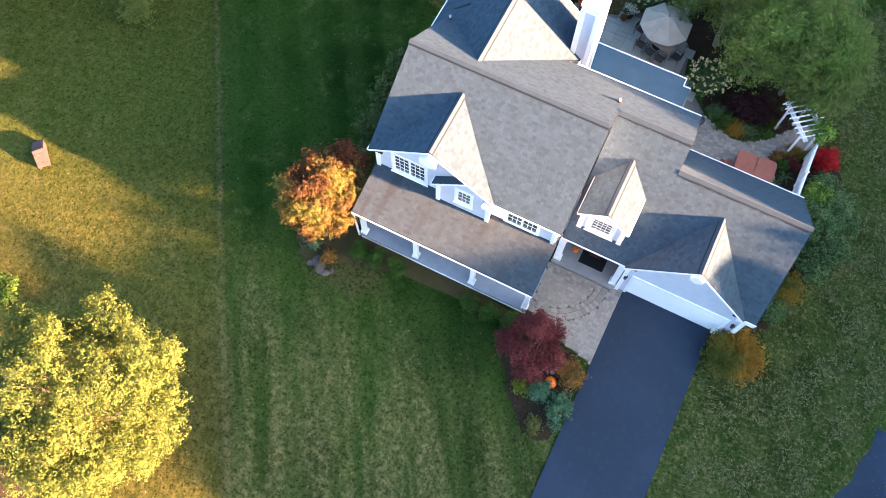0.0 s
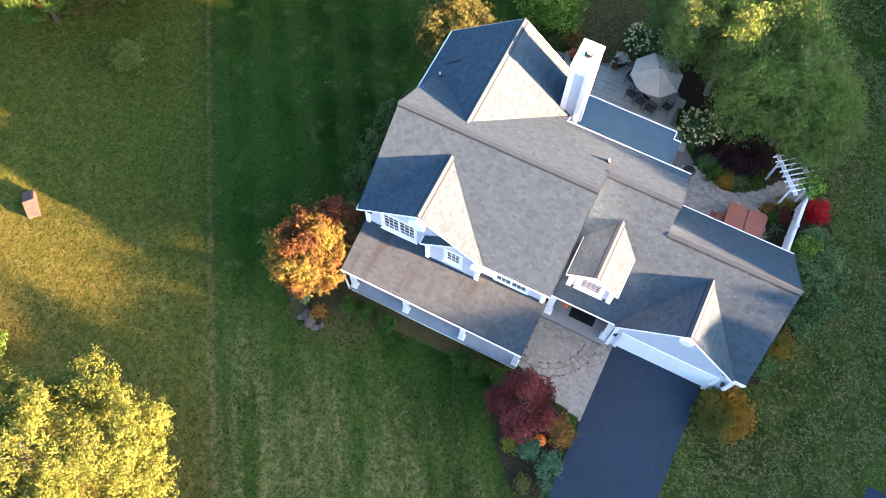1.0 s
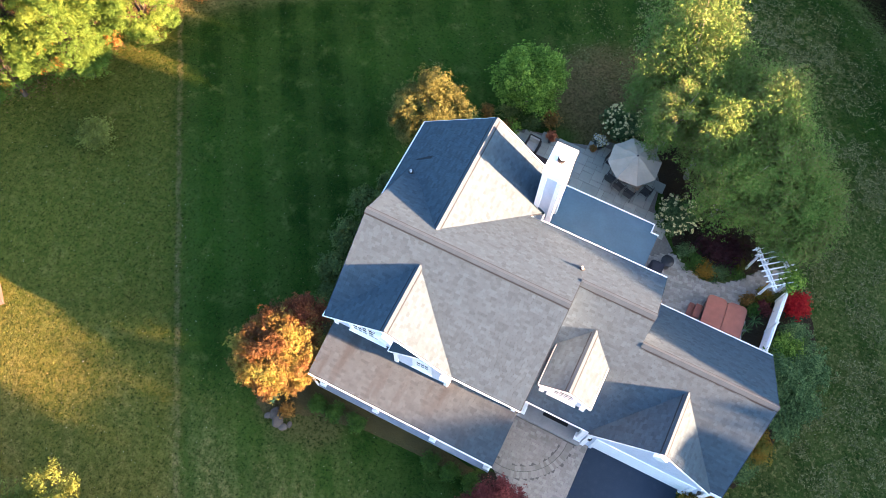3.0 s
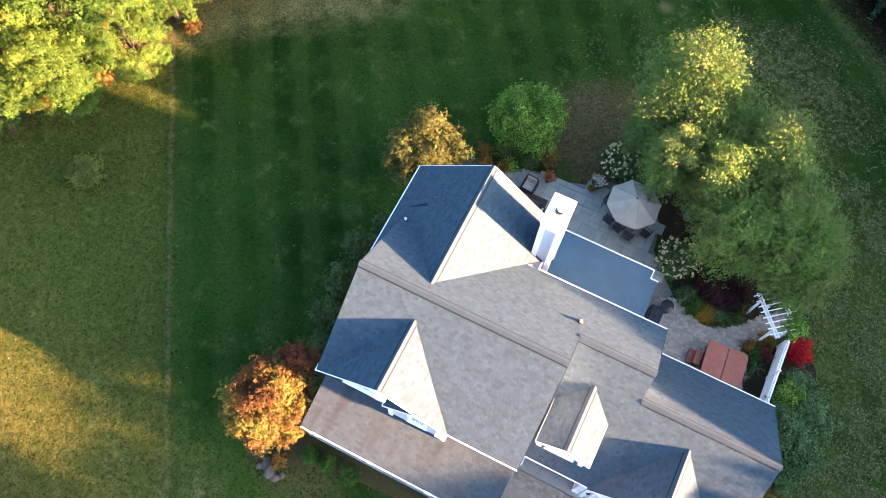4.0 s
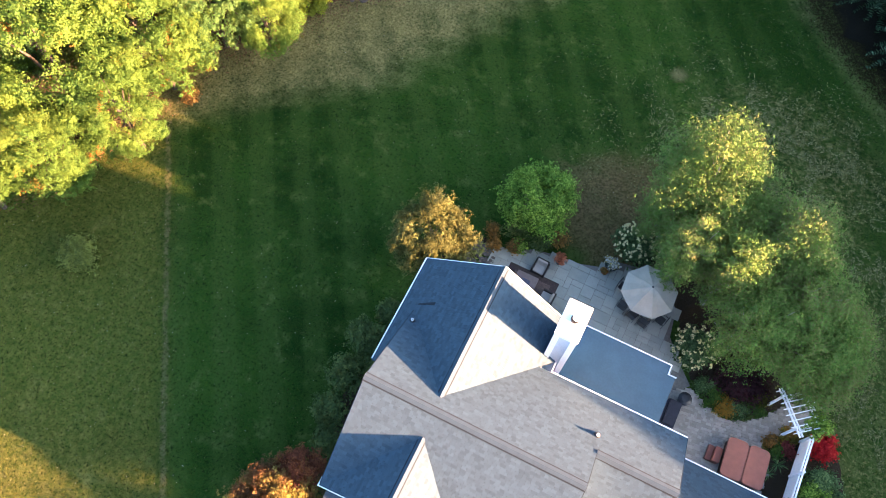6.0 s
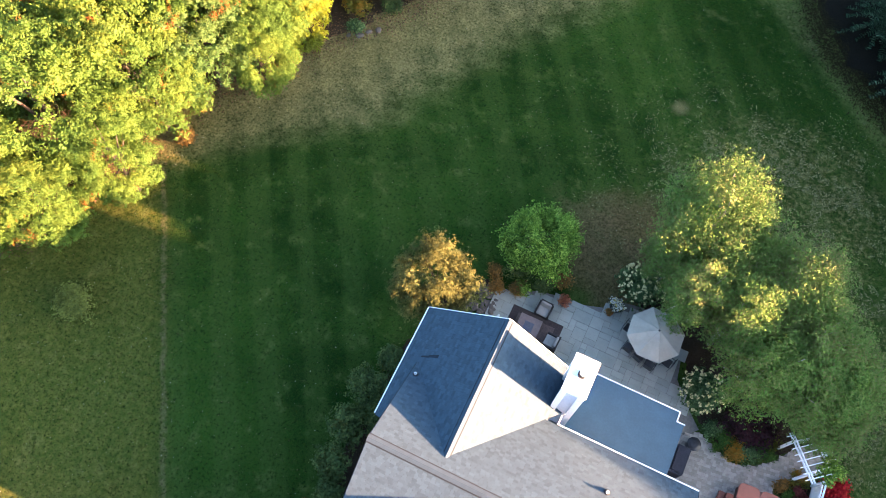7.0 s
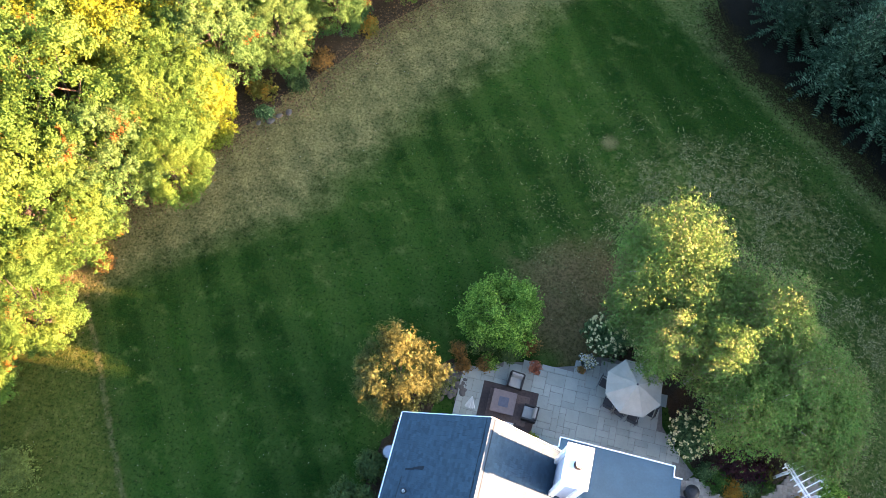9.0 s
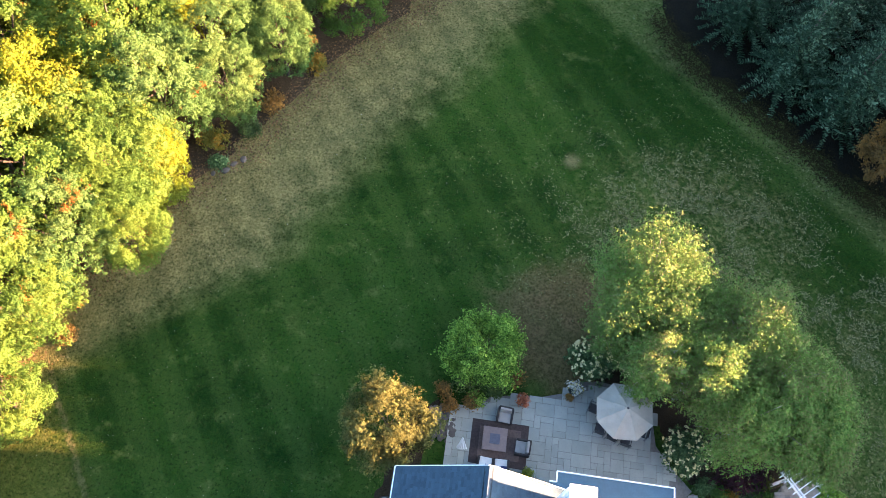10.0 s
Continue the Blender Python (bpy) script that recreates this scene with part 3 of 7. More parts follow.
def ridge_cap(a, b, slope_a, slope_b, w=0.24, roof=None, material=None):
    """Overlapping cap pieces along a ridge, on a dark vent strip; slopes are the falls to either side."""
    a, b = Vector(a), Vector(b)
    f = (b - a).normalized()
    s = Vector((f.y, -f.x, 0)).normalized()
    n = max(2, int((b - a).length / 0.30))
    step = (b - a).length / n
    key = (round(slope_a, 2), round(slope_b, 2), w, round(step, 3))
    if key not in CAPS:
        verts = []
        for e, h in ((0.0, 0.070), (step * 1.02, 0.066)):
            for top in (h, -0.02 + 0.045):
                for side, fall in ((1, slope_a), (0, 0), (-1, slope_b)):
                    verts.append((side * w, e, top - fall * w * abs(side)))
        faces = [(0, 1, 7, 6), (1, 2, 8, 7), (0, 6, 9, 3), (2, 5, 11, 8), (0, 3, 4, 1), (1, 4, 5, 2), (6, 7, 10, 9), (7, 8, 11, 10)]
        CAPS[key] = mesh_from("ridge_cap", verts, faces)
        CAPS[key].materials.append(M_CAP)
    owner = roof or house
    inv = where(owner).inverted()
    m = Matrix((s, f, Vector((0, 0, 1)))).transposed().to_4x4()
    for k in range(n):
        ob = new("ridge_cap", CAPS[key])
        ob.parent = owner
        ob.matrix_basis = inv @ Matrix.Translation(a + f * step * k) @ m
    bm = bmesh.new()
    vs = [bm.verts.new(p + s * side * (w + 0.06) + Vector((0, 0, 0.03 - fall * (w + 0.06)))) for p in (a, b) for side, fall in ((1, slope_a), (0, 0), (-1, slope_b))]
    vs[1].co.z, vs[4].co.z = a.z + 0.03, b.z + 0.03
    bm.faces.new((vs[0], vs[1], vs[4], vs[3]))
    bm.faces.new((vs[1], vs[2], vs[5], vs[4]))
    got = bmesh.ops.extrude_face_region(bm, geom=bm.faces[:])
    for e in got["geom"]:
        if isinstance(e, bmesh.types.BMVert):
            e.co.z -= 0.06
    bmesh.ops.recalc_face_normals(bm, faces=bm.faces[:])
    part("ridge_vent", bm, M_UNDERLAY, owner)


# main roof: ridge 9.13 m, then the lower middle and garage roofs
RY, RZ = 17.14, 9.13
FS, BS = 0.68, 0.72
EZ = RZ - FS * (RY - 12.7)
BZ = RZ - BS * (21.72 - RY)
SPLIT = 12.7 + 5 * TAB_H / math.sqrt(1 + FS * FS)
SPLIT_Z = EZ + FS * (SPLIT - 12.7)
main_low, _ = roof_plane("roof_slope", [(-5.1, 12.7, EZ), (-1.2, 12.7, EZ), (-1.2, SPLIT, SPLIT_Z), (-5.1, SPLIT, SPLIT_Z)], 0.16, M_SHINGLE)
roof_plane("roof_slope", [(-11.2, 12.7, EZ), (-10.5, 12.7, EZ), (-10.5, SPLIT, SPLIT_Z), (-11.2, SPLIT, SPLIT_Z)], 0.16, M_SHINGLE)
main_front, lay = roof_plane("roof_slope", [(-11.2, SPLIT, SPLIT_Z), (-1.2, SPLIT, SPLIT_Z), (-1.2, RY, RZ), (-11.2, RY, RZ)], 0.16, M_SHINGLE, "grey-brown shingle slope", True, True)
main_back, _ = roof_plane("roof_slope", [(-1.2, 21.72, BZ), (-11.2, 21.72, BZ), (-11.2, RY, RZ), (-1.2, RY, RZ)], 0.16, M_SHINGLE)
ridge_cap((-11.22, RY, RZ), (-1.2, RY, RZ), FS, BS, 0.15, main_front)
R2Y = 18.82
R2Z = RZ - BS * (R2Y - RY)
MS = 0.975
mid_back, _ = roof_plane("roof_slope", [(2.45, 21.72, BZ), (-1.2, 21.72, BZ), (-1.2, R2Y, R2Z), (2.45, R2Y, R2Z)], 0.16, M_SHINGLE)
MEY = 13.95
MEZ = R2Z - MS * (R2Y - MEY)
GRY = 17.77
GRZ = R2Z - MS * (R2Y - GRY)
mid_front, _ = roof_plane("roof_slope", [(-1.2, MEY, MEZ), (2.45, MEY, MEZ), (2.45, R2Y, R2Z), (-1.2, R2Y, R2Z)], 0.16, M_SHINGLE)
ridge_cap((-1.2, R2Y, R2Z), (2.47, R2Y, R2Z), MS, BS, 0.15, mid_front)
GBS = (GRZ - 2.93) / (21.6 - GRY)
GSY = MEY + 4 * TAB_H / math.sqrt(1 + MS * MS)
GSZ = MEZ + MS * (GSY - MEY)
gar_low, _ = roof_plane("roof_slope", [(7.75, MEY, MEZ), (8.9, MEY, MEZ), (8.9, GSY, GSZ), (7.75, GSY, GSZ)], 0.16, M_SHINGLE)
roof_plane("roof_slope", [(2.45, MEY, MEZ), (2.8, MEY, MEZ), (2.8, GSY, GSZ), (2.45, GSY, GSZ)], 0.16, M_SHINGLE)
gar_front, _ = roof_plane("roof_slope", [(2.45, GSY, GSZ), (8.9, GSY, GSZ), (8.9, GRY, GRZ), (2.45, GRY, GRZ)], 0.16, M_SHINGLE)
gar_back, _ = roof_plane("roof_slope", [(9.0, 21.6, 2.93), (2.45, 21.6, 2.93), (2.45, GRY, GRZ), (8.9, GRY, GRZ)], 0.16, M_SHINGLE)
ridge_cap((2.46, GRY, GRZ), (8.92, GRY, GRZ), MS, GBS, 0.15, gar_front)


def gable_roof(x0, x1, xr, ze, zr, yf, plane_y, plane_z, fall, back=False, label="", material=None, run_on=None):
    """A cross gable: eaves at x0 and x1, ridge at xr, front edge at yf, dying into a slope that passes (plane_y, plane_z)."""
    d = -1 if back else 1
    meet = lambda z: plane_y + d * (z - plane_z) / fall
    sh = material or M_SHINGLE
    yr = meet(zr)
    out = []
    for xe, left in ((x0, True), (x1, False)):
        ye = max(meet(ze), yf) if not back else min(meet(ze), yf)
        if run_on and left:
            ye = run_on
        pts = [(xe, ye, ze), (xe, yf, ze), (xr, yf, zr), (xr, yr, zr)]
        if abs(ye - yf) < 0.02:
            pts = [(xe, yf, ze), (xr, yf, zr), (xr, yr, zr)]
        flip = left == back
        if flip:
            pts = [pts[1], pts[0], pts[-1], pts[-2]] if len(pts) == 4 else [pts[0], pts[2], pts[1]]
        out.append(slope_along(pts, xe, sh, label))
    ridge_cap((xr, yf, zr), (xr, yr, zr), (zr - ze) / abs(x1 - xr), (zr - ze) / abs(xr - x0), 0.13, out[0], sh)
    return out, yr


def slope_along(pts, xe, sh, label):
    """A gable slope whose courses run level along y, whatever its outline."""
    P = [Vector(p) for p in pts]
    n = (P[1] - P[0]).cross(P[2] - P[0]).normalized()
    if n.z < 0:
        P.reverse()
    low = min(p.z for p in P)
    k = min(range(len(P)), key=lambda i: (round(P[i].z, 3), 0))
    P = P[k:] + P[:k]
    if len(P) == 4 and abs(P[-1].z - low) < 1e-3:
        P = P[-1:] + P[:-1]
    return roof_slope_free(P, sh, label)


def roof_slope_free(P, sh, label):
    n = (P[1] - P[0]).cross(P[-1] - P[0]).normalized()
    bm = bmesh.new()
    up = [bm.verts.new(p) for p in P]
    lo = [bm.verts.new(p - Vector((0, 0, 0.14))) for p in P]
    bm.faces.new(up)
    bm.faces.new(lo[::-1])
    for k in range(len(P)):
        j = (k + 1) % len(P)
        bm.faces.new((lo[k], lo[j], up[j], up[k]))
    roof = part("roof_slope", bm, M_UNDERLAY, house, label)
    v = (Vector((0, 0, 1)) - n * n.z).normalized()
    u = v.cross(n)
    o = P[0]
    hull = [((p - o).dot(u), (p - o).dot(v)) for p in P]
    u0, u1 = min(h[0] for h in hull), max(h[0] for h in hull)
    v0, v1 = min(h[1] for h in hull), max(h[1] for h in hull)
    rng = random.Random(str(P[0]))
    verts, faces = [], []
    y = v0
    while y < v1:
        x = u0 - rng.random() * TAB_W - 0.1
        while x < u1:
            w = TAB_W * rng.uniform(0.72, 1.25)
            lift = rng.choice((0.015, 0.017, 0.020, 0.022))
            cell = clip([(x + 0.003, y), (x + w - 0.003, y), (x + w - 0.003, y + TAB_H + 0.02), (x + 0.003, y + TAB_H + 0.02)], hull)
            if cell:
                base, m = len(verts), len(cell)
                verts += [o + u * px + v * py + n * (0.004 + lift * max(0.0, 1 - (py - y) / TAB_H)) for px, py in cell]
                verts += [o + u * px + v * py - n * 0.004 for px, py in cell]
                faces.append(tuple(range(base, base + m)))
                faces += [(base + m + k, base + m + (k + 1) % m, base + (k + 1) % m, base + k) for k in range(m)]
            x += w
        y += TAB_H
    cover = part("shingle_cover", mesh_from("shingle_cover", verts, faces), sh, roof)
    cover["kind"] = "stuff"
    return roof


FD_X, FD_Z = -7.94, 8.40
gable_roof(-11.2, -4.62, FD_X, EZ, FD_Z, 12.62, 12.7, EZ, FS)
BG_X, BG_Z, BG_E = -8.05, 8.62, 5.3
gable_roof(-11.95, -4.25, BG_X, BG_E, BG_Z, 24.42, 21.72, BZ, BS, True, run_on=18.68)
GG_X, GG_Z = 5.25, 6.05
gable_roof(2.2, 8.3, GG_X, MEZ + 0.02, GG_Z, 13.82, MEY, MEZ, MS)
SD_X, SD_Z, SD_E = 0.37, 6.62, 5.62
gable_roof(-0.95, 1.62, SD_X, SD_E, SD_Z, 14.3, MEY, MEZ, MS)

# porch roof, low back roof
porch_roof, _ = roof_plane("porch_roof", [(-11.15, 10.38, 3.32), (-1.25, 10.38, 3.32), (-1.25, 13.12, 4.0), (-11.15, 13.12, 4.0)], 0.12, M_PORCH_SHINGLE, "stained brown shingle porch roof")
LOW = [(-4.75, 21.2), (1.5, 21.2), (1.5, 25.1), (1.08, 25.1), (1.08, 25.62), (-4.42, 25.62), (-4.42, 25.12), (-4.75, 25.12)]
bm = prism(LOW, 2.78, 2.92)
for vt in bm.verts:
    vt.co.z += 0.04 * (25.62 - vt.co.y)
part("flat_roof", bm, M_MEMBRANE, house, "plain grey low roof over the back room")

# nested bay on the front gable
bm = bmesh.new()
vs = [bm.verts.new(p) for p in ((-7.84, 12.64, 5.40), (-5.98, 12.64, 6.97), (-6.35, 13.24, 6.66), (-7.84, 13.24, 5.40))]
bm.faces.new(vs)
got = bmesh.ops.extrude_face_region(bm, geom=bm.faces[:])
for e in got["geom"]:
    if isinstance(e, bmesh.types.BMVert):
        e.co.z -= 0.1
bmesh.ops.recalc_face_normals(bm, faces=bm.faces[:])
part("bay_roof", bm, M_SHINGLE, house, "small dark shingle bay roof")

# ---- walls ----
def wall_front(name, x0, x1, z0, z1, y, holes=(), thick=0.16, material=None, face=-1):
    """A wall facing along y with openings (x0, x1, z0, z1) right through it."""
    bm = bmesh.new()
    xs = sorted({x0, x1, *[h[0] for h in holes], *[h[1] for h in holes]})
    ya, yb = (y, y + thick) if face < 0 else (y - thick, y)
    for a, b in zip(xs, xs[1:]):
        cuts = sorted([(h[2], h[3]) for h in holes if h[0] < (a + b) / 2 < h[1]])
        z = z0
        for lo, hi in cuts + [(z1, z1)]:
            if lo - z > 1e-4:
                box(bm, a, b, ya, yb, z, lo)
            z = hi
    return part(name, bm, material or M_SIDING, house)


def wall_side(name, y0, y1, z0, z1, x, thick=0.16):
    return part(name, one_box(x, x + thick, y0, y1, z0, z1), M_SIDING, house)


def gable_wall(pts, y, thick=0.16):
    """A triangular or stepped gable of (x, z) points."""
    bm = bmesh.new()
    fr = [bm.verts.new((x, y, z)) for x, z in pts]
    bk = [bm.verts.new((x, y + thick, z)) for x, z in pts]
    bm.faces.new(fr)
    bm.faces.new(bk[::-1])
    for k in range(len(pts)):
        j = (k + 1) % len(pts)
        bm.faces.new((fr[j], fr[k], bk[k], bk[j]))
    bmesh.ops.recalc_face_normals(bm, faces=bm.faces[:])
    return part("gable_wall", bm, M_SIDING, house)


def window(x0, x1, z0, z1, y, cols=3, rows=3, trim=0.13, arch=False, sashes=1):
    """A white window set in its opening: casing, sill, sashes with bars and panes."""
    w = part("window", frame_mesh(x0 - trim, x1 + trim, z0 - trim, z1 + trim, y - 0.05, y + 0.06, trim), M_WHITE, house, "white multi-pane window")
    sill = part("window_sill", one_box(x0 - trim - 0.04, x1 + trim + 0.04, y - 0.12, y - 0.04, z0 - trim - 0.05, z0 - trim + 0.0, bevel=0.01), M_WHITE, w)
    span = (x1 - x0) / sashes
    for k in range(sashes):
        a, b = x0 + k * span, x0 + (k + 1) * span
        part("sash", frame_mesh(a, b, z0, z1, y + 0.0, y + 0.05, 0.055), M_WHITE, w)
        a, b, c, d = a + 0.055, b - 0.055, z0 + 0.055, z1 - 0.055
        bars = bmesh.new()
        for i in range(1, cols):
            xx = a + (b - a) * i / cols
            box(bars, xx - 0.014, xx + 0.014, y + 0.012, y + 0.04, c, d)
        for j in range(1, rows):
            zz = c + (d - c) * j / rows
            box(bars, a, b, y + 0.010, y + 0.042, zz - 0.014, zz + 0.014)
        part("glazing_bars", bars, M_WHITE, w)
        pane = part("pane", one_box(a, b, y + 0.022, y + 0.028, c, d), M_GLASS, w)
    return w


def frame_mesh(x0, x1, z0, z1, y0, y1, t):
    bm = bmesh.new()
    box(bm, x0, x0 + t, y0, y1, z0, z1)
    box(bm, x1 - t, x1, y0, y1, z0, z1)
    box(bm, x0 + t, x1 - t, y0, y1, z0, z0 + t)
    box(bm, x0 + t, x1 - t, y0, y1, z1 - t, z1)
    return bm


# main block
TW = (-10.12, -8.40, 4.16, 5.70)
BW = (-6.50, -5.78, 4.66, 5.78)
SW = (-3.97, -2.36, 4.06, 5.12)
LOWWIN = [(-9.9, -8.2, 1.2, 2.7), (-6.6, -4.9, 1.2, 2.7), (-3.9, -2.3, 1.2, 2.7)]
wall_front("wall", -11.0, -1.4, 0.0, EZ - 0.1, 13.1, [TW, SW, *LOWWIN])
for h, s in ((TW, 2), (SW, 2)):
    window(*h, 13.1, 3, 4 if h is TW else 2, sashes=s)
for h in LOWWIN:
    window(*h, 13.1, 2, 3, sashes=2)
wall_front("wall", -6.7, -4.78, 3.6, EZ - 0.15, 12.74, [BW])
gable_wall([(-7.6, 3.6), (-6.7, 3.6), (-6.7, 6.22), (-7.6, 5.46)], 12.74)
gable_wall([(-6.7, EZ - 0.15), (-4.78, EZ - 0.15), (-6.02, EZ + 0.72), (-6.7, 6.22)], 12.74)
for x, top in ((-7.6, 5.4), (-4.94, EZ - 0.15)):
    wall_side("wall", 12.90, 13.1, 3.6, top, x)
window(*BW, 12.74, 3, 3)
gable_wall([(-11.0, EZ - 0.1), (-4.8, EZ - 0.1), (FD_X, FD_Z - 0.22)], 13.1)
wall_side("wall", 13.26, 21.14, 0.0, EZ - 0.1, -11.0)
wall_side("wall", 13.26, 21.14, 0.0, EZ - 0.1, -1.56)
for x in (-11.0, -1.56):
    bm = bmesh.new()
    a = [bm.verts.new((xx, yy, zz)) for xx in (x, x + 0.16) for yy, zz in ((13.1, EZ - 0.1), (21.3, EZ - 0.1), (RY, RZ - 0.2))]
    bm.faces.new(a[:3]); bm.faces.new(a[3:][::-1])
    for k in range(3):
        j = (k + 1) % 3
        bm.faces.new((a[k], a[j], a[j + 3], a[k + 3]))
    bmesh.ops.recalc_face_normals(bm, faces=bm.faces[:])
    part("gable_wall", bm, M_SIDING, house)
wall_front("wall", -4.7, 2.3, 0.0, BZ - 0.05, 21.3, face=1)
# back wing
wall_front("wall", -11.55, -4.7, 0.0, BG_E, 24.1, [(-9.2, -6.9, 1.0, 2.6)], face=1)
window(-9.2, -6.9, 1.0, 2.6, 24.05, 3, 3, sashes=2)
gable_wall([(-11.55, BG_E), (-4.7, BG_E), (BG_X, BG_Z - 0.25)], 23.94)
wall_side("wall", 18.8, 23.94, 0.0, BG_E, -11.55)
wall_side("wall", 21.3, 23.94, 0.0, BG_E, -4.86)
# middle with the entry recess, and the garage
DOOR = (0.05, 1.1, 0.22, 2.35)
wall_front("wall", -1.4, 2.3, 0.0, 4.6, 15.7, [DOOR])
wall_side("wall", 18.0, 21.14, 0.0, BZ - 0.1, 2.3)
bm = bmesh.new()
a = [bm.verts.new((xx, yy, zz)) for xx in (2.3, 2.44) for yy, zz in ((18.0, BZ - 0.1), (21.2, BZ - 0.1), (R2Y, R2Z - 0.3))]
bm.faces.new(a[:3]); bm.faces.new(a[3:][::-1])
for k in range(3):
    j = (k + 1) % 3
    bm.faces.new((a[k], a[j], a[j + 3], a[k + 3]))
bmesh.ops.recalc_face_normals(bm, faces=bm.faces[:])
part("gable_wall", bm, M_SIDING, house)
GD = (2.90, 7.76, 0.02, 2.22)
GY = 13.99
wall_front("wall", 2.3, 8.6, 0.0, MEZ - 0.06, GY, [GD])
gable_wall([(2.35, MEZ - 0.06), (8.2, MEZ - 0.06), (GG_X, GG_Z - 0.25)], GY)
wall_side("wall", 14.15, 21.0, 0.0, 2.9, 8.44)
wall_side("wall", 14.15, 15.7, 0.0, 3.0, 2.3)
wall_front("wall", 2.3, 8.6, 0.0, 2.8, 21.16, face=1)
bm = bmesh.new()
a = [bm.verts.new((xx, yy, zz)) for xx in (8.44, 8.6) for yy, zz in ((14.2, 2.9), (21.2, 2.9), (GRY, GRZ - 0.2))]
bm.faces.new(a[:3]); bm.faces.new(a[3:][::-1])
for k in range(3):
    j = (k + 1) % 3
    bm.faces.new((a[k], a[j], a[j + 3], a[k + 3]))
bmesh.ops.recalc_face_normals(bm, faces=bm.faces[:])
part("gable_wall", bm, M_SIDING, house)
# back room
wall_front("wall", -4.2, 1.2, 0.0, 2.78, 25.3, [(-3.6, -1.6, 0.9, 2.3), (-1.2, 0.8, 0.9, 2.3)], face=1)
window(-3.6, -1.6, 0.9, 2.3, 25.2, 3, 3, sashes=2)
window(-1.2, 0.8, 0.9, 2.3, 25.2, 3, 3, sashes=2)
wall_side("wall", 21.3, 25.14, 0.0, 2.85, 1.04)
wall_side("wall", 24.1, 25.14, 0.0, 2.85, -4.2)
# dormer
wall_front("wall", -0.78, 1.50, 3.7, SD_E, 14.62, [(-0.18, 0.84, 4.05, 5.22)])
gable_wall([(-0.78, SD_E), (1.50, SD_E), (SD_X, SD_Z - 0.18)], 14.62)
wall_side("wall", 14.78, 16.4, 3.9, SD_E - 0.06, -0.78)
wall_side("wall", 14.78, 16.4, 3.9, SD_E - 0.06, 1.34)
window(-0.18, 0.84, 4.05, 5.22, 14.62, 4, 4, 0.2)
# floors and ceilings that close the rooms
part("floor", one_box(-10.8, -1.6, 13.3, 21.1, 0.3, 0.4), M_ROOM, house)
part("floor", one_box(-10.8, -1.6, 13.3, 21.1, 3.2, 3.35), M_ROOM, house)
part("floor", one_box(2.5, 8.4, 14.5, 21.0, 0.0, 0.06), M_CONCRETE, house)

# doors
door = part("garage_door", one_box(2.90, 7.76, GY + 0.045, GY + 0.085, 0.02, 2.22), M_DOOR, house, "white panelled garage door")
for r in range(4):
    for c in range(8):
        x, z = 2.99 + c * 0.595, 0.09 + r * 0.535
        part("door_panel", one_box(x, x + 0.50, GY + 0.041, GY + 0.047, z, z + 0.44, bevel=0.002), M_DOOR, door)
part("door_frame", frame_mesh(2.76, 7.90, -0.12, 2.36, GY - 0.06, GY + 0.02, 0.14), M_WHITE, house)
front_door = part("front_door", one_box(0.05, 1.1, 15.76, 15.81, 0.22, 2.35), plain("dark_red_paint", (0.10, 0.025, 0.02), 0.4), house, "dark front door")
part("door_frame", frame_mesh(-0.08, 1.23, 0.09, 2.48, 15.64, 15.72, 0.13), M_WHITE, house)
part("door_handle", one_box(0.13, 0.17, 15.69, 15.76, 1.1, 1.35, bevel=0.01), M_DARK, front_door)

# porch
part("porch_floor", one_box(-11.0, -1.3, 10.42, 13.1, 0.42, 0.58, bevel=0.02), M_PORCH_FLOOR, house, "blue-grey painted porch floor")
part("porch_skirt", one_box(-10.95, -1.35, 10.5, 10.58, -0.2, 0.42), M_WHITE, house)
part("porch_beam", one_box(-11.0, -1.35, 10.55, 10.75, 2.95, 3.2), M_WHITE, house)
part("porch_ceiling", one_box(-11.0, -1.35, 10.75, 13.1, 3.10, 3.16), M_WHITE, house)


def column(x, y, z0, z1, w=0.24):
    c = part("column", one_box(x - w / 2, x + w / 2, y - w / 2, y + w / 2, z0 + 0.2, z1 - 0.12, bevel=0.015), M_WHITE, house, "white square column")
    part("column_base", one_box(x - w * 0.75, x + w * 0.75, y - w * 0.75, y + w * 0.75, z0, z0 + 0.22, bevel=0.02), M_WHITE, c)
    part("column_cap", one_box(x - w * 0.7, x + w * 0.7, y - w * 0.7, y + w * 0.7, z1 - 0.14, z1, bevel=0.02), M_WHITE, c)


for x in (-10.78, -7.72, -4.48, -1.46):
    column(x, 10.66, 0.58, 2.95)
for x, y in ((-1.05, 14.12), (2.08, 14.12)):
    column(x, y, 0.2, 2.95, 0.26)
part("entry_beam", one_box(-1.25, 2.3, 14.02, 14.24, 2.92, 3.12), M_WHITE, house)
part("entry_step", one_box(-1.3, 2.28, 13.75, 15.7, -0.1, 0.2, bevel=0.02), M_CONCRETE, house, "pale concrete entry step")

# white trim: gutters, rakes, corner boards, downspouts
def gutter(a, b, w=0.05, h=0.08):
    g = part("gutter", bar(bmesh.new(), a, b, w, h), M_WHITE, house)
    return g


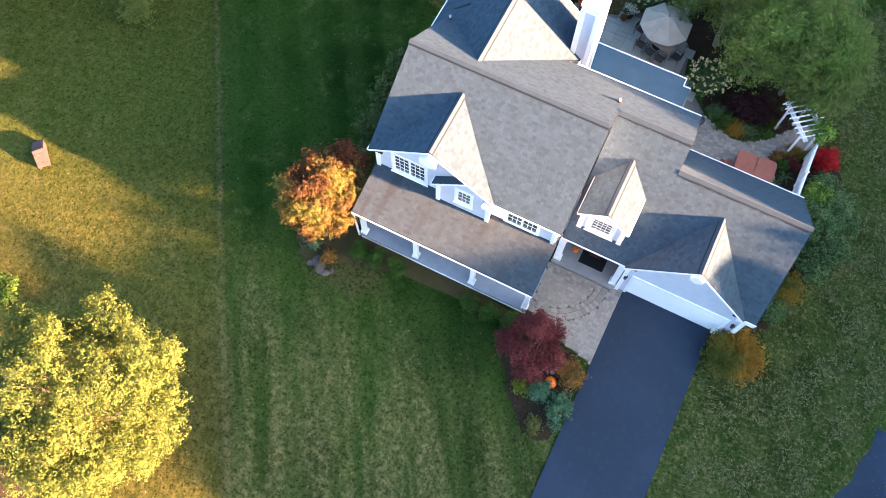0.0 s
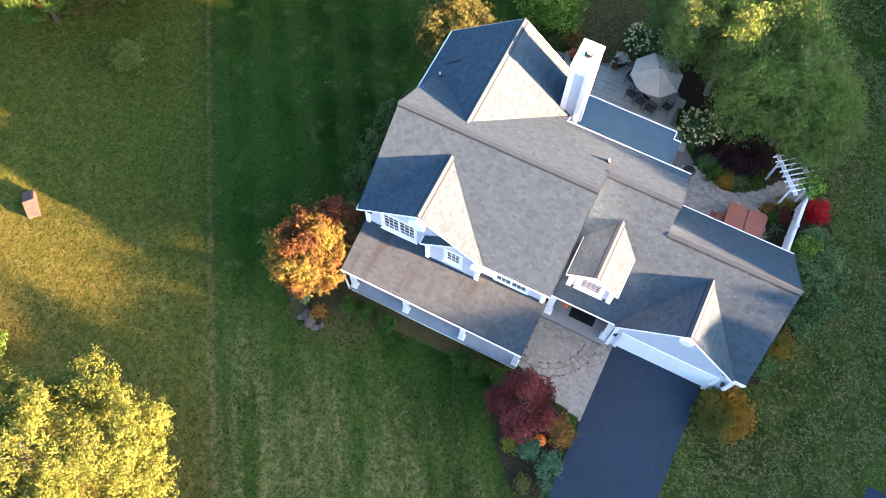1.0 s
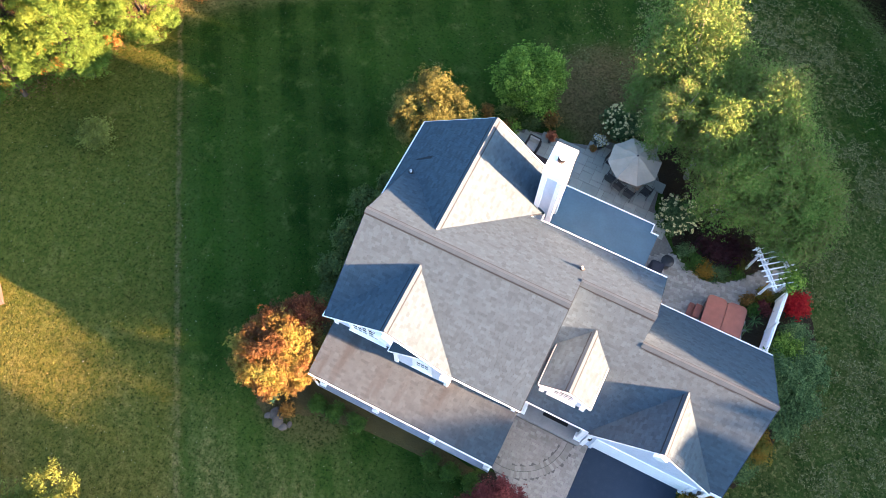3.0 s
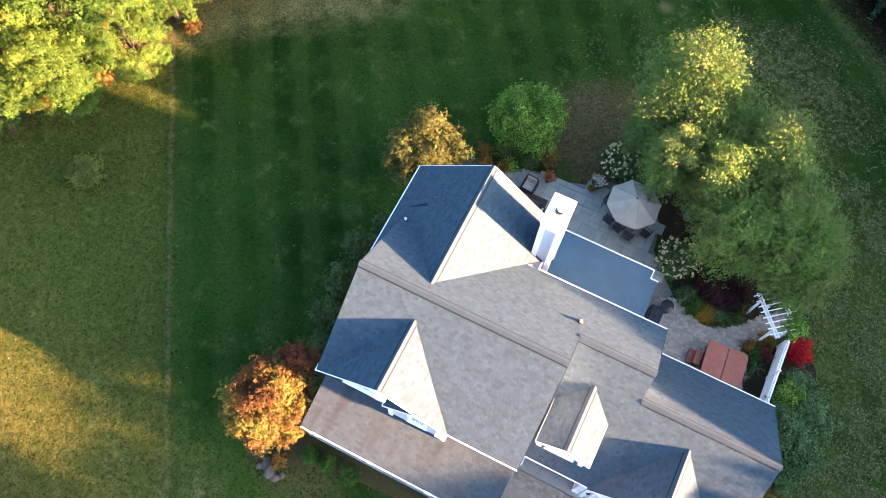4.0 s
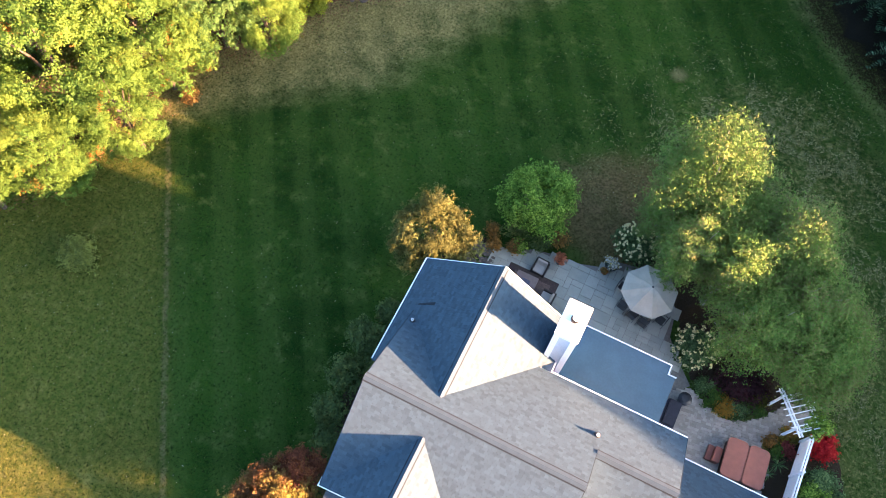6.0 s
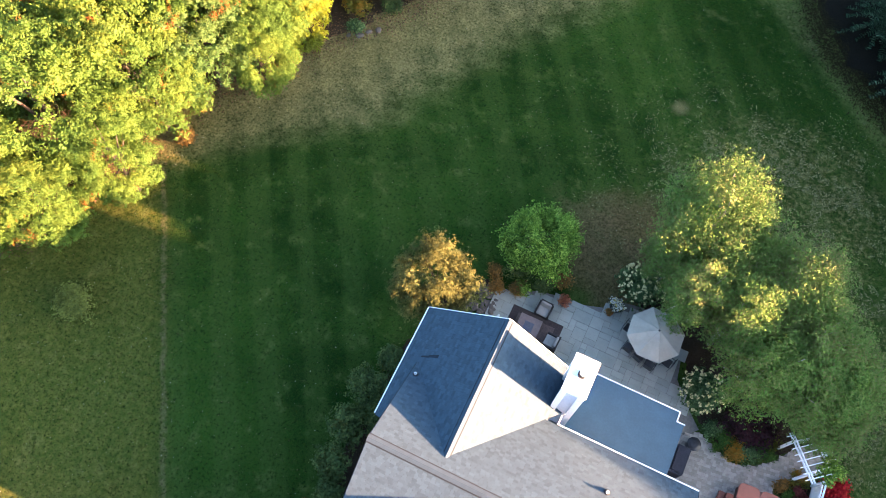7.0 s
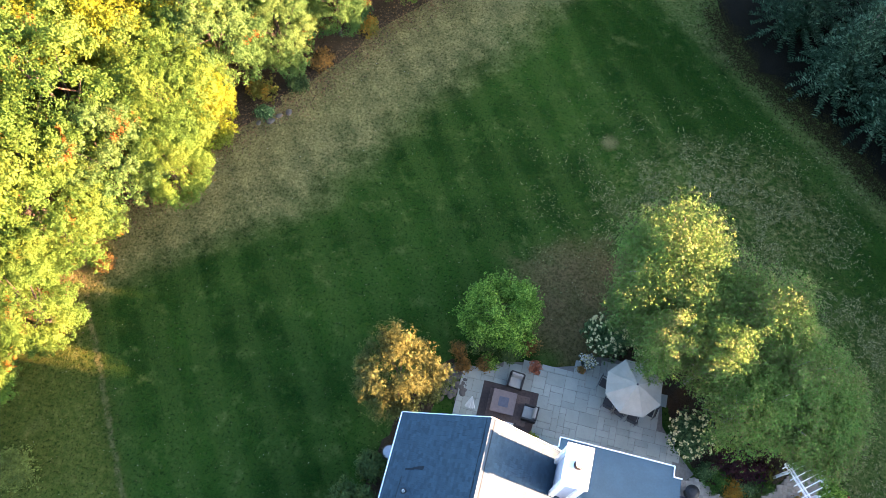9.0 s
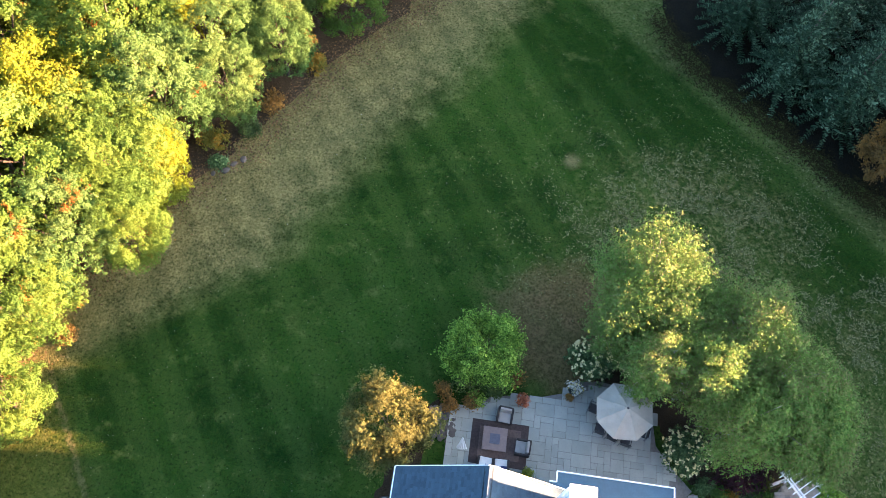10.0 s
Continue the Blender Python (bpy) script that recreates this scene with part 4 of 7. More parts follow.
gutter((-4.6, 12.64, EZ - 0.03), (-1.2, 12.64, EZ - 0.03))
gutter((-11.15, 10.32, 3.27), (-1.25, 10.32, 3.27))
gutter((-1.2, MEY - 0.06, MEZ - 0.03), (2.2, MEY - 0.06, MEZ - 0.03))
gutter((8.35, MEY - 0.06, MEZ - 0.03), (8.95, MEY - 0.06, MEZ - 0.03))
gutter((-4.2, 21.78, BZ - 0.02), (2.45, 21.78, BZ - 0.02))
gutter((2.45, 21.66, 2.90), (9.0, 21.66, 2.90))
gutter((-12.0, 18.75, BG_E - 0.03), (-12.0, 24.42, BG_E - 0.03))
gutter((-4.2, 21.75, BG_E - 0.03), (-4.2, 22.4, BG_E - 0.03))
gutter((-4.2, 23.95, BG_E - 0.03), (-4.2, 24.42, BG_E - 0.03))
gutter((-0.98, 14.3, SD_E - 0.05), (-0.98, 16.42, SD_E - 0.05), 0.025, 0.05)
gutter((-11.24, 12.56, EZ - 0.05), (-11.24, 13.45, EZ - 0.05))
gutter((1.65, 14.3, SD_E - 0.05), (1.65, 16.42, SD_E - 0.05), 0.025, 0.05)
low_edge = [(1.54, 21.6), (1.54, 25.14), (1.12, 25.14), (1.12, 25.66), (-4.46, 25.66), (-4.46, 25.16), (-4.79, 25.16)]
for (ax, ay), (bx, by) in zip(low_edge[1:], low_edge[2:]):
    z = lambda y: 2.90 + 0.04 * (25.62 - y)
    part("roof_edge", bar(bmesh.new(), (ax, ay, z(ay)), (bx, by, z(by)), 0.05, 0.14), M_WHITE, house)


def rake(a, b, w=0.035, h=0.09, drop=0.075, material=None):
    a, b = Vector(a), Vector(b)
    return part("rake_board", bar(bmesh.new(), a - Vector((0, 0, drop)), b - Vector((0, 0, drop)), w, h), material or M_WHITE, house)


for x0, x1, xr, ze, zr, y in ((-11.2, -4.62, FD_X, EZ, FD_Z, 12.59), (2.2, 8.3, GG_X, MEZ + 0.02, GG_Z, 13.79), (-0.95, 1.62, SD_X, SD_E, SD_Z, 14.27), (-11.95, -4.25, BG_X, BG_E, BG_Z, 24.45)):
    rake((x0, y, ze), (xr, y, zr))
    rake((x1, y, ze), (xr, y, zr))
rake((-7.86, 12.61, 5.40), (-6.05, 12.61, 6.93), 0.04, 0.08, 0.06)
gutter((-7.88, 12.62, 5.36), (-7.88, 13.1, 5.36), 0.05, 0.06)
for x in (-11.215, -1.185):
    rake((x, 12.7, EZ), (x, RY, RZ), 0.03, 0.18, 0.12, M_UNDERLAY)
    rake((x, 21.72, BZ), (x, RY, RZ), 0.03, 0.18, 0.12, M_UNDERLAY)
rake((8.915, MEY, MEZ), (8.915, GRY, GRZ), 0.03, 0.18, 0.12, M_UNDERLAY)
rake((9.015, 21.6, 2.93), (8.915, GRY, GRZ), 0.03, 0.18, 0.12, M_UNDERLAY)
rake((2.465, 21.72, BZ), (2.465, R2Y, R2Z), 0.03, 0.18, 0.12, M_UNDERLAY)
# apex blocks, returns and corner boards
for x, y, z, w, h in ((FD_X, 12.62, FD_Z - 0.72, 0.80, 0.80), (GG_X, 13.85, GG_Z - 0.55, 0.62, 0.60)):
    bm = bmesh.new()
    vs = [(x - w / 2, z - h / 2 + 0.2), (x, z - h / 2), (x + w / 2, z - h / 2 + 0.2), (x + w / 2, z + h / 4), (x, z + h / 2 + 0.1), (x - w / 2, z + h / 4)]
    fr = [bm.verts.new((a, y - 0.2, b)) for a, b in vs]
    bk = [bm.verts.new((a, y + 0.3, b)) for a, b in vs]
    bm.faces.new(fr); bm.faces.new(bk[::-1])
    for k in range(6):
        bm.faces.new((fr[k], bk[k], bk[(k + 1) % 6], fr[(k + 1) % 6]))
    bmesh.ops.recalc_face_normals(bm, faces=bm.faces[:])
    part("gable_ornament", bm, M_WHITE, house)
for x, y, z0, z1 in ((-10.98, 13.05, 3.6, EZ - 0.1), (-7.5, 12.70, 3.6, 5.35), (-4.86, 12.70, 3.6, EZ - 0.2), (-1.5, 13.05, 3.6, EZ - 0.1), (2.4, GY - 0.05, 0.0, 3.1), (8.42, GY - 0.05, 0.0, 3.0)):
    part("corner_board", one_box(x - 0.1, x + 0.1, y - 0.06, y + 0.1, z0, z1), M_WHITE, house)
for x in (-0.68, 1.40):
    part("corner_board", one_box(x - 0.12, x + 0.12, 14.52, 14.66, 3.75, SD_E), M_WHITE, house)
part("eave_return", one_box(8.0, 8.9, 13.85, 14.2, 2.86, 3.06, bevel=0.01), M_WHITE, house)
part("eave_return", one_box(-5.1, -4.6, 12.4, 12.72, EZ - 0.45, EZ - 0.25, bevel=0.01), M_WHITE, house)
part("downspout", bar(bmesh.new(), (2.2, 13.98, 2.95), (2.2, 13.98, 0.1), 0.09, 0.07, (0, 1, 0)), M_WHITE, house)
part("downspout", bar(bmesh.new(), (-1.22, 13.98, 2.95), (-1.22, 13.98, 0.1), 0.09, 0.07, (0, 1, 0)), M_WHITE, house)
part("downspout", bar(bmesh.new(), (-11.08, 10.36, 3.2), (-11.08, 10.5, 0.1), 0.09, 0.07, (0, 1, 0)), M_WHITE, house)

# wall lamps by the garage
for x in (2.48, 8.16):
    lamp = part("wall_lamp", one_box(x - 0.07, x + 0.07, GY - 0.16, GY, 1.8, 2.05, bevel=0.02), M_DARK, house, "black lantern wall lamp")
    part("lamp_cap", lathe([(0.11, 0.0), (0.09, 0.03), (0.02, 0.10)], (x, GY - 0.08, 2.05), 8), M_DARK, lamp)

# chimney
chimney = part("chimney", one_box(-4.73, -3.97, 22.48, 23.86, 0.0, 9.3), M_SIDING, house, "white-trimmed sided chimney with a dark flue")
for x in (-4.74, -3.96):
    for y in (22.47, 23.87):
        part("corner_board", one_box(x - 0.13, x + 0.13, y - 0.10, y + 0.10, 0.0, 8.97), M_WHITE, chimney)
part("chimney_band", one_box(-4.83, -3.87, 22.38, 23.96, 8.95, 9.34, bevel=0.02), M_WHITE, chimney)
part("chimney_cap", one_box(-4.90, -3.80, 22.31, 24.03, 9.34, 9.52, bevel=0.03), M_WHITE, chimney)
part("flue", lathe([(0.19, 0.0), (0.19, 0.16), (0.15, 0.16), (0.14, 0.02)], (-4.33, 23.2, 9.5), 18), M_DARK, chimney, "black flue ring")
part("flue_cap", lathe([(0.17, 0.0), (0.17, 0.02), (0.02, 0.05)], (-4.30, 23.24, 9.74), 18), M_WHITE, chimney)

# roof pipes
for x, y, z in ((-10.96, 20.9, 6.42), (-1.4, 19.65, 7.35)):
    zz = z
    p = part("vent_pipe", lathe([(0.06, -0.2), (0.06, 0.27), (0.045, 0.27), (0.045, 0.1)], (x, y, zz), 12), M_WHITE if x > -10.95 or y > 18 else M_DARK, house, "white roof vent pipe")
    part("flashing", lathe([(0.17, -0.08), (0.09, 0.1), (0.06, 0.12)], (x, y, zz), 12), M_DARK, p)

# two thin dark patches lying on the left slope of the back wing
kb = (BG_Z - BG_E) / (BG_X + 11.95)
for x0, x1, y0, w in ((-11.15, -10.75, 21.86, 0.10), (-10.82, -10.35, 21.92, 0.16)):
    z0, z1 = BG_E + kb * (x0 + 11.95) + 0.05, BG_E + kb * (x1 + 11.95) + 0.05
    part("lifted_shingle", mesh_from("lifted_shingle", [(x0, y0, z0), (x1, y0 + 0.04, z1), (x1, y0 + w + 0.04, z1), (x0, y0 + w * 0.6, z0), (x0, y0, z0 - 0.04), (x1, y0 + 0.04, z1 - 0.04), (x1, y0 + w + 0.04, z1 - 0.04), (x0, y0 + w * 0.6, z0 - 0.04)], [(0, 1, 2, 3), (7, 6, 5, 4), (0, 4, 5, 1), (1, 5, 6, 2), (2, 6, 7, 3), (3, 7, 4, 0)]), M_UNDERLAY, house)

# ---- plants ----
def leaf_mesh(name, centres, radii, count, size, rng, flat=0.6, shell=0.55, slim=0.55, up=0.3, loose=0.32, per=12, tuft=3.0):
    """Leaves in sprays round clump centres: small folded blades, each its own island, fanning out of their spray."""
    centres, radii = np.asarray(centres, float), np.asarray(radii, float)
    weight = radii ** 2
    n = max(1, count // per)
    pick = rng.choice(len(centres), n, p=weight / weight.sum())
    d = rng.normal(size=(n, 3))
    d /= np.linalg.norm(d, axis=1)[:, None] + 1e-9
    d[:, 2] = np.where(d[:, 2] < -0.35, -d[:, 2], d[:, 2])
    r = radii[pick] * (shell + (1.05 - shell) * rng.random(n) ** 0.6) * rng.uniform(0.85, 1.12, n)
    at = centres[pick] + d * r[:, None] * np.array([1, 1, flat])
    at = at + rng.normal(size=(n, 3)) * (radii[pick] * loose)[:, None] * np.array([1, 1, 0.7])
    lean = d * 0.8 + rng.normal(size=(n, 3)) * 0.35 + np.array([0, 0, up])
    lean /= np.linalg.norm(lean, axis=1)[:, None]
    wide = rng.uniform(0.6, 1.3, n) * size * tuft
    at, lean, wide = np.repeat(at, per, 0), np.repeat(lean, per, 0), np.repeat(wide, per)
    m = n * per
    fan = rng.normal(size=(m, 3)) * 0.55
    fan -= lean * (fan * lean).sum(1)[:, None] * 0.45
    p = at + fan * wide[:, None]
    nrm = lean + fan * 0.55 + rng.normal(size=(m, 3)) * 0.38
    nrm /= np.linalg.norm(nrm, axis=1)[:, None]
    t = fan + rng.normal(size=(m, 3)) * 0.45
    t -= nrm * (t * nrm).sum(1)[:, None]
    t /= np.linalg.norm(t, axis=1)[:, None] + 1e-9
    b = np.cross(nrm, t)
    s = (size * rng.uniform(0.6, 1.35, m))[:, None]
    v = np.stack([p - t * s, p + b * s * slim + nrm * s * 0.15, p + t * s, p - b * s * slim + nrm * s * 0.15], 1).reshape(-1, 3)
    return quads(name, v)


def quads(name, v):
    n = len(v) // 4
    me = bpy.data.meshes.new(name)
    me.vertices.add(4 * n)
    me.vertices.foreach_set("co", v.ravel())
    me.loops.add(4 * n)
    me.loops.foreach_set("vertex_index", np.arange(4 * n))
    me.polygons.add(n)
    me.polygons.foreach_set("loop_start", np.arange(n) * 4)
    me.polygons.foreach_set("loop_total", np.full(n, 4))
    me.update(calc_edges=True)
    return me


def clumps(centre, radii, n, rng, size=(0.28, 0.45), hollow=0.55):
    """Clump centres scattered through an ellipsoid, mostly near its skin, with an uneven outline."""
    c, r = [], []
    k = 0
    while len(c) < n and k < 40 * n:
        k += 1
        d = rng.normal(size=3)
        d /= np.linalg.norm(d)
        if d[2] < -0.6:
            continue
        wob = 1 + 0.22 * noise.noise((d[0] * 1.8 + centre[0], d[1] * 1.8 + centre[1], d[2] * 1.8))
        f = (hollow + (1 - hollow) * rng.random() ** 0.5) * wob
        mean = (radii[0] + radii[1]) / 2
        rr = mean * rng.uniform(*size)
        c.append(np.array(centre) + d * (np.array(radii) - rr * 0.6) * f)
        r.append(rr)
    return c, r


def limbs(base, top, crown_pts, r0, rng, n=7):
    """A tapered, slightly bent trunk with limbs running out to the crown."""
    bm = bmesh.new()
    base, top = Vector(base), Vector(top)
    pts = [base + (top - base) * k / 5 + Vector((rng.normal() * 0.06, rng.normal() * 0.06, 0)) * (k > 0) for k in range(6)]
    for k in range(5):
        tube(bm, pts[k], pts[k + 1], r0 * (1 - 0.17 * k), r0 * (1 - 0.17 * (k + 1)), 7, k in (0, 4))
    order = rng.permutation(len(crown_pts))[:n]
    for i in order:
        k = rng.integers(1, 5)
        a = pts[k] * 0.6 + pts[k + 1] * 0.4
        e = Vector(crown_pts[i])
        m = a * 0.5 + e * 0.5 + Vector((0, 0, 0.12 * (e - a).length))
        rr = r0 * (0.62 - 0.1 * k)
        tube(bm, a, m, rr, rr * 0.6, 5, False)
        tube(bm, m, e, rr * 0.6, rr * 0.18, 5, False)
    return bm


def tree(name, x, y, height, spread, leaves, n_leaf, size, label, category="tree", seed=1, low=0.25, n_clump=26, bark=None, group="", parts=(), flat=0.75, csize=(0.28, 0.45), slim=0.55, hollow=0.55, shell=0.55, sy=None, loose=0.32, per=12, tuft=3.0):
    """A tree or large shrub: bent trunk, limbs and an uneven crown of single leaves."""
    rng = np.random.default_rng(seed)
    z = land(x, y)
    ob = thing(name, (x, y, z), label, category, group)
    mid = (x, y, z + height * (1 + low) / 2)
    radii = (spread, sy or spread, height * (1 - low) / 2)
    c, r = clumps(mid, radii, n_clump, rng, csize, hollow)
    part("trunk", limbs((x, y, z - 0.15), (x + rng.normal() * 0.1, y + rng.normal() * 0.1, z + height * 0.72), c, max(0.03, height * 0.022), rng, min(12, n_clump // 2)), bark or M_BARK, ob)
    me = leaf_mesh("crown", c, r, n_leaf, size, rng, flat, shell, slim, 0.3, loose, per, tuft)
    part("crown", me, leaves, ob)
    return ob


def shrub(name, x, y, height, spread, leaves, n_leaf, size, label, seed=1, n_clump=14, group="", base=None, category="shrub", sy=None, z=None):
    """A low rounded bush of single leaves on short stems."""
    rng = np.random.default_rng(seed)
    z = land(x, y) if z is None else z
    ob = thing(name, (x, y, z), label, category, group)
    radii = (spread, sy or spread, height * 0.52)
    c, r = clumps((x, y, z + height * 0.48), radii, n_clump, rng, (0.38, 0.55), 0.3)
    bm = bmesh.new()
    for p in c[:6]:
        tube(bm, (x + rng.normal() * 0.05, y + rng.normal() * 0.05, z - 0.05), p, 0.025, 0.008, 5, False)
    part("stems", bm, M_BARK, ob)
    part("foliage", leaf_mesh("foliage", c, r, n_leaf, size, rng, 0.8, 0.5, 0.6), leaves, ob)
    return ob


def boulder(name, x, y, size, seed, label, group):
    bm = bmesh.new()
    bmesh.ops.create_icosphere(bm, subdivisions=2, radius=size)
    rr = random.Random(seed)
    off = rr.random() * 50
    ang = rr.random() * 3.1
    for v in bm.verts:
        k = 1 + 0.35 * noise.noise(v.co / size * 0.9 + Vector((off, 0, 0)))
        v.co = v.co * k
        v.co.z *= 0.62
        v.co.x *= 1.25
        v.co.rotate(Euler((0, 0, ang)))
        v.co += Vector((x, y, land(x, y) + size * 0.25))
    return tagged(part(name, bm, M_ROCK), label, "rock", group)


# beds
drape("mulch_bed", rounded([(-2.2, 10.1), (-0.7, 10.9), (-0.2, 10.2), (2.7, 9.6), (2.74, 5.2), (1.5, 4.4), (0.4, 5.6), (-0.9, 6.8), (-2.0, 8.3)], 2), M_MULCH, "dark mulch bed beside the driveway", "mulch bed")
drape("mulch_bed", rounded([(-14.5, 12.5), (-14.6, 9.0), (-12.6, 7.4), (-11.0, 9.0), (-7.0, 9.55), (-2.0, 9.55), (-1.4, 10.6), (-11.2, 10.8), (-11.2, 14.0), (-12.4, 14.2)], 2), mulch_material("leafy_mulch", (0.078, 0.064, 0.028)), "leaf-strewn mulch bed along the porch", "mulch bed")
drape("mulch_bed", rounded([(-11.0, 13.8), (-11.2, 25.0), (-10.0, 29.5), (-11.4, 28.6), (-12.6, 27.0), (-13.7, 20.0), (-13.3, 14.0)], 2), M_MULCH, "dark mulch bed along the side of the house", "mulch bed")
drape("mulch_bed", rounded([(1.0, 29.5), (2.2, 27.2), (3.2, 25.9), (5.2, 25.3), (7.0, 26.7), (8.4, 27.6), (9.0, 30.5), (5.5, 32.8), (0.5, 34.0), (-3.0, 33.5), (-3.4, 31.2)], 2), M_MULCH, "dark mulch bed under the birches", "mulch bed")
drape("mulch_bed", rounded([(7.0, 23.0), (7.6, 25.4), (8.4, 26.0), (11.2, 26.6), (12.2, 23.0), (11.0, 16.5), (9.3, 14.0), (8.7, 14.4), (8.7, 22.0)], 2), M_MULCH, "dark mulch bed beside the garage", "mulch bed")
drape("wood_floor", rounded([(-39, 18.5), (-36.5, 21.5), (-34.4, 26), (-33.2, 32), (-29.4, 36.8), (-27.4, 40.5), (-24.6, 43.3), (-19.5, 52), (-14, 57.5), (-20, 80), (-60, 80), (-64, 25), (-50, 14)], 2), M_LITTER, "brown leaf litter under the wood", "wood floor", 0.04, 2.0, 0.08)
drape("mulch_bed", rounded([(-17.5, -9.5), (-19.0, -6.8), (-22.5, -6.5), (-24.5, -10.0), (-21.0, -13.0)], 2), M_LITTER, "red-brown mulch ring below the yellow tree", "mulch bed")
# needle floor in near-black: the spruces' deep shade is put into its colour
drape("wood_floor", rounded([(0.5, 57.5), (3.5, 53.2), (8.8, 49.2), (12.0, 46.4), (15.0, 44.6), (20, 46), (34, 50), (40, 72), (5, 78), (0, 64)], 2), mulch_material("shaded_needle_litter", (0.011, 0.010, 0.007)), "needle litter below the spruces, darkened for their shade", "wood floor", 0.12, 2.0, 0.06)

# trees near the house
tree("yellow_tree", -17.2, -3.3, 9.0, 4.5, L_YELLOW, 150000, 0.052, "bright yellow autumn tree on the front lawn", seed=3, low=0.1, n_clump=240, csize=(0.09, 0.17), slim=0.55, shell=0.3, hollow=0.55, loose=0.3, per=14, tuft=3.4)
tree("orange_tree", -13.3, 10.8, 4.5, 2.1, L_ORANGE, 90000, 0.050, "small tree in orange and yellow leaf beside the porch", seed=5, low=0.22, n_clump=200, sy=2.5, csize=(0.10, 0.19), shell=0.25, hollow=0.45, loose=0.45, per=10, tuft=2.4)
tree("amber_tree", -12.85, 26.9, 4.0, 2.55, L_AMBER, 32000, 0.052, "small amber-leaved tree behind the house", seed=8, low=0.1, n_clump=90, csize=(0.12, 0.22), shell=0.3, hollow=0.45, loose=0.4, tuft=2.8)
tree("green_tree", -8.6, 31.2, 4.5, 2.15, L_GREEN, 30000, 0.056, "small bright green tree beside the patio", seed=9, low=0.08, n_clump=100, csize=(0.12, 0.22), shell=0.3, hollow=0.5, loose=0.4, per=10, tuft=2.8)
tree("maple_tree", -0.15, 8.6, 3.3, 1.76, L_MAPLE, 24000, 0.05, "dark red maple in the mulch bed", seed=12, low=0.1, n_clump=60, csize=(0.16, 0.28), shell=0.35, hollow=0.5, loose=0.25, per=16, tuft=3.4, flat=0.5)
BG = "birches by the patio"
BIRCHES = [(-0.9, 34.8, 9.7, 3.0, "tall birch with a golden top behind the patio"), (3.9, 33.2, 8.9, 2.4, "tall birch with a golden top behind the patio"), (-0.5, 30.8, 8.1, 1.5, "birch leaning over the patio umbrella"), (1.9, 30.9, 8.3, 1.7, "birch with a yellow top over the path"), (4.0, 29.0, 7.0, 2.3, "pale green birch over the path"), (6.4, 29.4, 7.0, 2.6, "pale green birch beside the arbour"), (5.4, 31.2, 7.4, 2.6, "pale green birch in the middle of the clump"), (7.9, 28.5, 4.8, 1.8, "low birch beside the arbour"), (7.9, 30.5, 5.8, 2.2, "low green birch at the outer side of the clump"), (1.9, 33.2, 7.4, 2.5, "pale green birch in the middle of the clump"), (-1.8, 33.2, 5.4, 1.7, "low green birch beside the hydrangeas")]
for k, (x, y, h, s, label) in enumerate(BIRCHES):
    tree("birch_tree", x, y, h, s, L_BIRCH, int(6000 * s * s) + 6000, 0.050, label, seed=21 + k, low=0.12, n_clump=190, bark=M_BIRCH, group=BG, csize=(0.09, 0.17), shell=0.1, hollow=0.15, slim=0.55, loose=0.85, per=5, tuft=2.6)
tree("red_tree", -13.0, 12.95, 4.4, 1.25, leafy("dull_red_leaves", [(0.0, (0.09, 0.032, 0.02)), (0.6, (0.26, 0.085, 0.042)), (1.0, (0.42, 0.18, 0.06))], 0.8, 0.45, 0.5), 14000, 0.050, "slim dull red tree beside the house corner", seed=33, low=0.1, n_clump=40, csize=(0.2, 0.34), shell=0.2)

# shrubs
for k, x in enumerate((-10.66, -9.55, -8.35, -4.15, -2.95, -1.8)):
    shrub("boxwood_shrub", x, 9.62, 0.95, 0.47, L_BOX, 3200, 0.042, "clipped dark green boxwood in front of the porch", 30 + k, 12, "boxwoods along the porch")
shrub("brown_shrub", 1.98, 8.7, 1.1, 0.76, L_RUST, 2600, 0.07, "brown autumn shrub in the driveway bed", 40)
shrub("blue_green_shrub", 1.0, 7.15, 0.8, 0.55, L_BLUE, 2200, 0.05, "blue-green shrub in the driveway bed", 41)
shrub("blue_green_shrub", 2.1, 6.6, 0.9, 0.68, L_BLUE, 3000, 0.05, "blue-green shrub in the driveway bed", 42, sy=0.95)
shrub("tan_grass", 1.4, 5.45, 0.6, 0.42, L_AMBER, 900, 0.06, "tan ornamental grass in the mulch", 43, 8)
shrub("lime_plant", 0.0, 6.9, 0.35, 0.5, L_LIME, 800, 0.06, "low lime-green plant at the bed edge", 44, 8)
shrub("round_shrub", 9.0, 13.0, 1.6, 1.32, L_RUSTGREEN, 15000, 0.05, "round green and rusty shrub beside the garage", 45, 44)
shrub("scarlet_shrub", 10.0, 25.9, 1.3, 0.74, L_RED, 3600, 0.06, "round scarlet burning bush beside the fence", 46, 20)
for k, (x, y, h, s, m) in enumerate(((10.4, 24.0, 1.8, 0.9, L_SIDE), (10.5, 21.2, 3.1, 1.35, L_SIDE), (11.3, 22.5, 2.5, 1.2, L_SIDE), (10.7, 19.4, 2.2, 1.15, L_SIDE), (10.2, 17.6, 1.6, 0.9, L_RUSTGREEN), (9.95, 23.0, 2.2, 0.85, L_GREEN), (11.4, 20.6, 2.0, 1.0, L_SIDE), (10.0, 16.4, 1.2, 0.7, L_SIDE))):
    shrub("side_shrub", x, y, h, s, m, 7000, 0.055, "leafy green shrub along the garage side", 50 + k, 20, "shrubs beside the garage")
shrub("purple_shrub", 5.1, 27.25, 1.1, 1.45, L_PURPLE, 6500, 0.055, "dark purple-leaved shrub under the birches", 60, 26, sy=0.95)
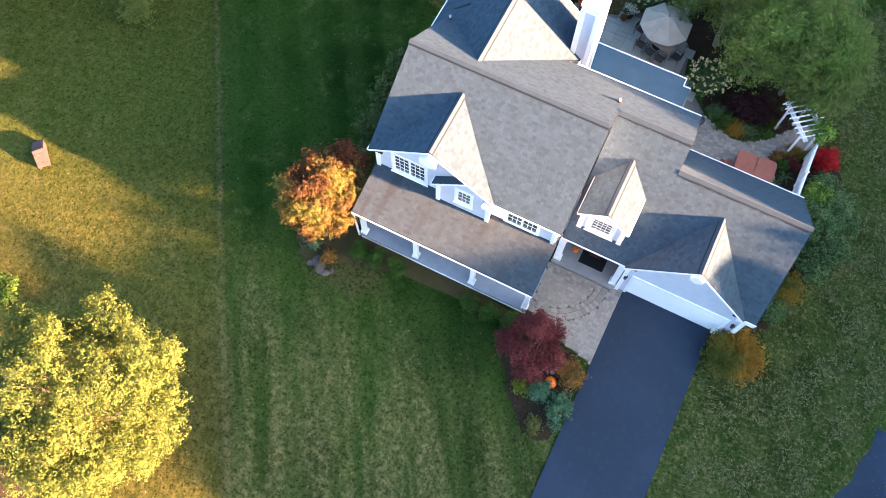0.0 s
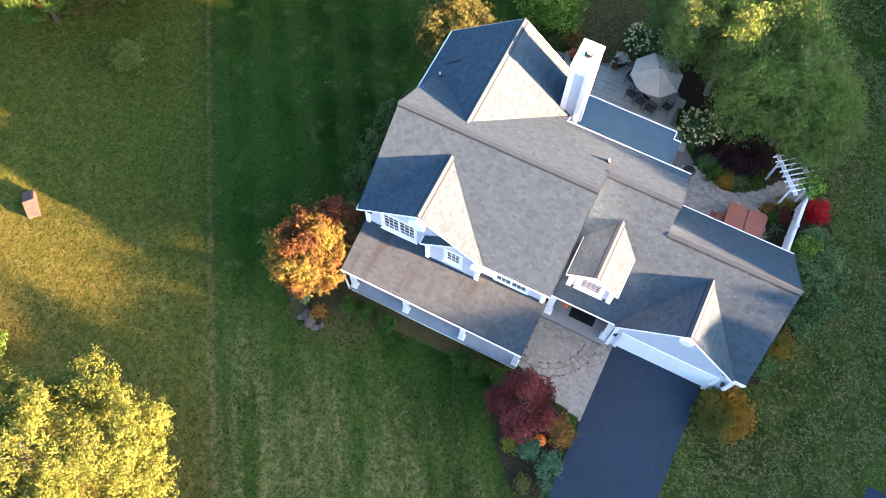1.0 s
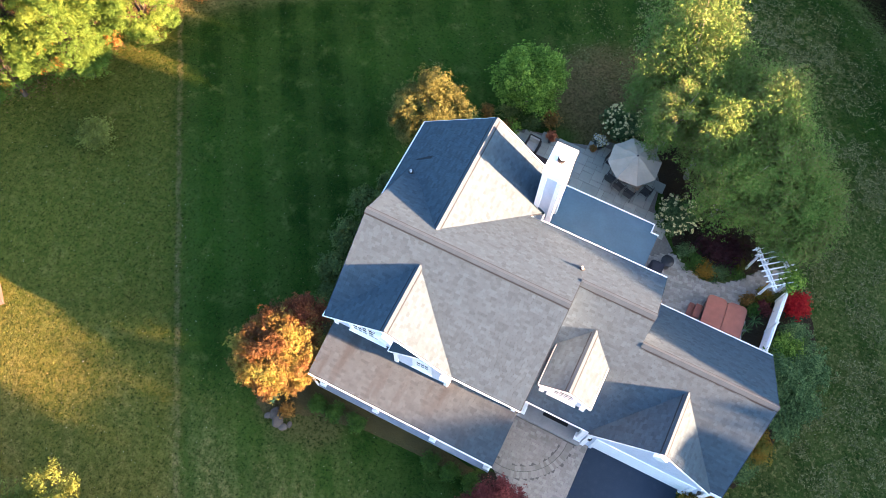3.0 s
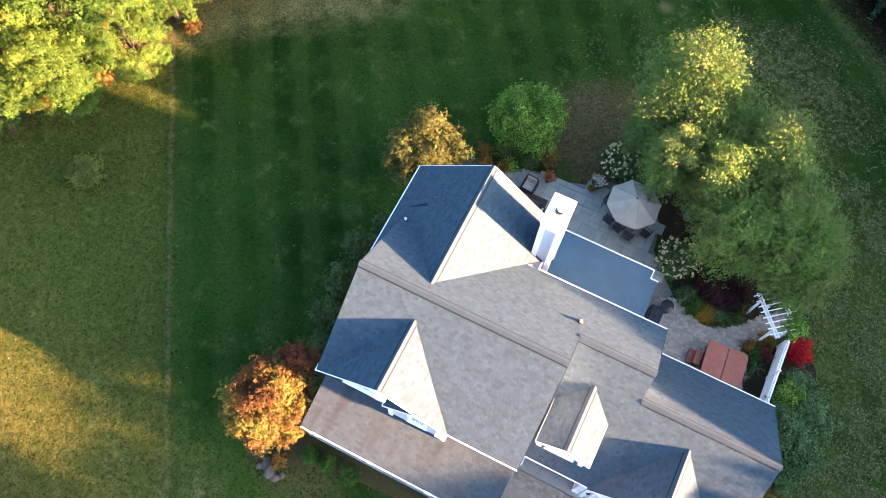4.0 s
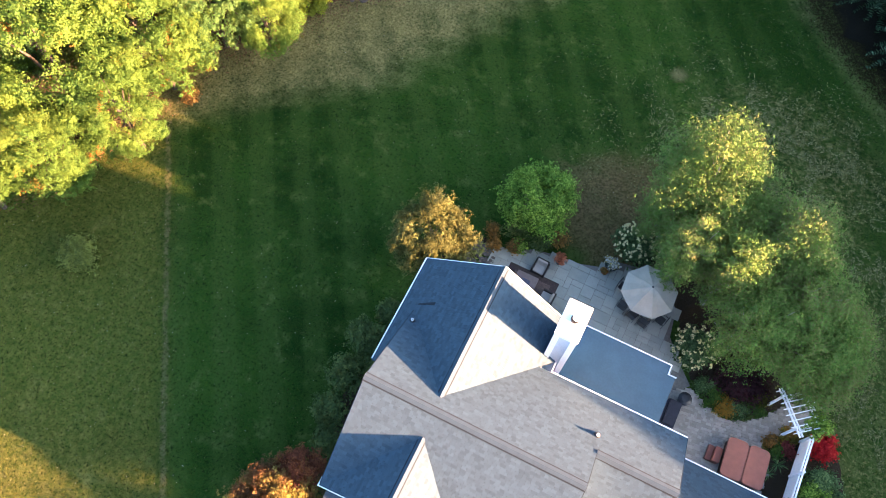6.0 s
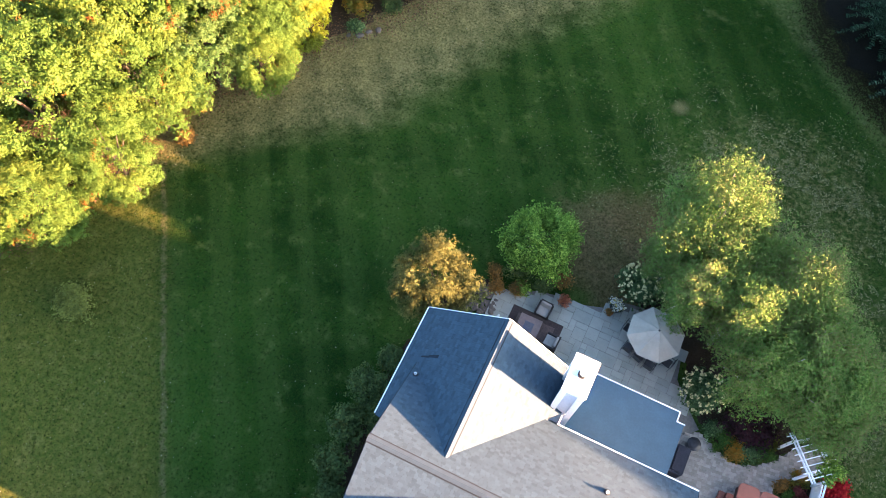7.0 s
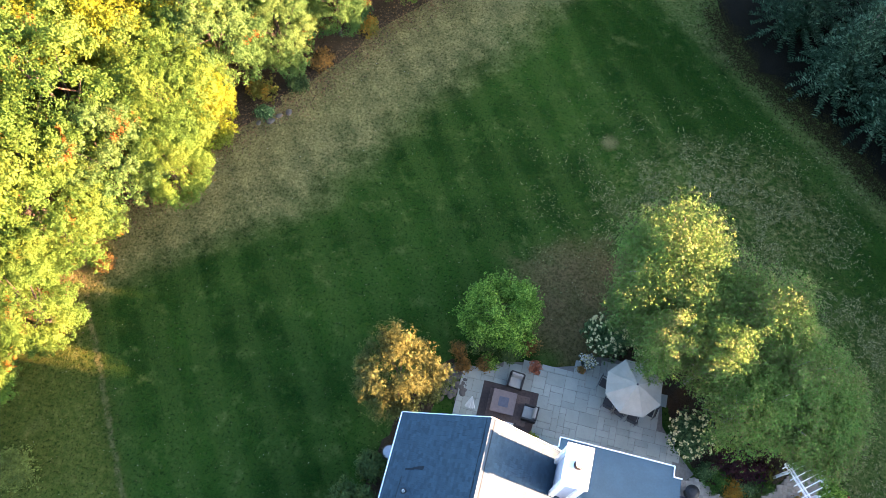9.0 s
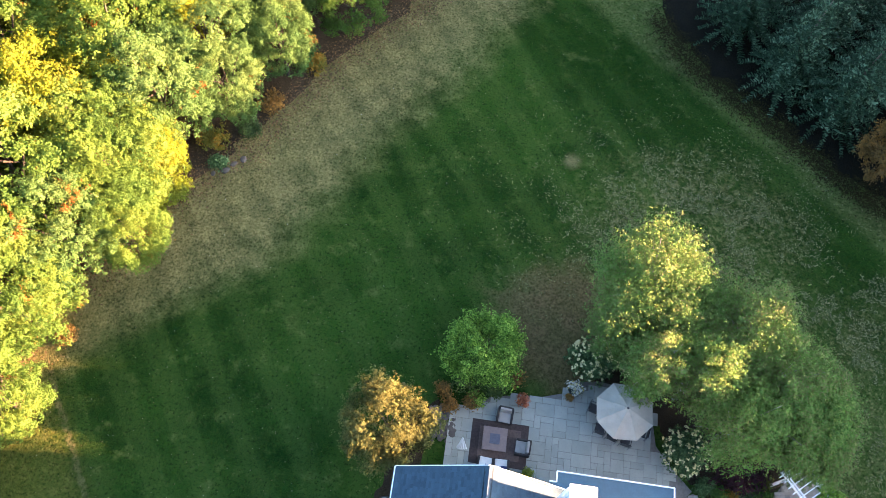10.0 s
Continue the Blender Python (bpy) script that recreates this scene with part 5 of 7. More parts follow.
for k, (x, y, s, m) in enumerate(((3.5, 26.35, 0.55, L_SIDE), (4.1, 25.95, 0.6, L_BOX), (4.8, 25.8, 0.6, L_RUSTGREEN), (5.5, 25.95, 0.6, L_SIDE), (6.2, 26.5, 0.55, L_BOX), (6.5, 27.1, 0.5, L_RUSTGREEN))):
    shrub("edging_plant", x, y, 0.42, s, m, 1800, 0.05, "low mixed green edging plant by the path", 62 + k, 12, "edging plants by the path")
for k, (x, y, s, m) in enumerate(((7.45, 25.2, 0.4, L_RUST), (8.0, 24.85, 0.4, L_BOX), (8.5, 25.2, 0.4, L_MAPLE), (8.35, 25.9, 0.5, L_RUSTGREEN))):
    shrub("tub_plant", x, y, 0.4, s, m, 1000, 0.05, "low reddish and green plant between tub and fence", 330 + k, 8, "plants between tub and fence")


def spiky_plant(x, y, n, reach, seed):
    """A rosette of long arching blades."""
    rng = np.random.default_rng(seed)
    z = land(x, y)
    ob = thing("spiky_plant", (x, y, z), "green spiky rosette plant between tub and fence", "plant", "spiky plants")
    out = []
    for k in range(n):
        a = k * 2.4 + rng.normal() * 0.2
        d, side = np.array([math.cos(a), math.sin(a), 0]), np.array([-math.sin(a), math.cos(a), 0])
        l = reach * rng.uniform(0.7, 1.1)
        p = [np.array([x, y, z]) + d * l * t + np.array([0, 0, l * (1.1 * t - 0.85 * t * t)]) for t in (0.05, 0.5, 1.0)]
        for q, w0, w1 in ((0, 0.022, 0.02), (1, 0.02, 0.004)):
            out += [p[q] - side * w0, p[q] + side * w0, p[q + 1] + side * w1, p[q + 1] - side * w1]
    part("blade_mass", quads("blade_mass", np.array(out)), L_SIDE, ob)


spiky_plant(8.25, 24.3, 26, 0.55, 340)
spiky_plant(7.95, 23.6, 18, 0.42, 341)
for k, (x, y, h, s) in enumerate(((-13.5, 20.5, 2.5, 1.0), (-13.5, 18.4, 2.4, 1.05), (-13.4, 16.4, 1.9, 0.9), (-13.2, 22.4, 1.3, 0.75), (-12.8, 14.9, 1.4, 0.7), (-12.7, 19.4, 1.8, 0.8))):
    shrub("shade_shrub", x, y, h, s, L_DEEP, 4200, 0.065, "grey-green shrub in the shade of the house wall", 70 + k, 24, "shrubs along the house side")
shrub("sparse_shrub", -31.2, 18.0, 1.1, 1.1, leafy("sparse_leaves", [(0.0, (0.07, 0.10, 0.02)), (1.0, (0.24, 0.27, 0.06))]), 6000, 0.06, "thin low shrub on the open lawn", 76, 20)
shrub("corner_shrub", -12.1, 11.7, 2.2, 0.95, L_BOX, 4200, 0.06, "green shrub at the porch corner", 75, 20)
shrub("red_plant", -11.9, 8.6, 0.5, 0.42, L_RUST, 700, 0.06, "low red-brown plant beside the stones", 77, 7)
shrub("silver_plant", -13.2, 8.9, 0.5, 0.5, L_BLUE, 800, 0.06, "low blue-green plant below the orange tree", 78, 7)
shrub("pale_shrub", -21.9, -5.5, 3.6, 1.5, L_PALE, 9000, 0.07, "pale grey-leaved shrub beside the yellow tree", 79, 16)
shrub("dark_shrub", -26.7, -0.7, 1.5, 0.9, L_BOX, 3600, 0.06, "dark green shrub on the lawn", 80, 14)
shrub("red_plant", -19.6, -7.4, 0.5, 0.5, L_ORANGE, 700, 0.07, "low orange plant in the mulch ring", 81, 7)
for k, (x, y, s, m) in enumerate(((-10.2, 29.4, 0.6, L_RUST), (-9.2, 30.0, 0.7, L_DEEP), (-7.6, 29.9, 0.7, L_DEEP), (-8.6, 29.2, 0.5, L_GREEN), (-6.7, 30.6, 0.6, L_RUST), (-11.0, 25.0, 0.6, L_LIME), (-9.9, 28.7, 0.35, L_RUST), (-8.9, 29.0, 0.4, L_RUST))):
    shrub("patio_plant", x, y, 0.7, s, m, 1000, 0.06, "mixed garden plant at the patio edge", 84 + k, 9, "plants at the patio edge")


def hydrangea(x, y, h, s, seed):
    ob = shrub("hydrangea", x, y, h, s, L_SIDE, 5200, 0.065, "hydrangea with cream flower heads beside the patio", seed, 18, "hydrangeas by the patio")
    rng = np.random.default_rng(seed + 500)
    pts = []
    for k in range(95):
        a, r = rng.random() * 6.283, math.sqrt(rng.random()) * s * 1.08
        pts.append((x + r * math.cos(a), y + r * math.sin(a), land(x, y) + h * (0.55 + 0.5 * math.sqrt(max(0, 1 - (r / (s * 1.15)) ** 2))) + rng.normal() * 0.05))
    part("bloom", leaf_mesh("bloom", pts, [0.07] * len(pts), 95 * 24, 0.036, rng, 0.9, 0.7, 0.9, 0.3, 0.1, 4, 1.0), L_FLOWER, ob, "cream flower heads")


hydrangea(2.25, 27.9, 1.35, 1.2, 95)
hydrangea(-2.8, 32.1, 1.35, 1.15, 96)
hydrangea(-0.9, 32.4, 1.2, 0.9, 97)


# ---- the wood, spruces and the tall unseen shade trees beyond the road ----
def wood_tree(seed, leaves, height, spread, n_leaf, size):
    return tree("wood_tree", -45.0, 45.0, height, spread, leaves, n_leaf, size, "tall wood tree turning green to gold", seed=seed, low=0.02, n_clump=170, csize=(0.13, 0.23), slim=0.55, shell=0.35, hollow=0.62, loose=0.25, per=20, tuft=3.2, bark=M_WOOD_BARK, group="trees of the wood")


kinds = [wood_tree(101, L_WOOD, 12.0, 4.2, 64000, 0.072), wood_tree(102, L_WOOD, 12.5, 4.0, 64000, 0.072), wood_tree(103, L_WOOD_GREEN, 11.5, 4.2, 64000, 0.072), wood_tree(104, L_WOOD_GOLD, 11.0, 3.6, 64000, 0.072)]
rng = random.Random(7)
SPOTS = [(-34.3, 21.6, 0, 0.64), (-32.2, 25.7, 1, 0.66), (-32.9, 30.2, 0, 0.78), (-31.6, 34.4, 2, 0.8), (-28.7, 35.4, 1, 0.58), (-30.0, 38.4, 0, 0.74), (-28.5, 40.2, 3, 0.52), (-30.6, 40.0, 0, 0.80), (-29.0, 43.6, 2, 0.85), (-25.8, 45.9, 2, 0.56), (-27.4, 48.4, 2, 0.8), (-23.2, 49.3, 2, 0.57), (-24.6, 52.8, 2, 0.75), (-19.6, 53.4, 0, 0.56), (-16.4, 57.6, 2, 0.6),
    (-36.6, 26.0, 1, 1.0), (-35.4, 31.0, 0, 1.02), (-34.4, 36.4, 1, 1.05), (-33.6, 41.6, 3, 0.98), (-32.0, 46.4, 0, 1.0), (-29.8, 51.2, 3, 0.95), (-26.8, 56.0, 1, 0.95), (-22.4, 58.6, 2, 0.9), (-39.6, 21.4, 0, 0.95), (-41.4, 27.4, 2, 1.1), (-40.4, 33.4, 0, 1.1), (-39.4, 39.2, 3, 1.1), (-38.0, 44.6, 1, 1.1), (-36.0, 50.0, 3, 1.1), (-33.4, 55.4, 0, 1.1), (-29.6, 60.4, 2, 1.1), (-37.4, 18.6, 1, 0.62), (-45.4, 24.0, 1, 1.1), (-45.6, 31.0, 0, 1.15), (-44.8, 37.4, 1, 1.15), (-43.4, 43.4, 3, 1.15), (-41.6, 49.4, 0, 1.15), (-39.0, 55.4, 2, 1.15), (-35.4, 61.0, 0, 1.15), (-18.4, 63.0, 0, 0.9), (-43.0, 19.0, 2, 0.8)]
for n, (x, y, k, s) in enumerate(SPOTS):
    src = kinds[k]
    m = Matrix.Translation((x, y, land(x, y))) @ Matrix.Rotation(rng.random() * 6.283, 4, "Z") @ Matrix.Diagonal((s * rng.uniform(0.92, 1.1), s * rng.uniform(0.92, 1.1), s, 1))
    copy_thing(src, m)
for k, (src, s) in enumerate(zip(kinds, (1.1, 1.1, 1.1, 1.1))):
    src.matrix_basis = Matrix.Translation((-50.0, 30.0 + 8 * k, land(-50.0, 30.0 + 8 * k)))


def spruce(x, y, height, spread, seed):
    """A spruce: straight trunk and whorls of drooping boughs clad in short needles."""
    rng = np.random.default_rng(seed)
    z0 = land(x, y)
    ob = thing("spruce_tree", (x, y, z0), "dark blue-green spruce at the edge of the lawn", "tree", "spruces at the lawn edge")
    part("trunk", tube(bmesh.new(), (x, y, z0 - 0.2), (x, y, z0 + height), height * 0.02, 0.02, 8), M_BARK, ob)
    out = []
    z = 0.8
    while z < height - 0.2:
        k = z / height
        L = spread * (1 - k) ** 0.8 + 0.15
        m = int(7 + 4 * (1 - k))
        a0 = rng.random() * 6.283
        for i in range(m):
            a = a0 + i * 6.283 / m + rng.normal() * 0.15
            l = L * rng.uniform(0.8, 1.12)
            dirv = np.array([math.cos(a), math.sin(a), 0.0])
            side = np.array([-math.sin(a), math.cos(a), 0.0])
            steps = max(4, int(l / 0.14))
            for q in range(1, steps + 1):
                t = q / steps
                p = np.array([x, y, z0 + z]) + dirv * l * t + np.array([0, 0, 0.10 * l * t - 0.30 * l * t * t])
                for sgn in (-1.0, -0.55, 0.0, 0.55, 1.0):
                    reach = (0.40 - 0.22 * t) * rng.uniform(0.45, 1.1) * (0.5 + 0.5 * min(1.0, l / 2))
                    tip = p + (side * (sgn + rng.normal() * 0.2) + dirv * rng.uniform(0.3, 0.9)) * reach + np.array([0, 0, rng.uniform(-0.04, 0.14)])
                    w = (dirv * abs(sgn) + side * (1 - abs(sgn))) * 0.045 + np.array([0, 0, rng.normal() * 0.025])
                    out += [p - w, p + w, tip + w * 0.8, tip - w * 0.8]
        z += height * 0.040 + 0.10
    part("bough_mass", quads("bough_mass", np.array(out)), L_SPRUCE, ob)
    return ob


for k, (x, y, h, s) in enumerate(((5.8, 57.0, 9.0, 3.0), (8.4, 53.0, 8.0, 2.9), (11.6, 50.8, 8.5, 3.0), (10.4, 56.4, 10.0, 3.2), (14.6, 54.0, 10.0, 3.2), (13.6, 59.4, 11.0, 3.3), (18.4, 51.6, 9.0, 3.0), (18.0, 57.8, 10.5, 3.2), (8.6, 61.6, 10.0, 3.2), (22.5, 55.0, 10.0, 3.2))):
    spruce(x, y, h, s, 200 + k)
tree("rust_tree", 14.6, 47.2, 4.4, 2.4, L_RUST, 22000, 0.06, "small rusty autumn tree before the spruces", seed=31, low=0.1, n_clump=70, csize=(0.14, 0.24), shell=0.3, loose=0.4)

# trees added out of view, only to shade the house and lawns
def belt_tree(seed, x):
    return tree("belt_tree", x, -66.0, 12.0, 4.2, L_WOOD_GREEN, 6000, 0.26, "tall unseen tree beyond the road, added to cast shade", seed=seed, low=0.15, n_clump=150, csize=(0.12, 0.20), slim=0.6, shell=0.2, hollow=0.6, per=3, tuft=0.8, group="trees beyond the road")


belt = [belt_tree(111, 46.0), belt_tree(112, 52.0), belt_tree(113, 58.0)]
rng = random.Random(11)
y = -62.0
while y < 96:
    for row in (0, 1, 2):
        x = 46 + row * 6 + rng.uniform(-1.5, 1.5)
        # heights along y set where the shade edge has to fall
        top = 14.8 if y < -1.7 else 16.4 if y < 2.2 else 18.3 if y < 4.0 else 16.7 if y < 7.0 else 15.8 if y < 10.0 else 18.1 if y < 12.8 else 14.6 if y < 15.0 else 9.0 if y < 20.0 else 17.2 if y < 22.5 else 18.8 if y < 25.0 else 17.6 if y < 27.5 else 18.2 if y < 30.0 else 18.4 if y < 32.5 else 19.8 if y < 35.0 else 20.4
        s = (top + row * (0.1 if 4.0 < y < 9.5 else 1.2) + rng.uniform(-0.3, 0.3) - land(x, y)) / 12.0
        m = Matrix.Translation((x, y + row * 1.1, land(x, y))) @ Matrix.Rotation(rng.random() * 6.283, 4, "Z") @ Matrix.Diagonal((s, s, s, 1))
        copy_thing(belt[rng.randrange(3)], m)
    y += 2.6

# fallen leaves on the grass
rng = np.random.default_rng(77)
n = 9000
xy = np.stack([rng.uniform(-45, 24, n), rng.uniform(-12, 62, n)], 1)
keep = np.array([not (-12.2 < x < 9.2 and 10 < y < 31) and not (2.6 < x < 7.7 and y < 14) for x, y in xy])
xy = xy[keep]
p = np.array([(x, y, land(x, y) + 0.045) for x, y in xy])
m = len(p)
a = rng.random(m) * 6.283
t = np.stack([np.cos(a), np.sin(a), rng.normal(size=m) * 0.2], 1)
b = np.stack([-np.sin(a), np.cos(a), rng.normal(size=m) * 0.2], 1)
s = (rng.uniform(0.012, 0.036, m))[:, None]
tagged(part("fallen_leaves", quads("fallen_leaves", np.stack([p - t * s, p + b * s * 0.7, p + t * s, p - b * s * 0.7], 1).reshape(-1, 3)), L_FALLEN), "scattered pale fallen leaves on the lawn", "leaves", "", "stuff")

# tufts that give the turf its grain
rng = np.random.default_rng(88)
n = 400000
xy = np.stack([rng.uniform(-40, 21, n), rng.uniform(-9, 60, n)], 1)
x, y = xy[:, 0], xy[:, 1]
off = ((x > -14.5) & (x < 9.5) & (y > 9.5) & (y < 30.0)) | ((x > 2.6) & (x < 7.75) & (y < 15)) | (x > 16.6 + 0.368 * (y - 13.5)) | ((x > -3.2) & (x < 9) & (y > 29) & (y < 33))
off |= (0.83 * -x + 0.56 * y > 45.5) | ((x > -2.2) & (x < 2.8) & (y > 4.6) & (y < 11)) | ((x > 8.5) & (x < 12.0) & (y > 14) & (y < 27))
xy = xy[~off]
p = np.array([(a, b, land(a, b)) for a, b in xy])
m = len(p)
a = rng.random(m) * 6.283
t = np.stack([np.cos(a), np.sin(a), np.zeros(m)], 1) * rng.uniform(0.012, 0.032, m)[:, None]
lean = np.stack([rng.normal(size=m) * 0.035, rng.normal(size=m) * 0.035, rng.uniform(0.014, 0.042, m)], 1)
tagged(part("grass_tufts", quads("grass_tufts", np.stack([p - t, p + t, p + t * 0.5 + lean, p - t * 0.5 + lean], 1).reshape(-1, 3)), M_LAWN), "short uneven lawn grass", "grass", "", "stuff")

for k, (x, y, h, s, lf) in enumerate(((-27.6, 39.6, 1.3, 0.8, L_LIME), (-25.9, 42.0, 0.6, 0.42, L_SIDE), (-26.6, 43.4, 1.4, 0.9, L_RUSTGREEN), (-23.6, 46.6, 1.0, 0.8, L_RUST), (-28.6, 38.0, 1.6, 1.0, L_WOOD_GOLD), (-32.6, 32.4, 1.0, 0.7, L_ORANGE), (-31.6, 30.0, 0.5, 0.5, L_RUST), (-34.6, 24.6, 0.7, 0.5, L_RUST), (-21.4, 50.0, 1.0, 0.8, L_RUSTGREEN), (-24.4, 44.6, 0.9, 0.7, L_DEEP))):
    shrub("wood_edge_shrub", x, y, h, s, lf, 1600, 0.075, "mixed autumn shrub at the edge of the wood", 400 + k, 14, "shrubs at the wood's edge")
for k, (x, y, s) in enumerate(((-25.4, 41.6, 0.22), (-25.0, 42.1, 0.18), (-26.1, 41.3, 0.15), (-24.5, 42.5, 0.2))):
    boulder("stone", x, y, s, 90 + k, "pale stone at the edge of the wood", "stones at the wood's edge")
rng = np.random.default_rng(99)
pts = np.concatenate([np.stack([rng.uniform(8.6, 21, 60000), rng.uniform(-8, 40, 60000)], 1), np.stack([rng.normal(2.5, 5.0, 18000), rng.normal(41.0, 3.8, 18000)], 1)])
keep = np.array([x < 16.4 + 0.368 * (y - 13.5) and not (x < 12.2 and 13 < y < 27) and noise.noise((x * 0.45, y * 0.45, 9.0)) + 0.8 * noise.noise((x * 1.7, y * 1.7, 4.0)) > 0.0 and not (y < 34 and x < 9.5 and y > 27) for x, y in pts])
pts = pts[keep]
p = np.array([(x, y, land(x, y) + 0.05) for x, y in pts])
m = len(p)
a = rng.random(m) * 6.283
t = np.stack([np.cos(a), np.sin(a), rng.normal(size=m) * 0.35], 1)
b = np.stack([-np.sin(a), np.cos(a), rng.normal(size=m) * 0.35], 1)
s = rng.uniform(0.03, 0.095, m)[:, None]
tagged(part("dry_leaf_litter", quads("dry_leaf_litter", np.stack([p - t * s, p + b * s * 0.3, p + t * s, p - b * s * 0.3], 1).reshape(-1, 3)), L_LITTER), "pale dry leaf litter on the rough grass", "leaves", "", "stuff")

# leaves and needles blown over the edges of the wood floor and the spruce bed
rng = np.random.default_rng(123)
edges = [(-39, 18.5), (-36.5, 21.5), (-34.4, 26), (-33.2, 32), (-29.4, 36.8), (-27.4, 40.5), (-24.6, 43.3), (-19.5, 52), (-14, 57.5)], [(0.5, 57.5), (3.5, 53.2), (8.8, 49.2), (12.0, 46.4), (15.0, 44.6)]
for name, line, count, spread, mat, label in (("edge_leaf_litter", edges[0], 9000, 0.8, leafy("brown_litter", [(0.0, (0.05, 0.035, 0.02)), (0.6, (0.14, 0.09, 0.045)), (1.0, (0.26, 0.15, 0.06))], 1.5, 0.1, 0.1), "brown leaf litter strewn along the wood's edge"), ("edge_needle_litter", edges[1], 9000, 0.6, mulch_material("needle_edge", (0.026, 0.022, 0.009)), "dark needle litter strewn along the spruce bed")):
    seg = [(Vector(a), Vector(b)) for a, b in zip(line, line[1:])]
    run = np.cumsum([0] + [(b - a).length for a, b in seg])
    pts = []
    for q in range(count):
        d = rng.random() * run[-1]
        k = min(int(np.searchsorted(run, d)) - 1, len(seg) - 1)
        a, b = seg[max(k, 0)]
        w = a + (b - a).normalized() * (d - run[max(k, 0)])
        x, y = w.x + rng.normal() * spread, w.y + rng.normal() * spread
        pts.append((x, y, land(x, y) + 0.07))
    p = np.array(pts)
    a = rng.random(count) * 6.283
    t = np.stack([np.cos(a), np.sin(a), rng.normal(size=count) * 0.3], 1)
    b = np.stack([-np.sin(a), np.cos(a), rng.normal(size=count) * 0.3], 1)
    s = rng.uniform(0.03, 0.09, count)[:, None]
    tagged(part(name, quads(name, np.stack([p - t * s, p + b * s * 0.5, p + t * s, p - b * s * 0.5], 1).reshape(-1, 3)), mat), label, "leaves", "", "stuff")

# ---- things on the ground round the house ----
rr = random.Random(3)
for k in range(60):
    a, d = rr.random() * 6.283, math.sqrt(rr.random())
    boulder("stone", -10.4 + 0.95 * d * math.cos(a), 27.7 + 1.0 * d * math.sin(a), rr.uniform(0.09, 0.17), k, "grey field stone in the heap beside the patio", "stones beside the patio")
for k, (x, y, s) in enumerate(((-12.45, 8.25, 0.26), (-12.1, 7.95, 0.30), (-11.7, 7.8, 0.2), (-12.7, 8.0, 0.16), (-11.45, 8.05, 0.14))):
    boulder("stone", x, y, s, 60 + k, "pale garden boulder below the orange tree", "boulders at the bed")

M_TUB = plain("red_brown_vinyl", (0.30, 0.105, 0.066), 0.5, 3.0, 0.12)
M_TUBSIDE = plain("tub_cabinet", (0.09, 0.05, 0.035), 0.7, 4.0, 0.25)
M_TERRA = plain("red_brown_step", (0.27, 0.085, 0.052), 0.6, 4.0, 0.15)


def slab_round(x0, x1, y0, y1, z0, z1, r, bev, m):
    """A slab with rounded corners."""
    pts = []
    for cx, cy, a0 in ((x1 - r, y1 - r, 0), (x0 + r, y1 - r, 90), (x0 + r, y0 + r, 180), (x1 - r, y0 + r, 270)):
        for k in range(5):
            a = radians(a0 + k * 22.5)
            pts.append((cx + r * math.cos(a), cy + r * math.sin(a)))
    bm = prism(pts, z0, z1)
    top = [e for e in bm.edges if all(abs(v.co.z - z1) < 1e-4 for v in e.verts)]
    bmesh.ops.bevel(bm, geom=top, offset=bev, segments=2, affect="EDGES")
    bmesh.ops.transform(bm, matrix=m, verts=bm.verts[:])
    return bm


TM = Matrix.Translation((6.56, 23.4, 0.0)) @ Matrix.Rotation(radians(3.5), 4, "Z")
tub = thing("hot_tub", (6.56, 23.4, 0.0), "square hot tub under a red-brown vinyl cover", "hot tub")
part("cabinet", slab_round(-1.03, 1.03, -0.97, 0.97, -0.1, 0.62, 0.22, 0.02, TM), M_TUBSIDE, tub)
part("cover", slab_round(-1.10, -0.008, -1.04, 1.04, 0.62, 0.74, 0.26, 0.03, TM), M_TUB, tub)
part("cover", slab_round(0.008, 1.10, -1.04, 1.04, 0.62, 0.74, 0.26, 0.03, TM), M_TUB, tub)
for s in (-1, 1):
    part("cover_strap", bar(bmesh.new(), TM @ Vector((s * 0.6, -1.05, 0.5)), TM @ Vector((s * 0.6, -1.06, 0.7)), 0.05, 0.02, (0, 1, 0)), M_DARK, tub)
steps = thing("tub_steps", (5.05, 23.25, 0.0), "red-brown two-tread steps beside the hot tub", "steps")
part("tread", slab_round(4.72, 5.02, 22.85, 23.65, -0.05, 0.25, 0.05, 0.015, Matrix()), M_TERRA, steps)
part("tread", slab_round(5.03, 5.40, 22.85, 23.65, -0.05, 0.48, 0.05, 0.015, Matrix()), M_TERRA, steps)

grill = thing("grill", (2.25, 24.0, 0.0), "gas grill under a black cover", "grill")
bm = slab_round(-0.38, 0.38, -0.75, 0.75, 0.0, 1.05, 0.16, 0.12, Matrix.Translation((2.25, 24.0, 0)))
for v in bm.verts:
    v.co += Vector((0.03, 0.03, 0.02)) * noise.noise(v.co * 3)
part("cover", bm, plain("black_canvas", (0.018, 0.019, 0.030), 0.7, 5.0, 0.3), grill)
part("wheel", lathe([(0.09, -0.03), (0.09, 0.03)], (2.0, 23.35, 0.06), 12), M_DARK, grill)
part("wheel", lathe([(0.09, -0.03), (0.09, 0.03)], (2.5, 23.35, 0.06), 12), M_DARK, grill)
cover = thing("round_bin", (2.72, 25.15, 0.0), "small round black lidded bin on the pavers", "bin")
part("body", lathe([(0.27, 0.0), (0.33, 0.6)], (2.72, 25.15, 0.0)), M_DARK, cover)
part("lid", lathe([(0.36, 0.0), (0.36, 0.05), (0.2, 0.13), (0.02, 0.15)], (2.72, 25.15, 0.6)), M_DARK, cover)

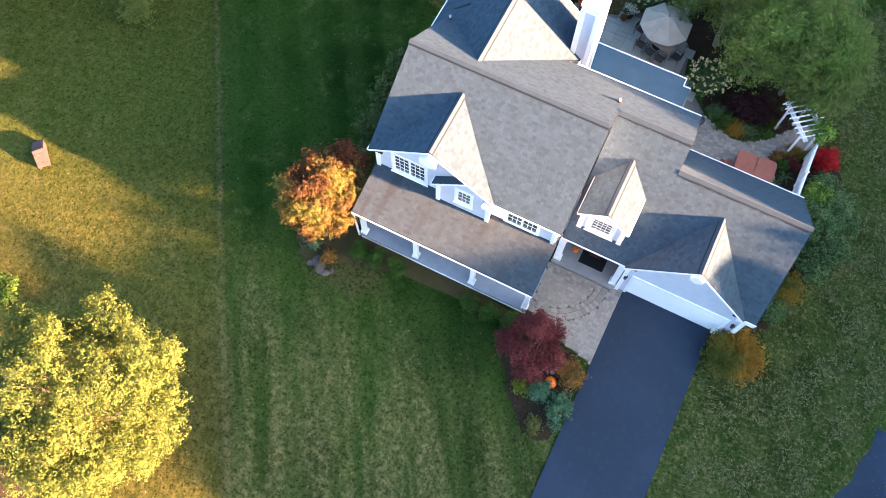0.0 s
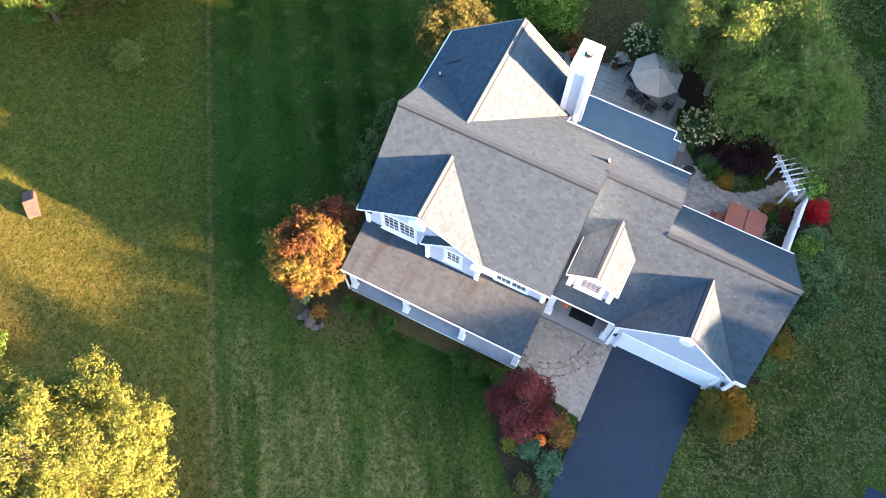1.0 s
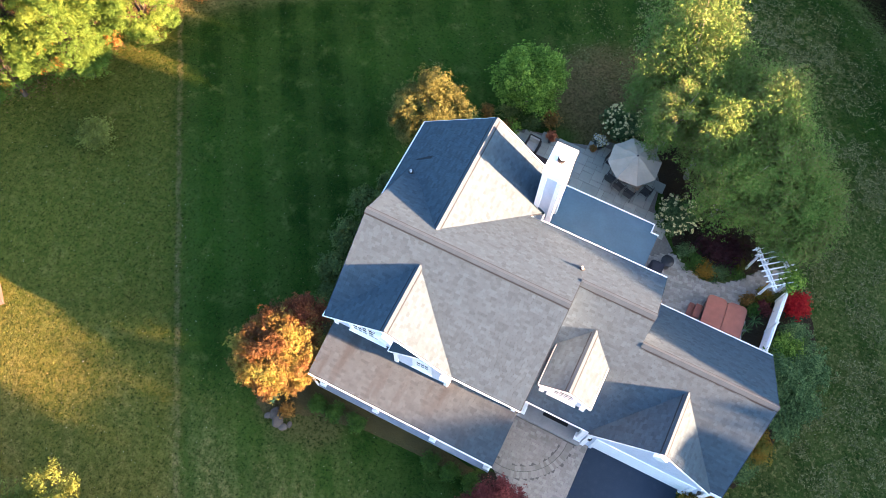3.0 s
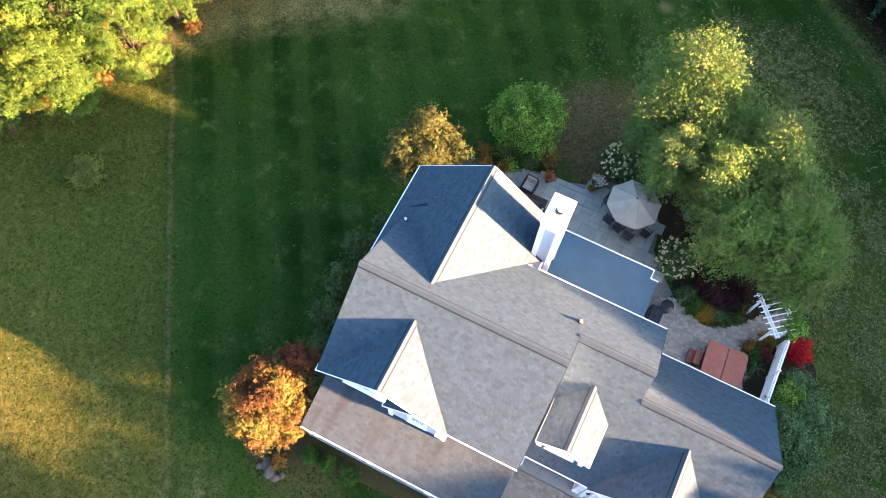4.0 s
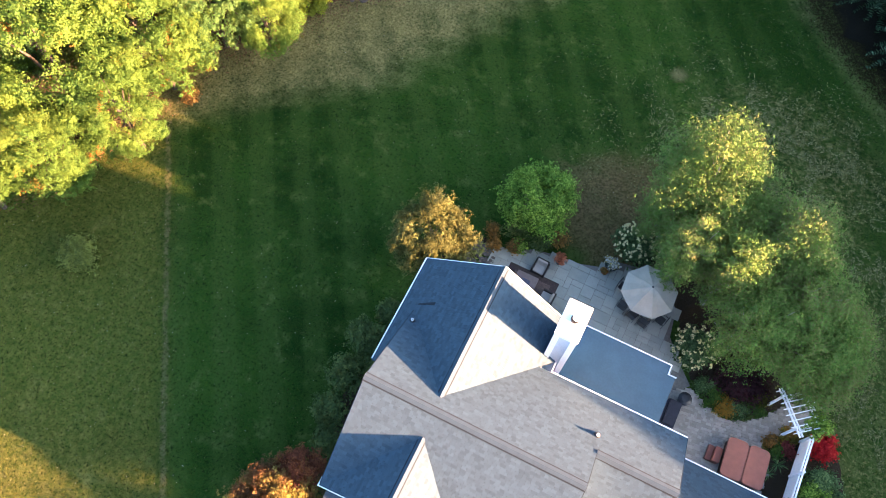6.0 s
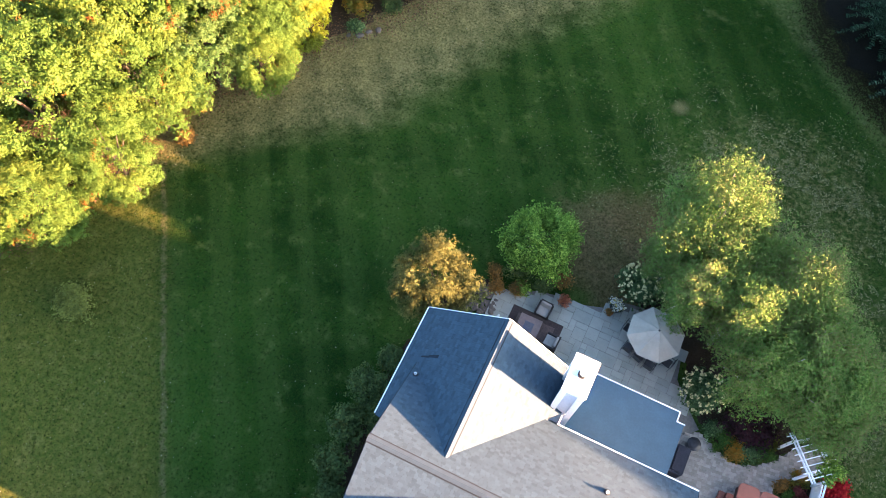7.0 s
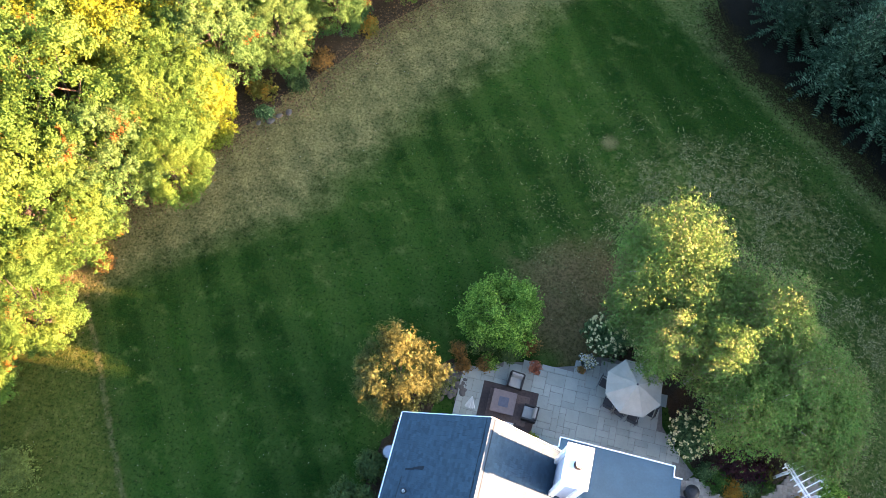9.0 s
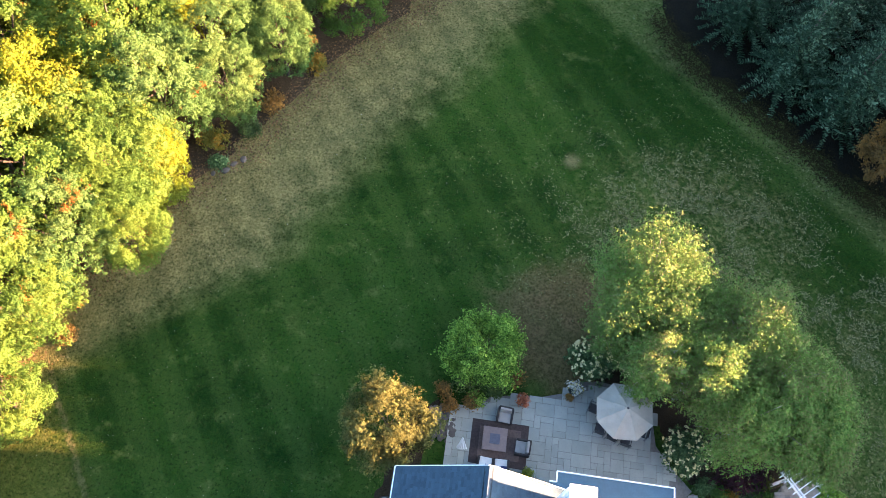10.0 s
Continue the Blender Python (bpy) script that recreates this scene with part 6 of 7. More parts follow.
# umbrella, table and chairs
M_CANVAS = plain("beige_canvas", (0.37, 0.33, 0.265), 0.85, 2.5, 0.1)
UX, UY = -1.2, 29.2
umb = thing("patio_umbrella", (UX, UY, 0.0), "beige eight-sided patio umbrella with a double top", "umbrella")


def canopy(r, z_rim, z_top, r_in, turn, sag):
    """An eight-sided canvas, sagging between its ribs, open at the vent, with some thickness."""
    bm = bmesh.new()
    rows = 6
    grid = []
    for k in range(rows + 1):
        t = k / rows
        rad = r_in + (r - r_in) * t
        z = z_top + (z_rim - z_top) * (t ** 1.15)
        ring = []
        for i in range(32):
            a = turn + i * math.pi / 16
            f = (i % 4) / 4
            flat = math.cos(math.pi / 8) / math.cos((f - 0.5) * math.pi / 4)
            s = math.sin(f * math.pi)
            ring.append(bm.verts.new((UX + rad * flat * math.cos(a), UY + rad * flat * math.sin(a), z - sag * s * t)))
        grid.append(ring)
    for a, b in zip(grid, grid[1:]):
        for i in range(32):
            bm.faces.new((a[i], a[(i + 1) % 32], b[(i + 1) % 32], b[i]))
    got = bmesh.ops.extrude_face_region(bm, geom=bm.faces[:])
    for e in got["geom"]:
        if isinstance(e, bmesh.types.BMVert):
            e.co.z += 0.012
    bmesh.ops.recalc_face_normals(bm, faces=bm.faces[:])
    return bm


UT = radians(25)
can = part("canopy", canopy(1.52, 2.12, 2.66, 0.22, UT, 0.07), M_CANVAS, umb)
part("vent", canopy(0.66, 2.60, 2.82, 0.02, UT, 0.03), M_CANVAS, can)
part("pole", tube(bmesh.new(), (UX, UY, 0), (UX, UY, 2.84), 0.024, 0.024, 10), M_DARK, umb)
part("finial", lathe([(0.05, 0), (0.06, 0.03), (0.02, 0.09)], (UX, UY, 2.82), 10), M_DARK, umb)
part("base", lathe([(0.3, 0.0), (0.3, 0.05), (0.06, 0.1), (0.04, 0.3)], (UX, UY, 0.03)), M_DARK, umb)
for i in range(8):
    a = UT + i * math.pi / 4
    c = math.cos(math.pi / 8)
    part("rib", bar(bmesh.new(), (UX + 0.1 * math.cos(a), UY + 0.1 * math.sin(a), 2.59), (UX + 1.42 * math.cos(a), UY + 1.42 * math.sin(a), 2.09), 0.02, 0.02), M_DARK, umb)
TX, TY, TTURN = -1.16, 29.12, radians(-17.3)
TABLE = Matrix.Translation((TX, TY, 0.0)) @ Matrix.Rotation(TTURN, 4, "Z")
M_TEAK = plain("weathered_teak", (0.30, 0.22, 0.16), 0.7, 5.0, 0.2)
table = thing("patio_table", (TX, TY, 0.0), "long brown wooden patio table below the umbrella", "table")
for k in range(6):
    b = bmesh.new()
    box(b, -0.98, 0.98, -0.475 + k * 0.16, -0.325 + k * 0.16, 0.71, 0.745, bevel=0.006)
    bmesh.ops.transform(b, matrix=TABLE, verts=b.verts[:])
    part("table_slat", b, M_TEAK, table)
b = bmesh.new()
for x0, x1, y0, y1 in ((-0.9, 0.9, -0.42, -0.38), (-0.9, 0.9, 0.38, 0.42), (-0.9, -0.86, -0.38, 0.38), (0.86, 0.9, -0.38, 0.38)):
    box(b, x0, x1, y0, y1, 0.62, 0.71)
bmesh.ops.transform(b, matrix=TABLE, verts=b.verts[:])
part("apron", b, M_TEAK, table)
for sx in (-1, 1):
    for sy in (-1, 1):
        b = bmesh.new()
        box(b, sx * 0.84 - 0.035, sx * 0.84 + 0.035, sy * 0.36 - 0.035, sy * 0.36 + 0.035, 0.03, 0.71, bevel=0.006)
        bmesh.ops.transform(b, matrix=TABLE, verts=b.verts[:])
        part("leg", b, M_TEAK, table)


def patio_chair():
    """An open metal chair at the origin, facing +y."""
    c = thing("patio_chair", (0, 0, 0), "black metal patio chair drawn up to the wooden table", "chair", "chairs round the patio table")
    sling = plain("dark_sling", (0.06, 0.058, 0.058), 0.8)
    part("seat", one_box(-0.24, 0.24, -0.22, 0.24, 0.40, 0.43, bevel=0.01), sling, c)
    part("backrest", one_box(-0.23, 0.23, -0.30, -0.27, 0.46, 0.92, bevel=0.01), sling, c)
    for s in (-1, 1):
        b = bmesh.new()
        for p, q in (((s * 0.27, -0.27, 0.02), (s * 0.27, -0.29, 0.95)), ((s * 0.27, 0.25, 0.02), (s * 0.27, 0.22, 0.64)), ((s * 0.27, 0.24, 0.64), (s * 0.27, -0.28, 0.66))):
            tube(b, p, q, 0.018, 0.018, 7)
        part("armrest", b, M_DARK, c)
    part("back_rail", tube(bmesh.new(), (-0.27, -0.29, 0.94), (0.27, -0.29, 0.94), 0.018, 0.018, 7), M_DARK, c)
    return c


chair = patio_chair()
for n, (along, across, turn) in enumerate(((-0.70, -0.80, 4), (0.0, -0.84, -3), (0.70, -0.82, 6), (1.32, -0.05, 93), (-1.36, 0.05, -88))):
    m = TABLE @ Matrix.Translation((along, across, 0.035)) @ Matrix.Rotation(radians(turn), 4, "Z")
    if n:
        copy_thing(chair, m)
    else:
        first = m
chair.matrix_basis = first

# rug, fire table and lounge chairs
rug = thing("outdoor_rug", (-7.15, 27.15, 0.03), "dark brown bordered outdoor rug on the patio", "rug")
part("field", one_box(-8.62, -5.66, 26.0, 28.28, 0.03, 0.045), plain("brown_weave", (0.055, 0.038, 0.033), 0.95, 12.0, 0.25), rug)
part("inner_band", one_box(-8.2, -6.05, 26.35, 27.95, 0.045, 0.049), plain("tan_weave", (0.11, 0.075, 0.062), 0.95, 12.0, 0.25), rug)
fire = thing("fire_table", (-7.4, 27.28, 0.05), "low square brown fire table with a slate centre", "table")
part("body", one_box(-7.85, -6.95, 26.83, 27.72, 0.05, 0.42, bevel=0.02), plain("brown_wicker", (0.08, 0.055, 0.045), 0.8, 20.0, 0.3), fire)
part("tabletop", one_box(-8.02, -6.78, 26.68, 27.88, 0.42, 0.47, bevel=0.012), plain("brown_tile_top", (0.17, 0.125, 0.11), 0.5, 6.0, 0.12), fire)
part("burner_cover", one_box(-7.66, -7.14, 27.02, 27.54, 0.47, 0.49, bevel=0.006), plain("slate_centre", (0.085, 0.085, 0.11), 0.6, 8.0, 0.15), fire)
M_WICKER = plain("dark_wicker", (0.035, 0.028, 0.025), 0.8, 18.0, 0.4)
M_CUSHION = plain("grey_cushion", (0.30, 0.27, 0.235), 0.9, 5.0, 0.1)
M_CREAM = plain("cream_cushion", (0.50, 0.485, 0.45), 0.9, 5.0, 0.08)
M_NAVY = plain("navy_cushion", (0.03, 0.045, 0.12), 0.9, 6.0, 0.2)


def lounge(label, cushion, throw=None):
    """A low wicker armchair at the origin, facing -y."""
    c = thing("lounge_chair", (0, 0, 0), label, "armchair", "lounge chairs round the fire table")
    part("seat_frame", one_box(-0.36, 0.36, -0.36, 0.36, 0.05, 0.30, bevel=0.02), M_WICKER, c)
    part("backrest", one_box(-0.36, 0.36, 0.30, 0.40, 0.30, 0.78, bevel=0.02), M_WICKER, c)
    for s in (-1, 1):
        part("armrest", one_box(s * 0.37 - 0.045, s * 0.37 + 0.045, -0.36, 0.40, 0.05, 0.55, bevel=0.02), M_WICKER, c)
    part("seat_cushion", one_box(-0.31, 0.31, -0.36, 0.24, 0.30, 0.43, bevel=0.04), cushion, c)
    part("back_cushion", one_box(-0.30, 0.30, 0.16, 0.30, 0.42, 0.80, bevel=0.05, turn=Matrix.Rotation(radians(-10), 4, "X")), cushion, c)
    if throw:
        part("throw_pillow", one_box(-0.30, 0.02, 0.02, 0.16, 0.43, 0.75, bevel=0.05, turn=Matrix.Rotation(radians(-25), 4, "X")), throw, c)
    return c


lounge("dark wicker armchair with grey cushions by the fire table", M_CUSHION).matrix_basis = Matrix.Translation((-7.0, 28.55, 0.02)) @ Matrix.Rotation(radians(-4), 4, "Z")
lounge("dark wicker armchair with grey cushions on the rug", M_CUSHION).matrix_basis = Matrix.Translation((-5.95, 27.05, 0.02)) @ Matrix.Rotation(radians(-93), 4, "Z")
lounge("wicker armchair with cream seat and navy pillow", M_CREAM, M_NAVY).matrix_basis = Matrix.Translation((-7.75, 25.95, 0.02)) @ Matrix.Rotation(radians(176), 4, "Z")
lounge("wicker armchair with cream seat and navy pillow", M_CREAM, M_NAVY).matrix_basis = Matrix.Translation((-6.95, 25.95, 0.02)) @ Matrix.Rotation(radians(182), 4, "Z")


def planter(x, y, r, h, pot_c, label, flowers, seed, fh=0.45, fr=None):
    ob = thing("planter", (x, y, 0.03), label, "planter")
    part("pot", lathe([(r * 0.7, 0.0), (r, h), (r * 1.08, h), (r * 1.08, h + 0.04), (r * 0.9, h + 0.04), (r * 0.85, h - 0.03)], (x, y, 0.03)), pot_c, ob)
    rng = np.random.default_rng(seed)
    c, rad = clumps((x, y, h + fh * 0.45), (fr or r * 1.15, fr or r * 1.15, fh * 0.55), 12, rng, (0.35, 0.5), 0.3)
    part("bloom", leaf_mesh("bloom", c, rad, 900, 0.045, rng), flowers, ob)
    return ob


L_MIX = leafy("mixed_blooms", [(0.0, (0.02, 0.04, 0.02)), (0.40, (0.06, 0.09, 0.05)), (0.45, (0.90, 0.85, 0.74)), (0.85, (0.98, 0.93, 0.82)), (0.9, (0.9, 0.7, 0.05)), (1.0, (0.9, 0.7, 0.05))], 3.0, 0.1)
L_CORAL = leafy("coral_leaves", [(0.0, (0.16, 0.05, 0.03)), (0.6, (0.42, 0.14, 0.07)), (1.0, (0.60, 0.24, 0.12))], 2.0, 0.3)
planter(-3.49, 30.49, 0.36, 0.42, M_DARK, "dark pot of white and yellow flowers on the patio", L_MIX, 301, 0.34, 0.42)
planter(-3.69, 30.06, 0.18, 0.22, plain("orange_glaze", (0.42, 0.07, 0.02), 0.4), "small orange pot on the patio edge", L_RUST, 302, 0.12, 0.16)
planter(-6.22, 29.4, 0.16, 0.5, M_DARK, "tall dark pot with a coral-red plant", L_CORAL, 303, 0.5, 0.42)
planter(-5.6, 25.75, 0.18, 0.4, M_DARK, "dark pot of yellow flowers by the wall", L_LIME, 304, 0.35, 0.3)

fern = thing("plume_grass", (-9.1, 26.7, 0.0), "pale plume grass on a thin dark stake", "plant")
bm = bmesh.new()
for k in range(19):
    a = radians(-118 + 3.2 * k)
    tube(bm, (-9.05, 26.98, 1.25), (-9.05 + 0.55 * math.cos(a), 26.98 + 0.55 * math.sin(a), 0.85 + 0.1 * math.sin(k * 1.7)), 0.010, 0.024, 5)
part("plumes", bm, M_CREAM, fern)
part("stake", tube(bmesh.new(), (-9.15, 26.6, 0.0), (-9.05, 26.98, 1.27), 0.015, 0.012, 6), M_DARK, fern)

ac = thing("heat_pump", (-12.45, 23.3, land(-12.45, 23.3)), "round grey air conditioner beside the house wall", "air conditioner")
z0 = land(-12.45, 23.3)
part("casing", lathe([(0.40, 0.0), (0.40, 0.75), (0.36, 0.8)], (-12.45, 23.3, z0), 24), M_DARK, ac)
part("fan_guard", lathe([(0.36, 0.0), (0.30, 0.05), (0.1, 0.07)], (-12.45, 23.3, z0 + 0.78), 24), plain("grey_steel", (0.4, 0.42, 0.45), 0.4, 6.0, 0.1, 0.6), ac)

# coop on the lawn
cz = land(-30.25, 7.1)
coop = thing("lawn_shelter", (-30.25, 7.1, cz), "low brown board shelter standing on the sunny lawn", "shelter")
CM = Matrix.Translation((-30.25, 7.1, cz)) @ Matrix.Rotation(radians(49), 4, "Z")
M_BOARD = plain("brown_board", (0.085, 0.054, 0.047), 0.8, 5.0, 0.25)


for sy, name in ((1, "roof_board"), (-1, "roof_board")):
    bm = bmesh.new()
    vs = [bm.verts.new(CM @ Vector(q)) for q in ((-0.33, 0, 0.74), (0.33, 0, 0.74), (0.33, sy * 0.90, 0.30), (-0.33, sy * 0.90, 0.30))]
    bm.faces.new(vs)
    got = bmesh.ops.extrude_face_region(bm, geom=bm.faces[:])
    for e in got["geom"]:
        if isinstance(e, bmesh.types.BMVert):
            e.co.z += 0.04
    bmesh.ops.recalc_face_normals(bm, faces=bm.faces[:])
    part(name, bm, M_BOARD, coop)
    for k in range(1, 4):
        part("batten", bar(bmesh.new(), CM @ Vector((-0.33, sy * 0.22 * k, 0.785 - 0.1075 * k)), CM @ Vector((0.33, sy * 0.22 * k, 0.785 - 0.1075 * k)), 0.03, 0.012), M_BOARD, coop)
for sx in (-0.27, 0.27):
    bm = bmesh.new()
    prof = [(-0.80, -0.1), (0.80, -0.1), (0.80, 0.33), (0.0, 0.73), (-0.80, 0.33)]
    fr = [bm.verts.new(CM @ Vector((sx - 0.02, yy, zz))) for yy, zz in prof]
    bk = [bm.verts.new(CM @ Vector((sx + 0.02, yy, zz))) for yy, zz in prof]
    bm.faces.new(fr)
    bm.faces.new(bk[::-1])
    for k in range(5):
        bm.faces.new((fr[k], bk[k], bk[(k + 1) % 5], fr[(k + 1) % 5]))
    bmesh.ops.recalc_face_normals(bm, faces=bm.faces[:])
    part("side_panel", bm, M_BOARD, coop)

# pumpkins, mat
M_PUMP = plain("pumpkin_skin", (0.70, 0.15, 0.010), 0.45, 4.0, 0.15)


def pumpkin(x, y, z, r, label):
    ob = thing("pumpkin", (x, y, z), label, "pumpkin")
    bm = bmesh.new()
    bmesh.ops.create_uvsphere(bm, u_segments=40, v_segments=12, radius=r)
    for v in bm.verts:
        a = math.atan2(v.co.y, v.co.x)
        k = 1 - 0.10 * abs(math.sin(a * 5)) * math.cos(v.co.z / r)
        v.co = Vector((v.co.x * k + x, v.co.y * k + y, v.co.z * 0.78 + z + r * 0.75))
    for f in bm.faces:
        f.smooth = True
    part("body", bm, M_PUMP, ob)
    part("stem", tube(bmesh.new(), (x, y, z + r * 1.4), (x + 0.03, y, z + r * 1.85), 0.035, 0.02, 7), M_BOARD, ob)


pumpkin(1.32, 7.72, 0.06, 0.33, "large orange pumpkin in the driveway bed")
pumpkin(-0.35, 14.85, 0.2, 0.19, "orange pumpkin on the entry step")
mat = thing("door_mat", (0.65, 14.75, 0.2), "black door mat on the entry step", "mat")
part("mat", one_box(0.0, 1.38, 14.35, 15.2, 0.2, 0.22, bevel=0.006), plain("black_coir", (0.012, 0.012, 0.013), 0.95, 30.0, 0.3), mat)
part("mat_border", one_box(0.42, 1.0, 14.95, 15.12, 0.221, 0.226), plain("red_coir", (0.10, 0.03, 0.025), 0.95, 30.0, 0.3), mat)
lant = thing("lantern", (1.15, 8.25, 0.02), "small grey lantern behind the pumpkin", "lantern")
part("body", lathe([(0.12, 0.0), (0.12, 0.28), (0.15, 0.3), (0.02, 0.42)], (1.2, 8.3, 0.02), 8), plain("grey_zinc", (0.25, 0.25, 0.25), 0.5), lant)

# arbour and fence
M_VINYL = plain("white_vinyl", (0.80, 0.81, 0.82), 0.4, 4.0, 0.04)
arbour = thing("arbour", (7.95, 26.8, 0.0), "white slatted garden arbour over the path", "arbour")
D = Vector((1.62, -1.88, 0)).normalized()
W = Vector((0.78, 0.63, 0)).normalized()
A0 = Vector((6.75, 27.15, 0))
for off in (0.0, 1.12):
    for gap in (-0.07, 0.07):
        p = A0 + W * (off + gap) - D * 0.25
        part("beam", bar(bmesh.new(), p + Vector((0, 0, 2.18)), p + D * 2.55 + Vector((0, 0, 2.18)), 0.045, 0.15), M_VINYL, arbour)
for along in (0.17, 1.82):
    for off in (0.0, 1.12):
        p = A0 + W * off + D * along
        part("post", bar(bmesh.new(), p, p + Vector((0, 0, 2.14)), 0.11, 0.11, (0, 1, 0)), M_VINYL, arbour)
for k in range(8):
    p = A0 + D * (-0.1 + 0.31 * k) - W * 0.36 + Vector((0, 0, 2.30))
    part("slat", bar(bmesh.new(), p, p + W * 1.86, 0.045, 0.10), M_VINYL, arbour)
shrub("climbing_vine", 8.75, 26.35, 0.9, 0.62, L_GREEN, 1800, 0.06, "green climber grown over the arbour top", 320, 14, z=1.75)
fence = thing("fence", (9.0, 24.0, 0.0), "white vinyl fence panel with a lattice top", "fence")
for y in (22.1, 24.0, 25.95):
    post = part("post", one_box(8.93, 9.05, y - 0.06, y + 0.06, -0.1, 1.75, bevel=0.01), M_VINYL, fence)
    part("post_cap", lathe([(0.10, 0), (0.10, 0.03), (0.02, 0.09)], (8.99, y, 1.75), 4), M_VINYL, post)
for y0 in (22.16, 24.06):
    y1 = y0 + 1.8
    for z in (0.15, 1.28, 1.66):
        part("rail", one_box(8.955, 9.025, y0, y1, z - 0.045, z + 0.045), M_VINYL, fence)
    for k in range(10):
        yy = y0 + 0.03 + k * 0.177
        part("board", one_box(8.975, 9.005, yy, yy + 0.165, 0.19, 1.24), M_VINYL, fence)
    for k in range(9):
        yy = y0 + 0.1 + k * 0.2
        part("lattice_slat", one_box(8.98, 9.0, yy, yy + 0.03, 1.32, 1.62), M_VINYL, fence)

# ---- paving ----
PATIO = [(-9.75, 24.2), (-9.85, 28.3), (-9.0, 28.9), (-7.8, 29.55), (-6.4, 29.85), (-5.2, 29.9), (-4.1, 30.25), (-3.6, 30.95), (-2.2, 31.2), (-0.2, 31.0), (0.7, 29.8), (0.95, 28.2), (1.8, 27.15), (2.85, 26.15), (2.1, 25.3), (1.3, 25.0), (1.3, 24.0)]
PATHWAY = [(1.3, 21.3), (1.3, 25.2), (2.1, 25.5), (2.9, 26.05), (3.9, 25.55), (5.0, 25.25), (6.0, 25.6), (7.0, 26.45), (7.6, 27.3), (8.6, 28.1), (9.4, 27.0), (8.4, 26.0), (7.5, 25.6), (7.15, 24.9), (7.9, 24.0), (7.9, 22.0), (7.6, 21.3)]
WALKWAY = [(-1.35, 13.75), (-1.3, 10.9), (-0.5, 10.3), (1.0, 10.0), (2.98, 9.55), (2.98, 14.2), (2.3, 14.2), (2.3, 13.75)]
patio = tagged(part("patio", prism(PATIO, -0.25, 0.0), M_JOINT), "grey bluestone flag patio behind the house", "patio", "", "structure")
path = tagged(part("path", prism(PATHWAY, -0.25, 0.004), M_JOINT), "grey cobbled paver path round the hot tub", "path", "", "structure")
walkway = tagged(part("walkway", prism(WALKWAY, -0.25, 0.004), M_JOINT), "tumbled paver walk from driveway to front door", "walkway", "", "structure")


def block_mesh(name, w, d, h, bev, seed):
    """A worn paving block centred on the origin, its top at h."""
    r = random.Random(seed)
    verts = []
    for z, k in ((0.0, 0.0), (h - bev, 0.0), (h, bev)):
        for sx, sy in ((-1, -1), (1, -1), (1, 1), (-1, 1)):
            verts.append((sx * (w / 2 - k) + r.uniform(-0.004, 0.004), sy * (d / 2 - k) + r.uniform(-0.004, 0.004), z + (r.uniform(-0.003, 0.003) if z else 0)))
    faces = [(8, 9, 10, 11)]
    for lvl in (0, 4):
        faces += [(lvl + i, lvl + (i + 1) % 4, lvl + 4 + (i + 1) % 4, lvl + 4 + i) for i in range(4)]
    return mesh_from(name, verts, faces)


def lay_piece(name, me, x, y, z, turn, parent, material):
    if not me.materials:
        me.materials.append(material)
    ob = new(name, me)
    ob.parent = parent
    ob.matrix_basis = Matrix.Translation((x, y, z)) @ Matrix.Rotation(turn, 4, "Z")
    return ob


# flags: a random ashlar
rr = random.Random(5)
CELL = 0.34
flags = {}
used = set()
i0, j0 = int(-10.2 / CELL), int(24.0 / CELL)
for j in range(j0, j0 + 20):
    for i in range(i0, i0 + 34):
        if (i, j) in used:
            continue
        sizes = [(2, 2), (2, 1), (3, 2), (1, 1), (1, 2), (2, 1), (2, 2)]
        rr.shuffle(sizes)
        for w, d in sizes + [(1, 1)]:
            cells = [(i + a, j + b) for a in range(w) for b in range(d)]
            if not any(c in used for c in cells):
                break
        used.update(cells)
        cx, cy = (i + w / 2) * CELL, (j + d / 2) * CELL
        if inside(cx, cy, PATIO) and cy > 24.3:
            key = (w, d, rr.randrange(3))
            if key not in flags:
                flags[key] = block_mesh("flagstone", w * CELL - 0.016, d * CELL - 0.016, 0.05, 0.008, len(flags))
            lay_piece("flagstone", flags[key], cx, cy, -0.02 + rr.uniform(-0.004, 0.004), 0.0, patio, M_FLAG)


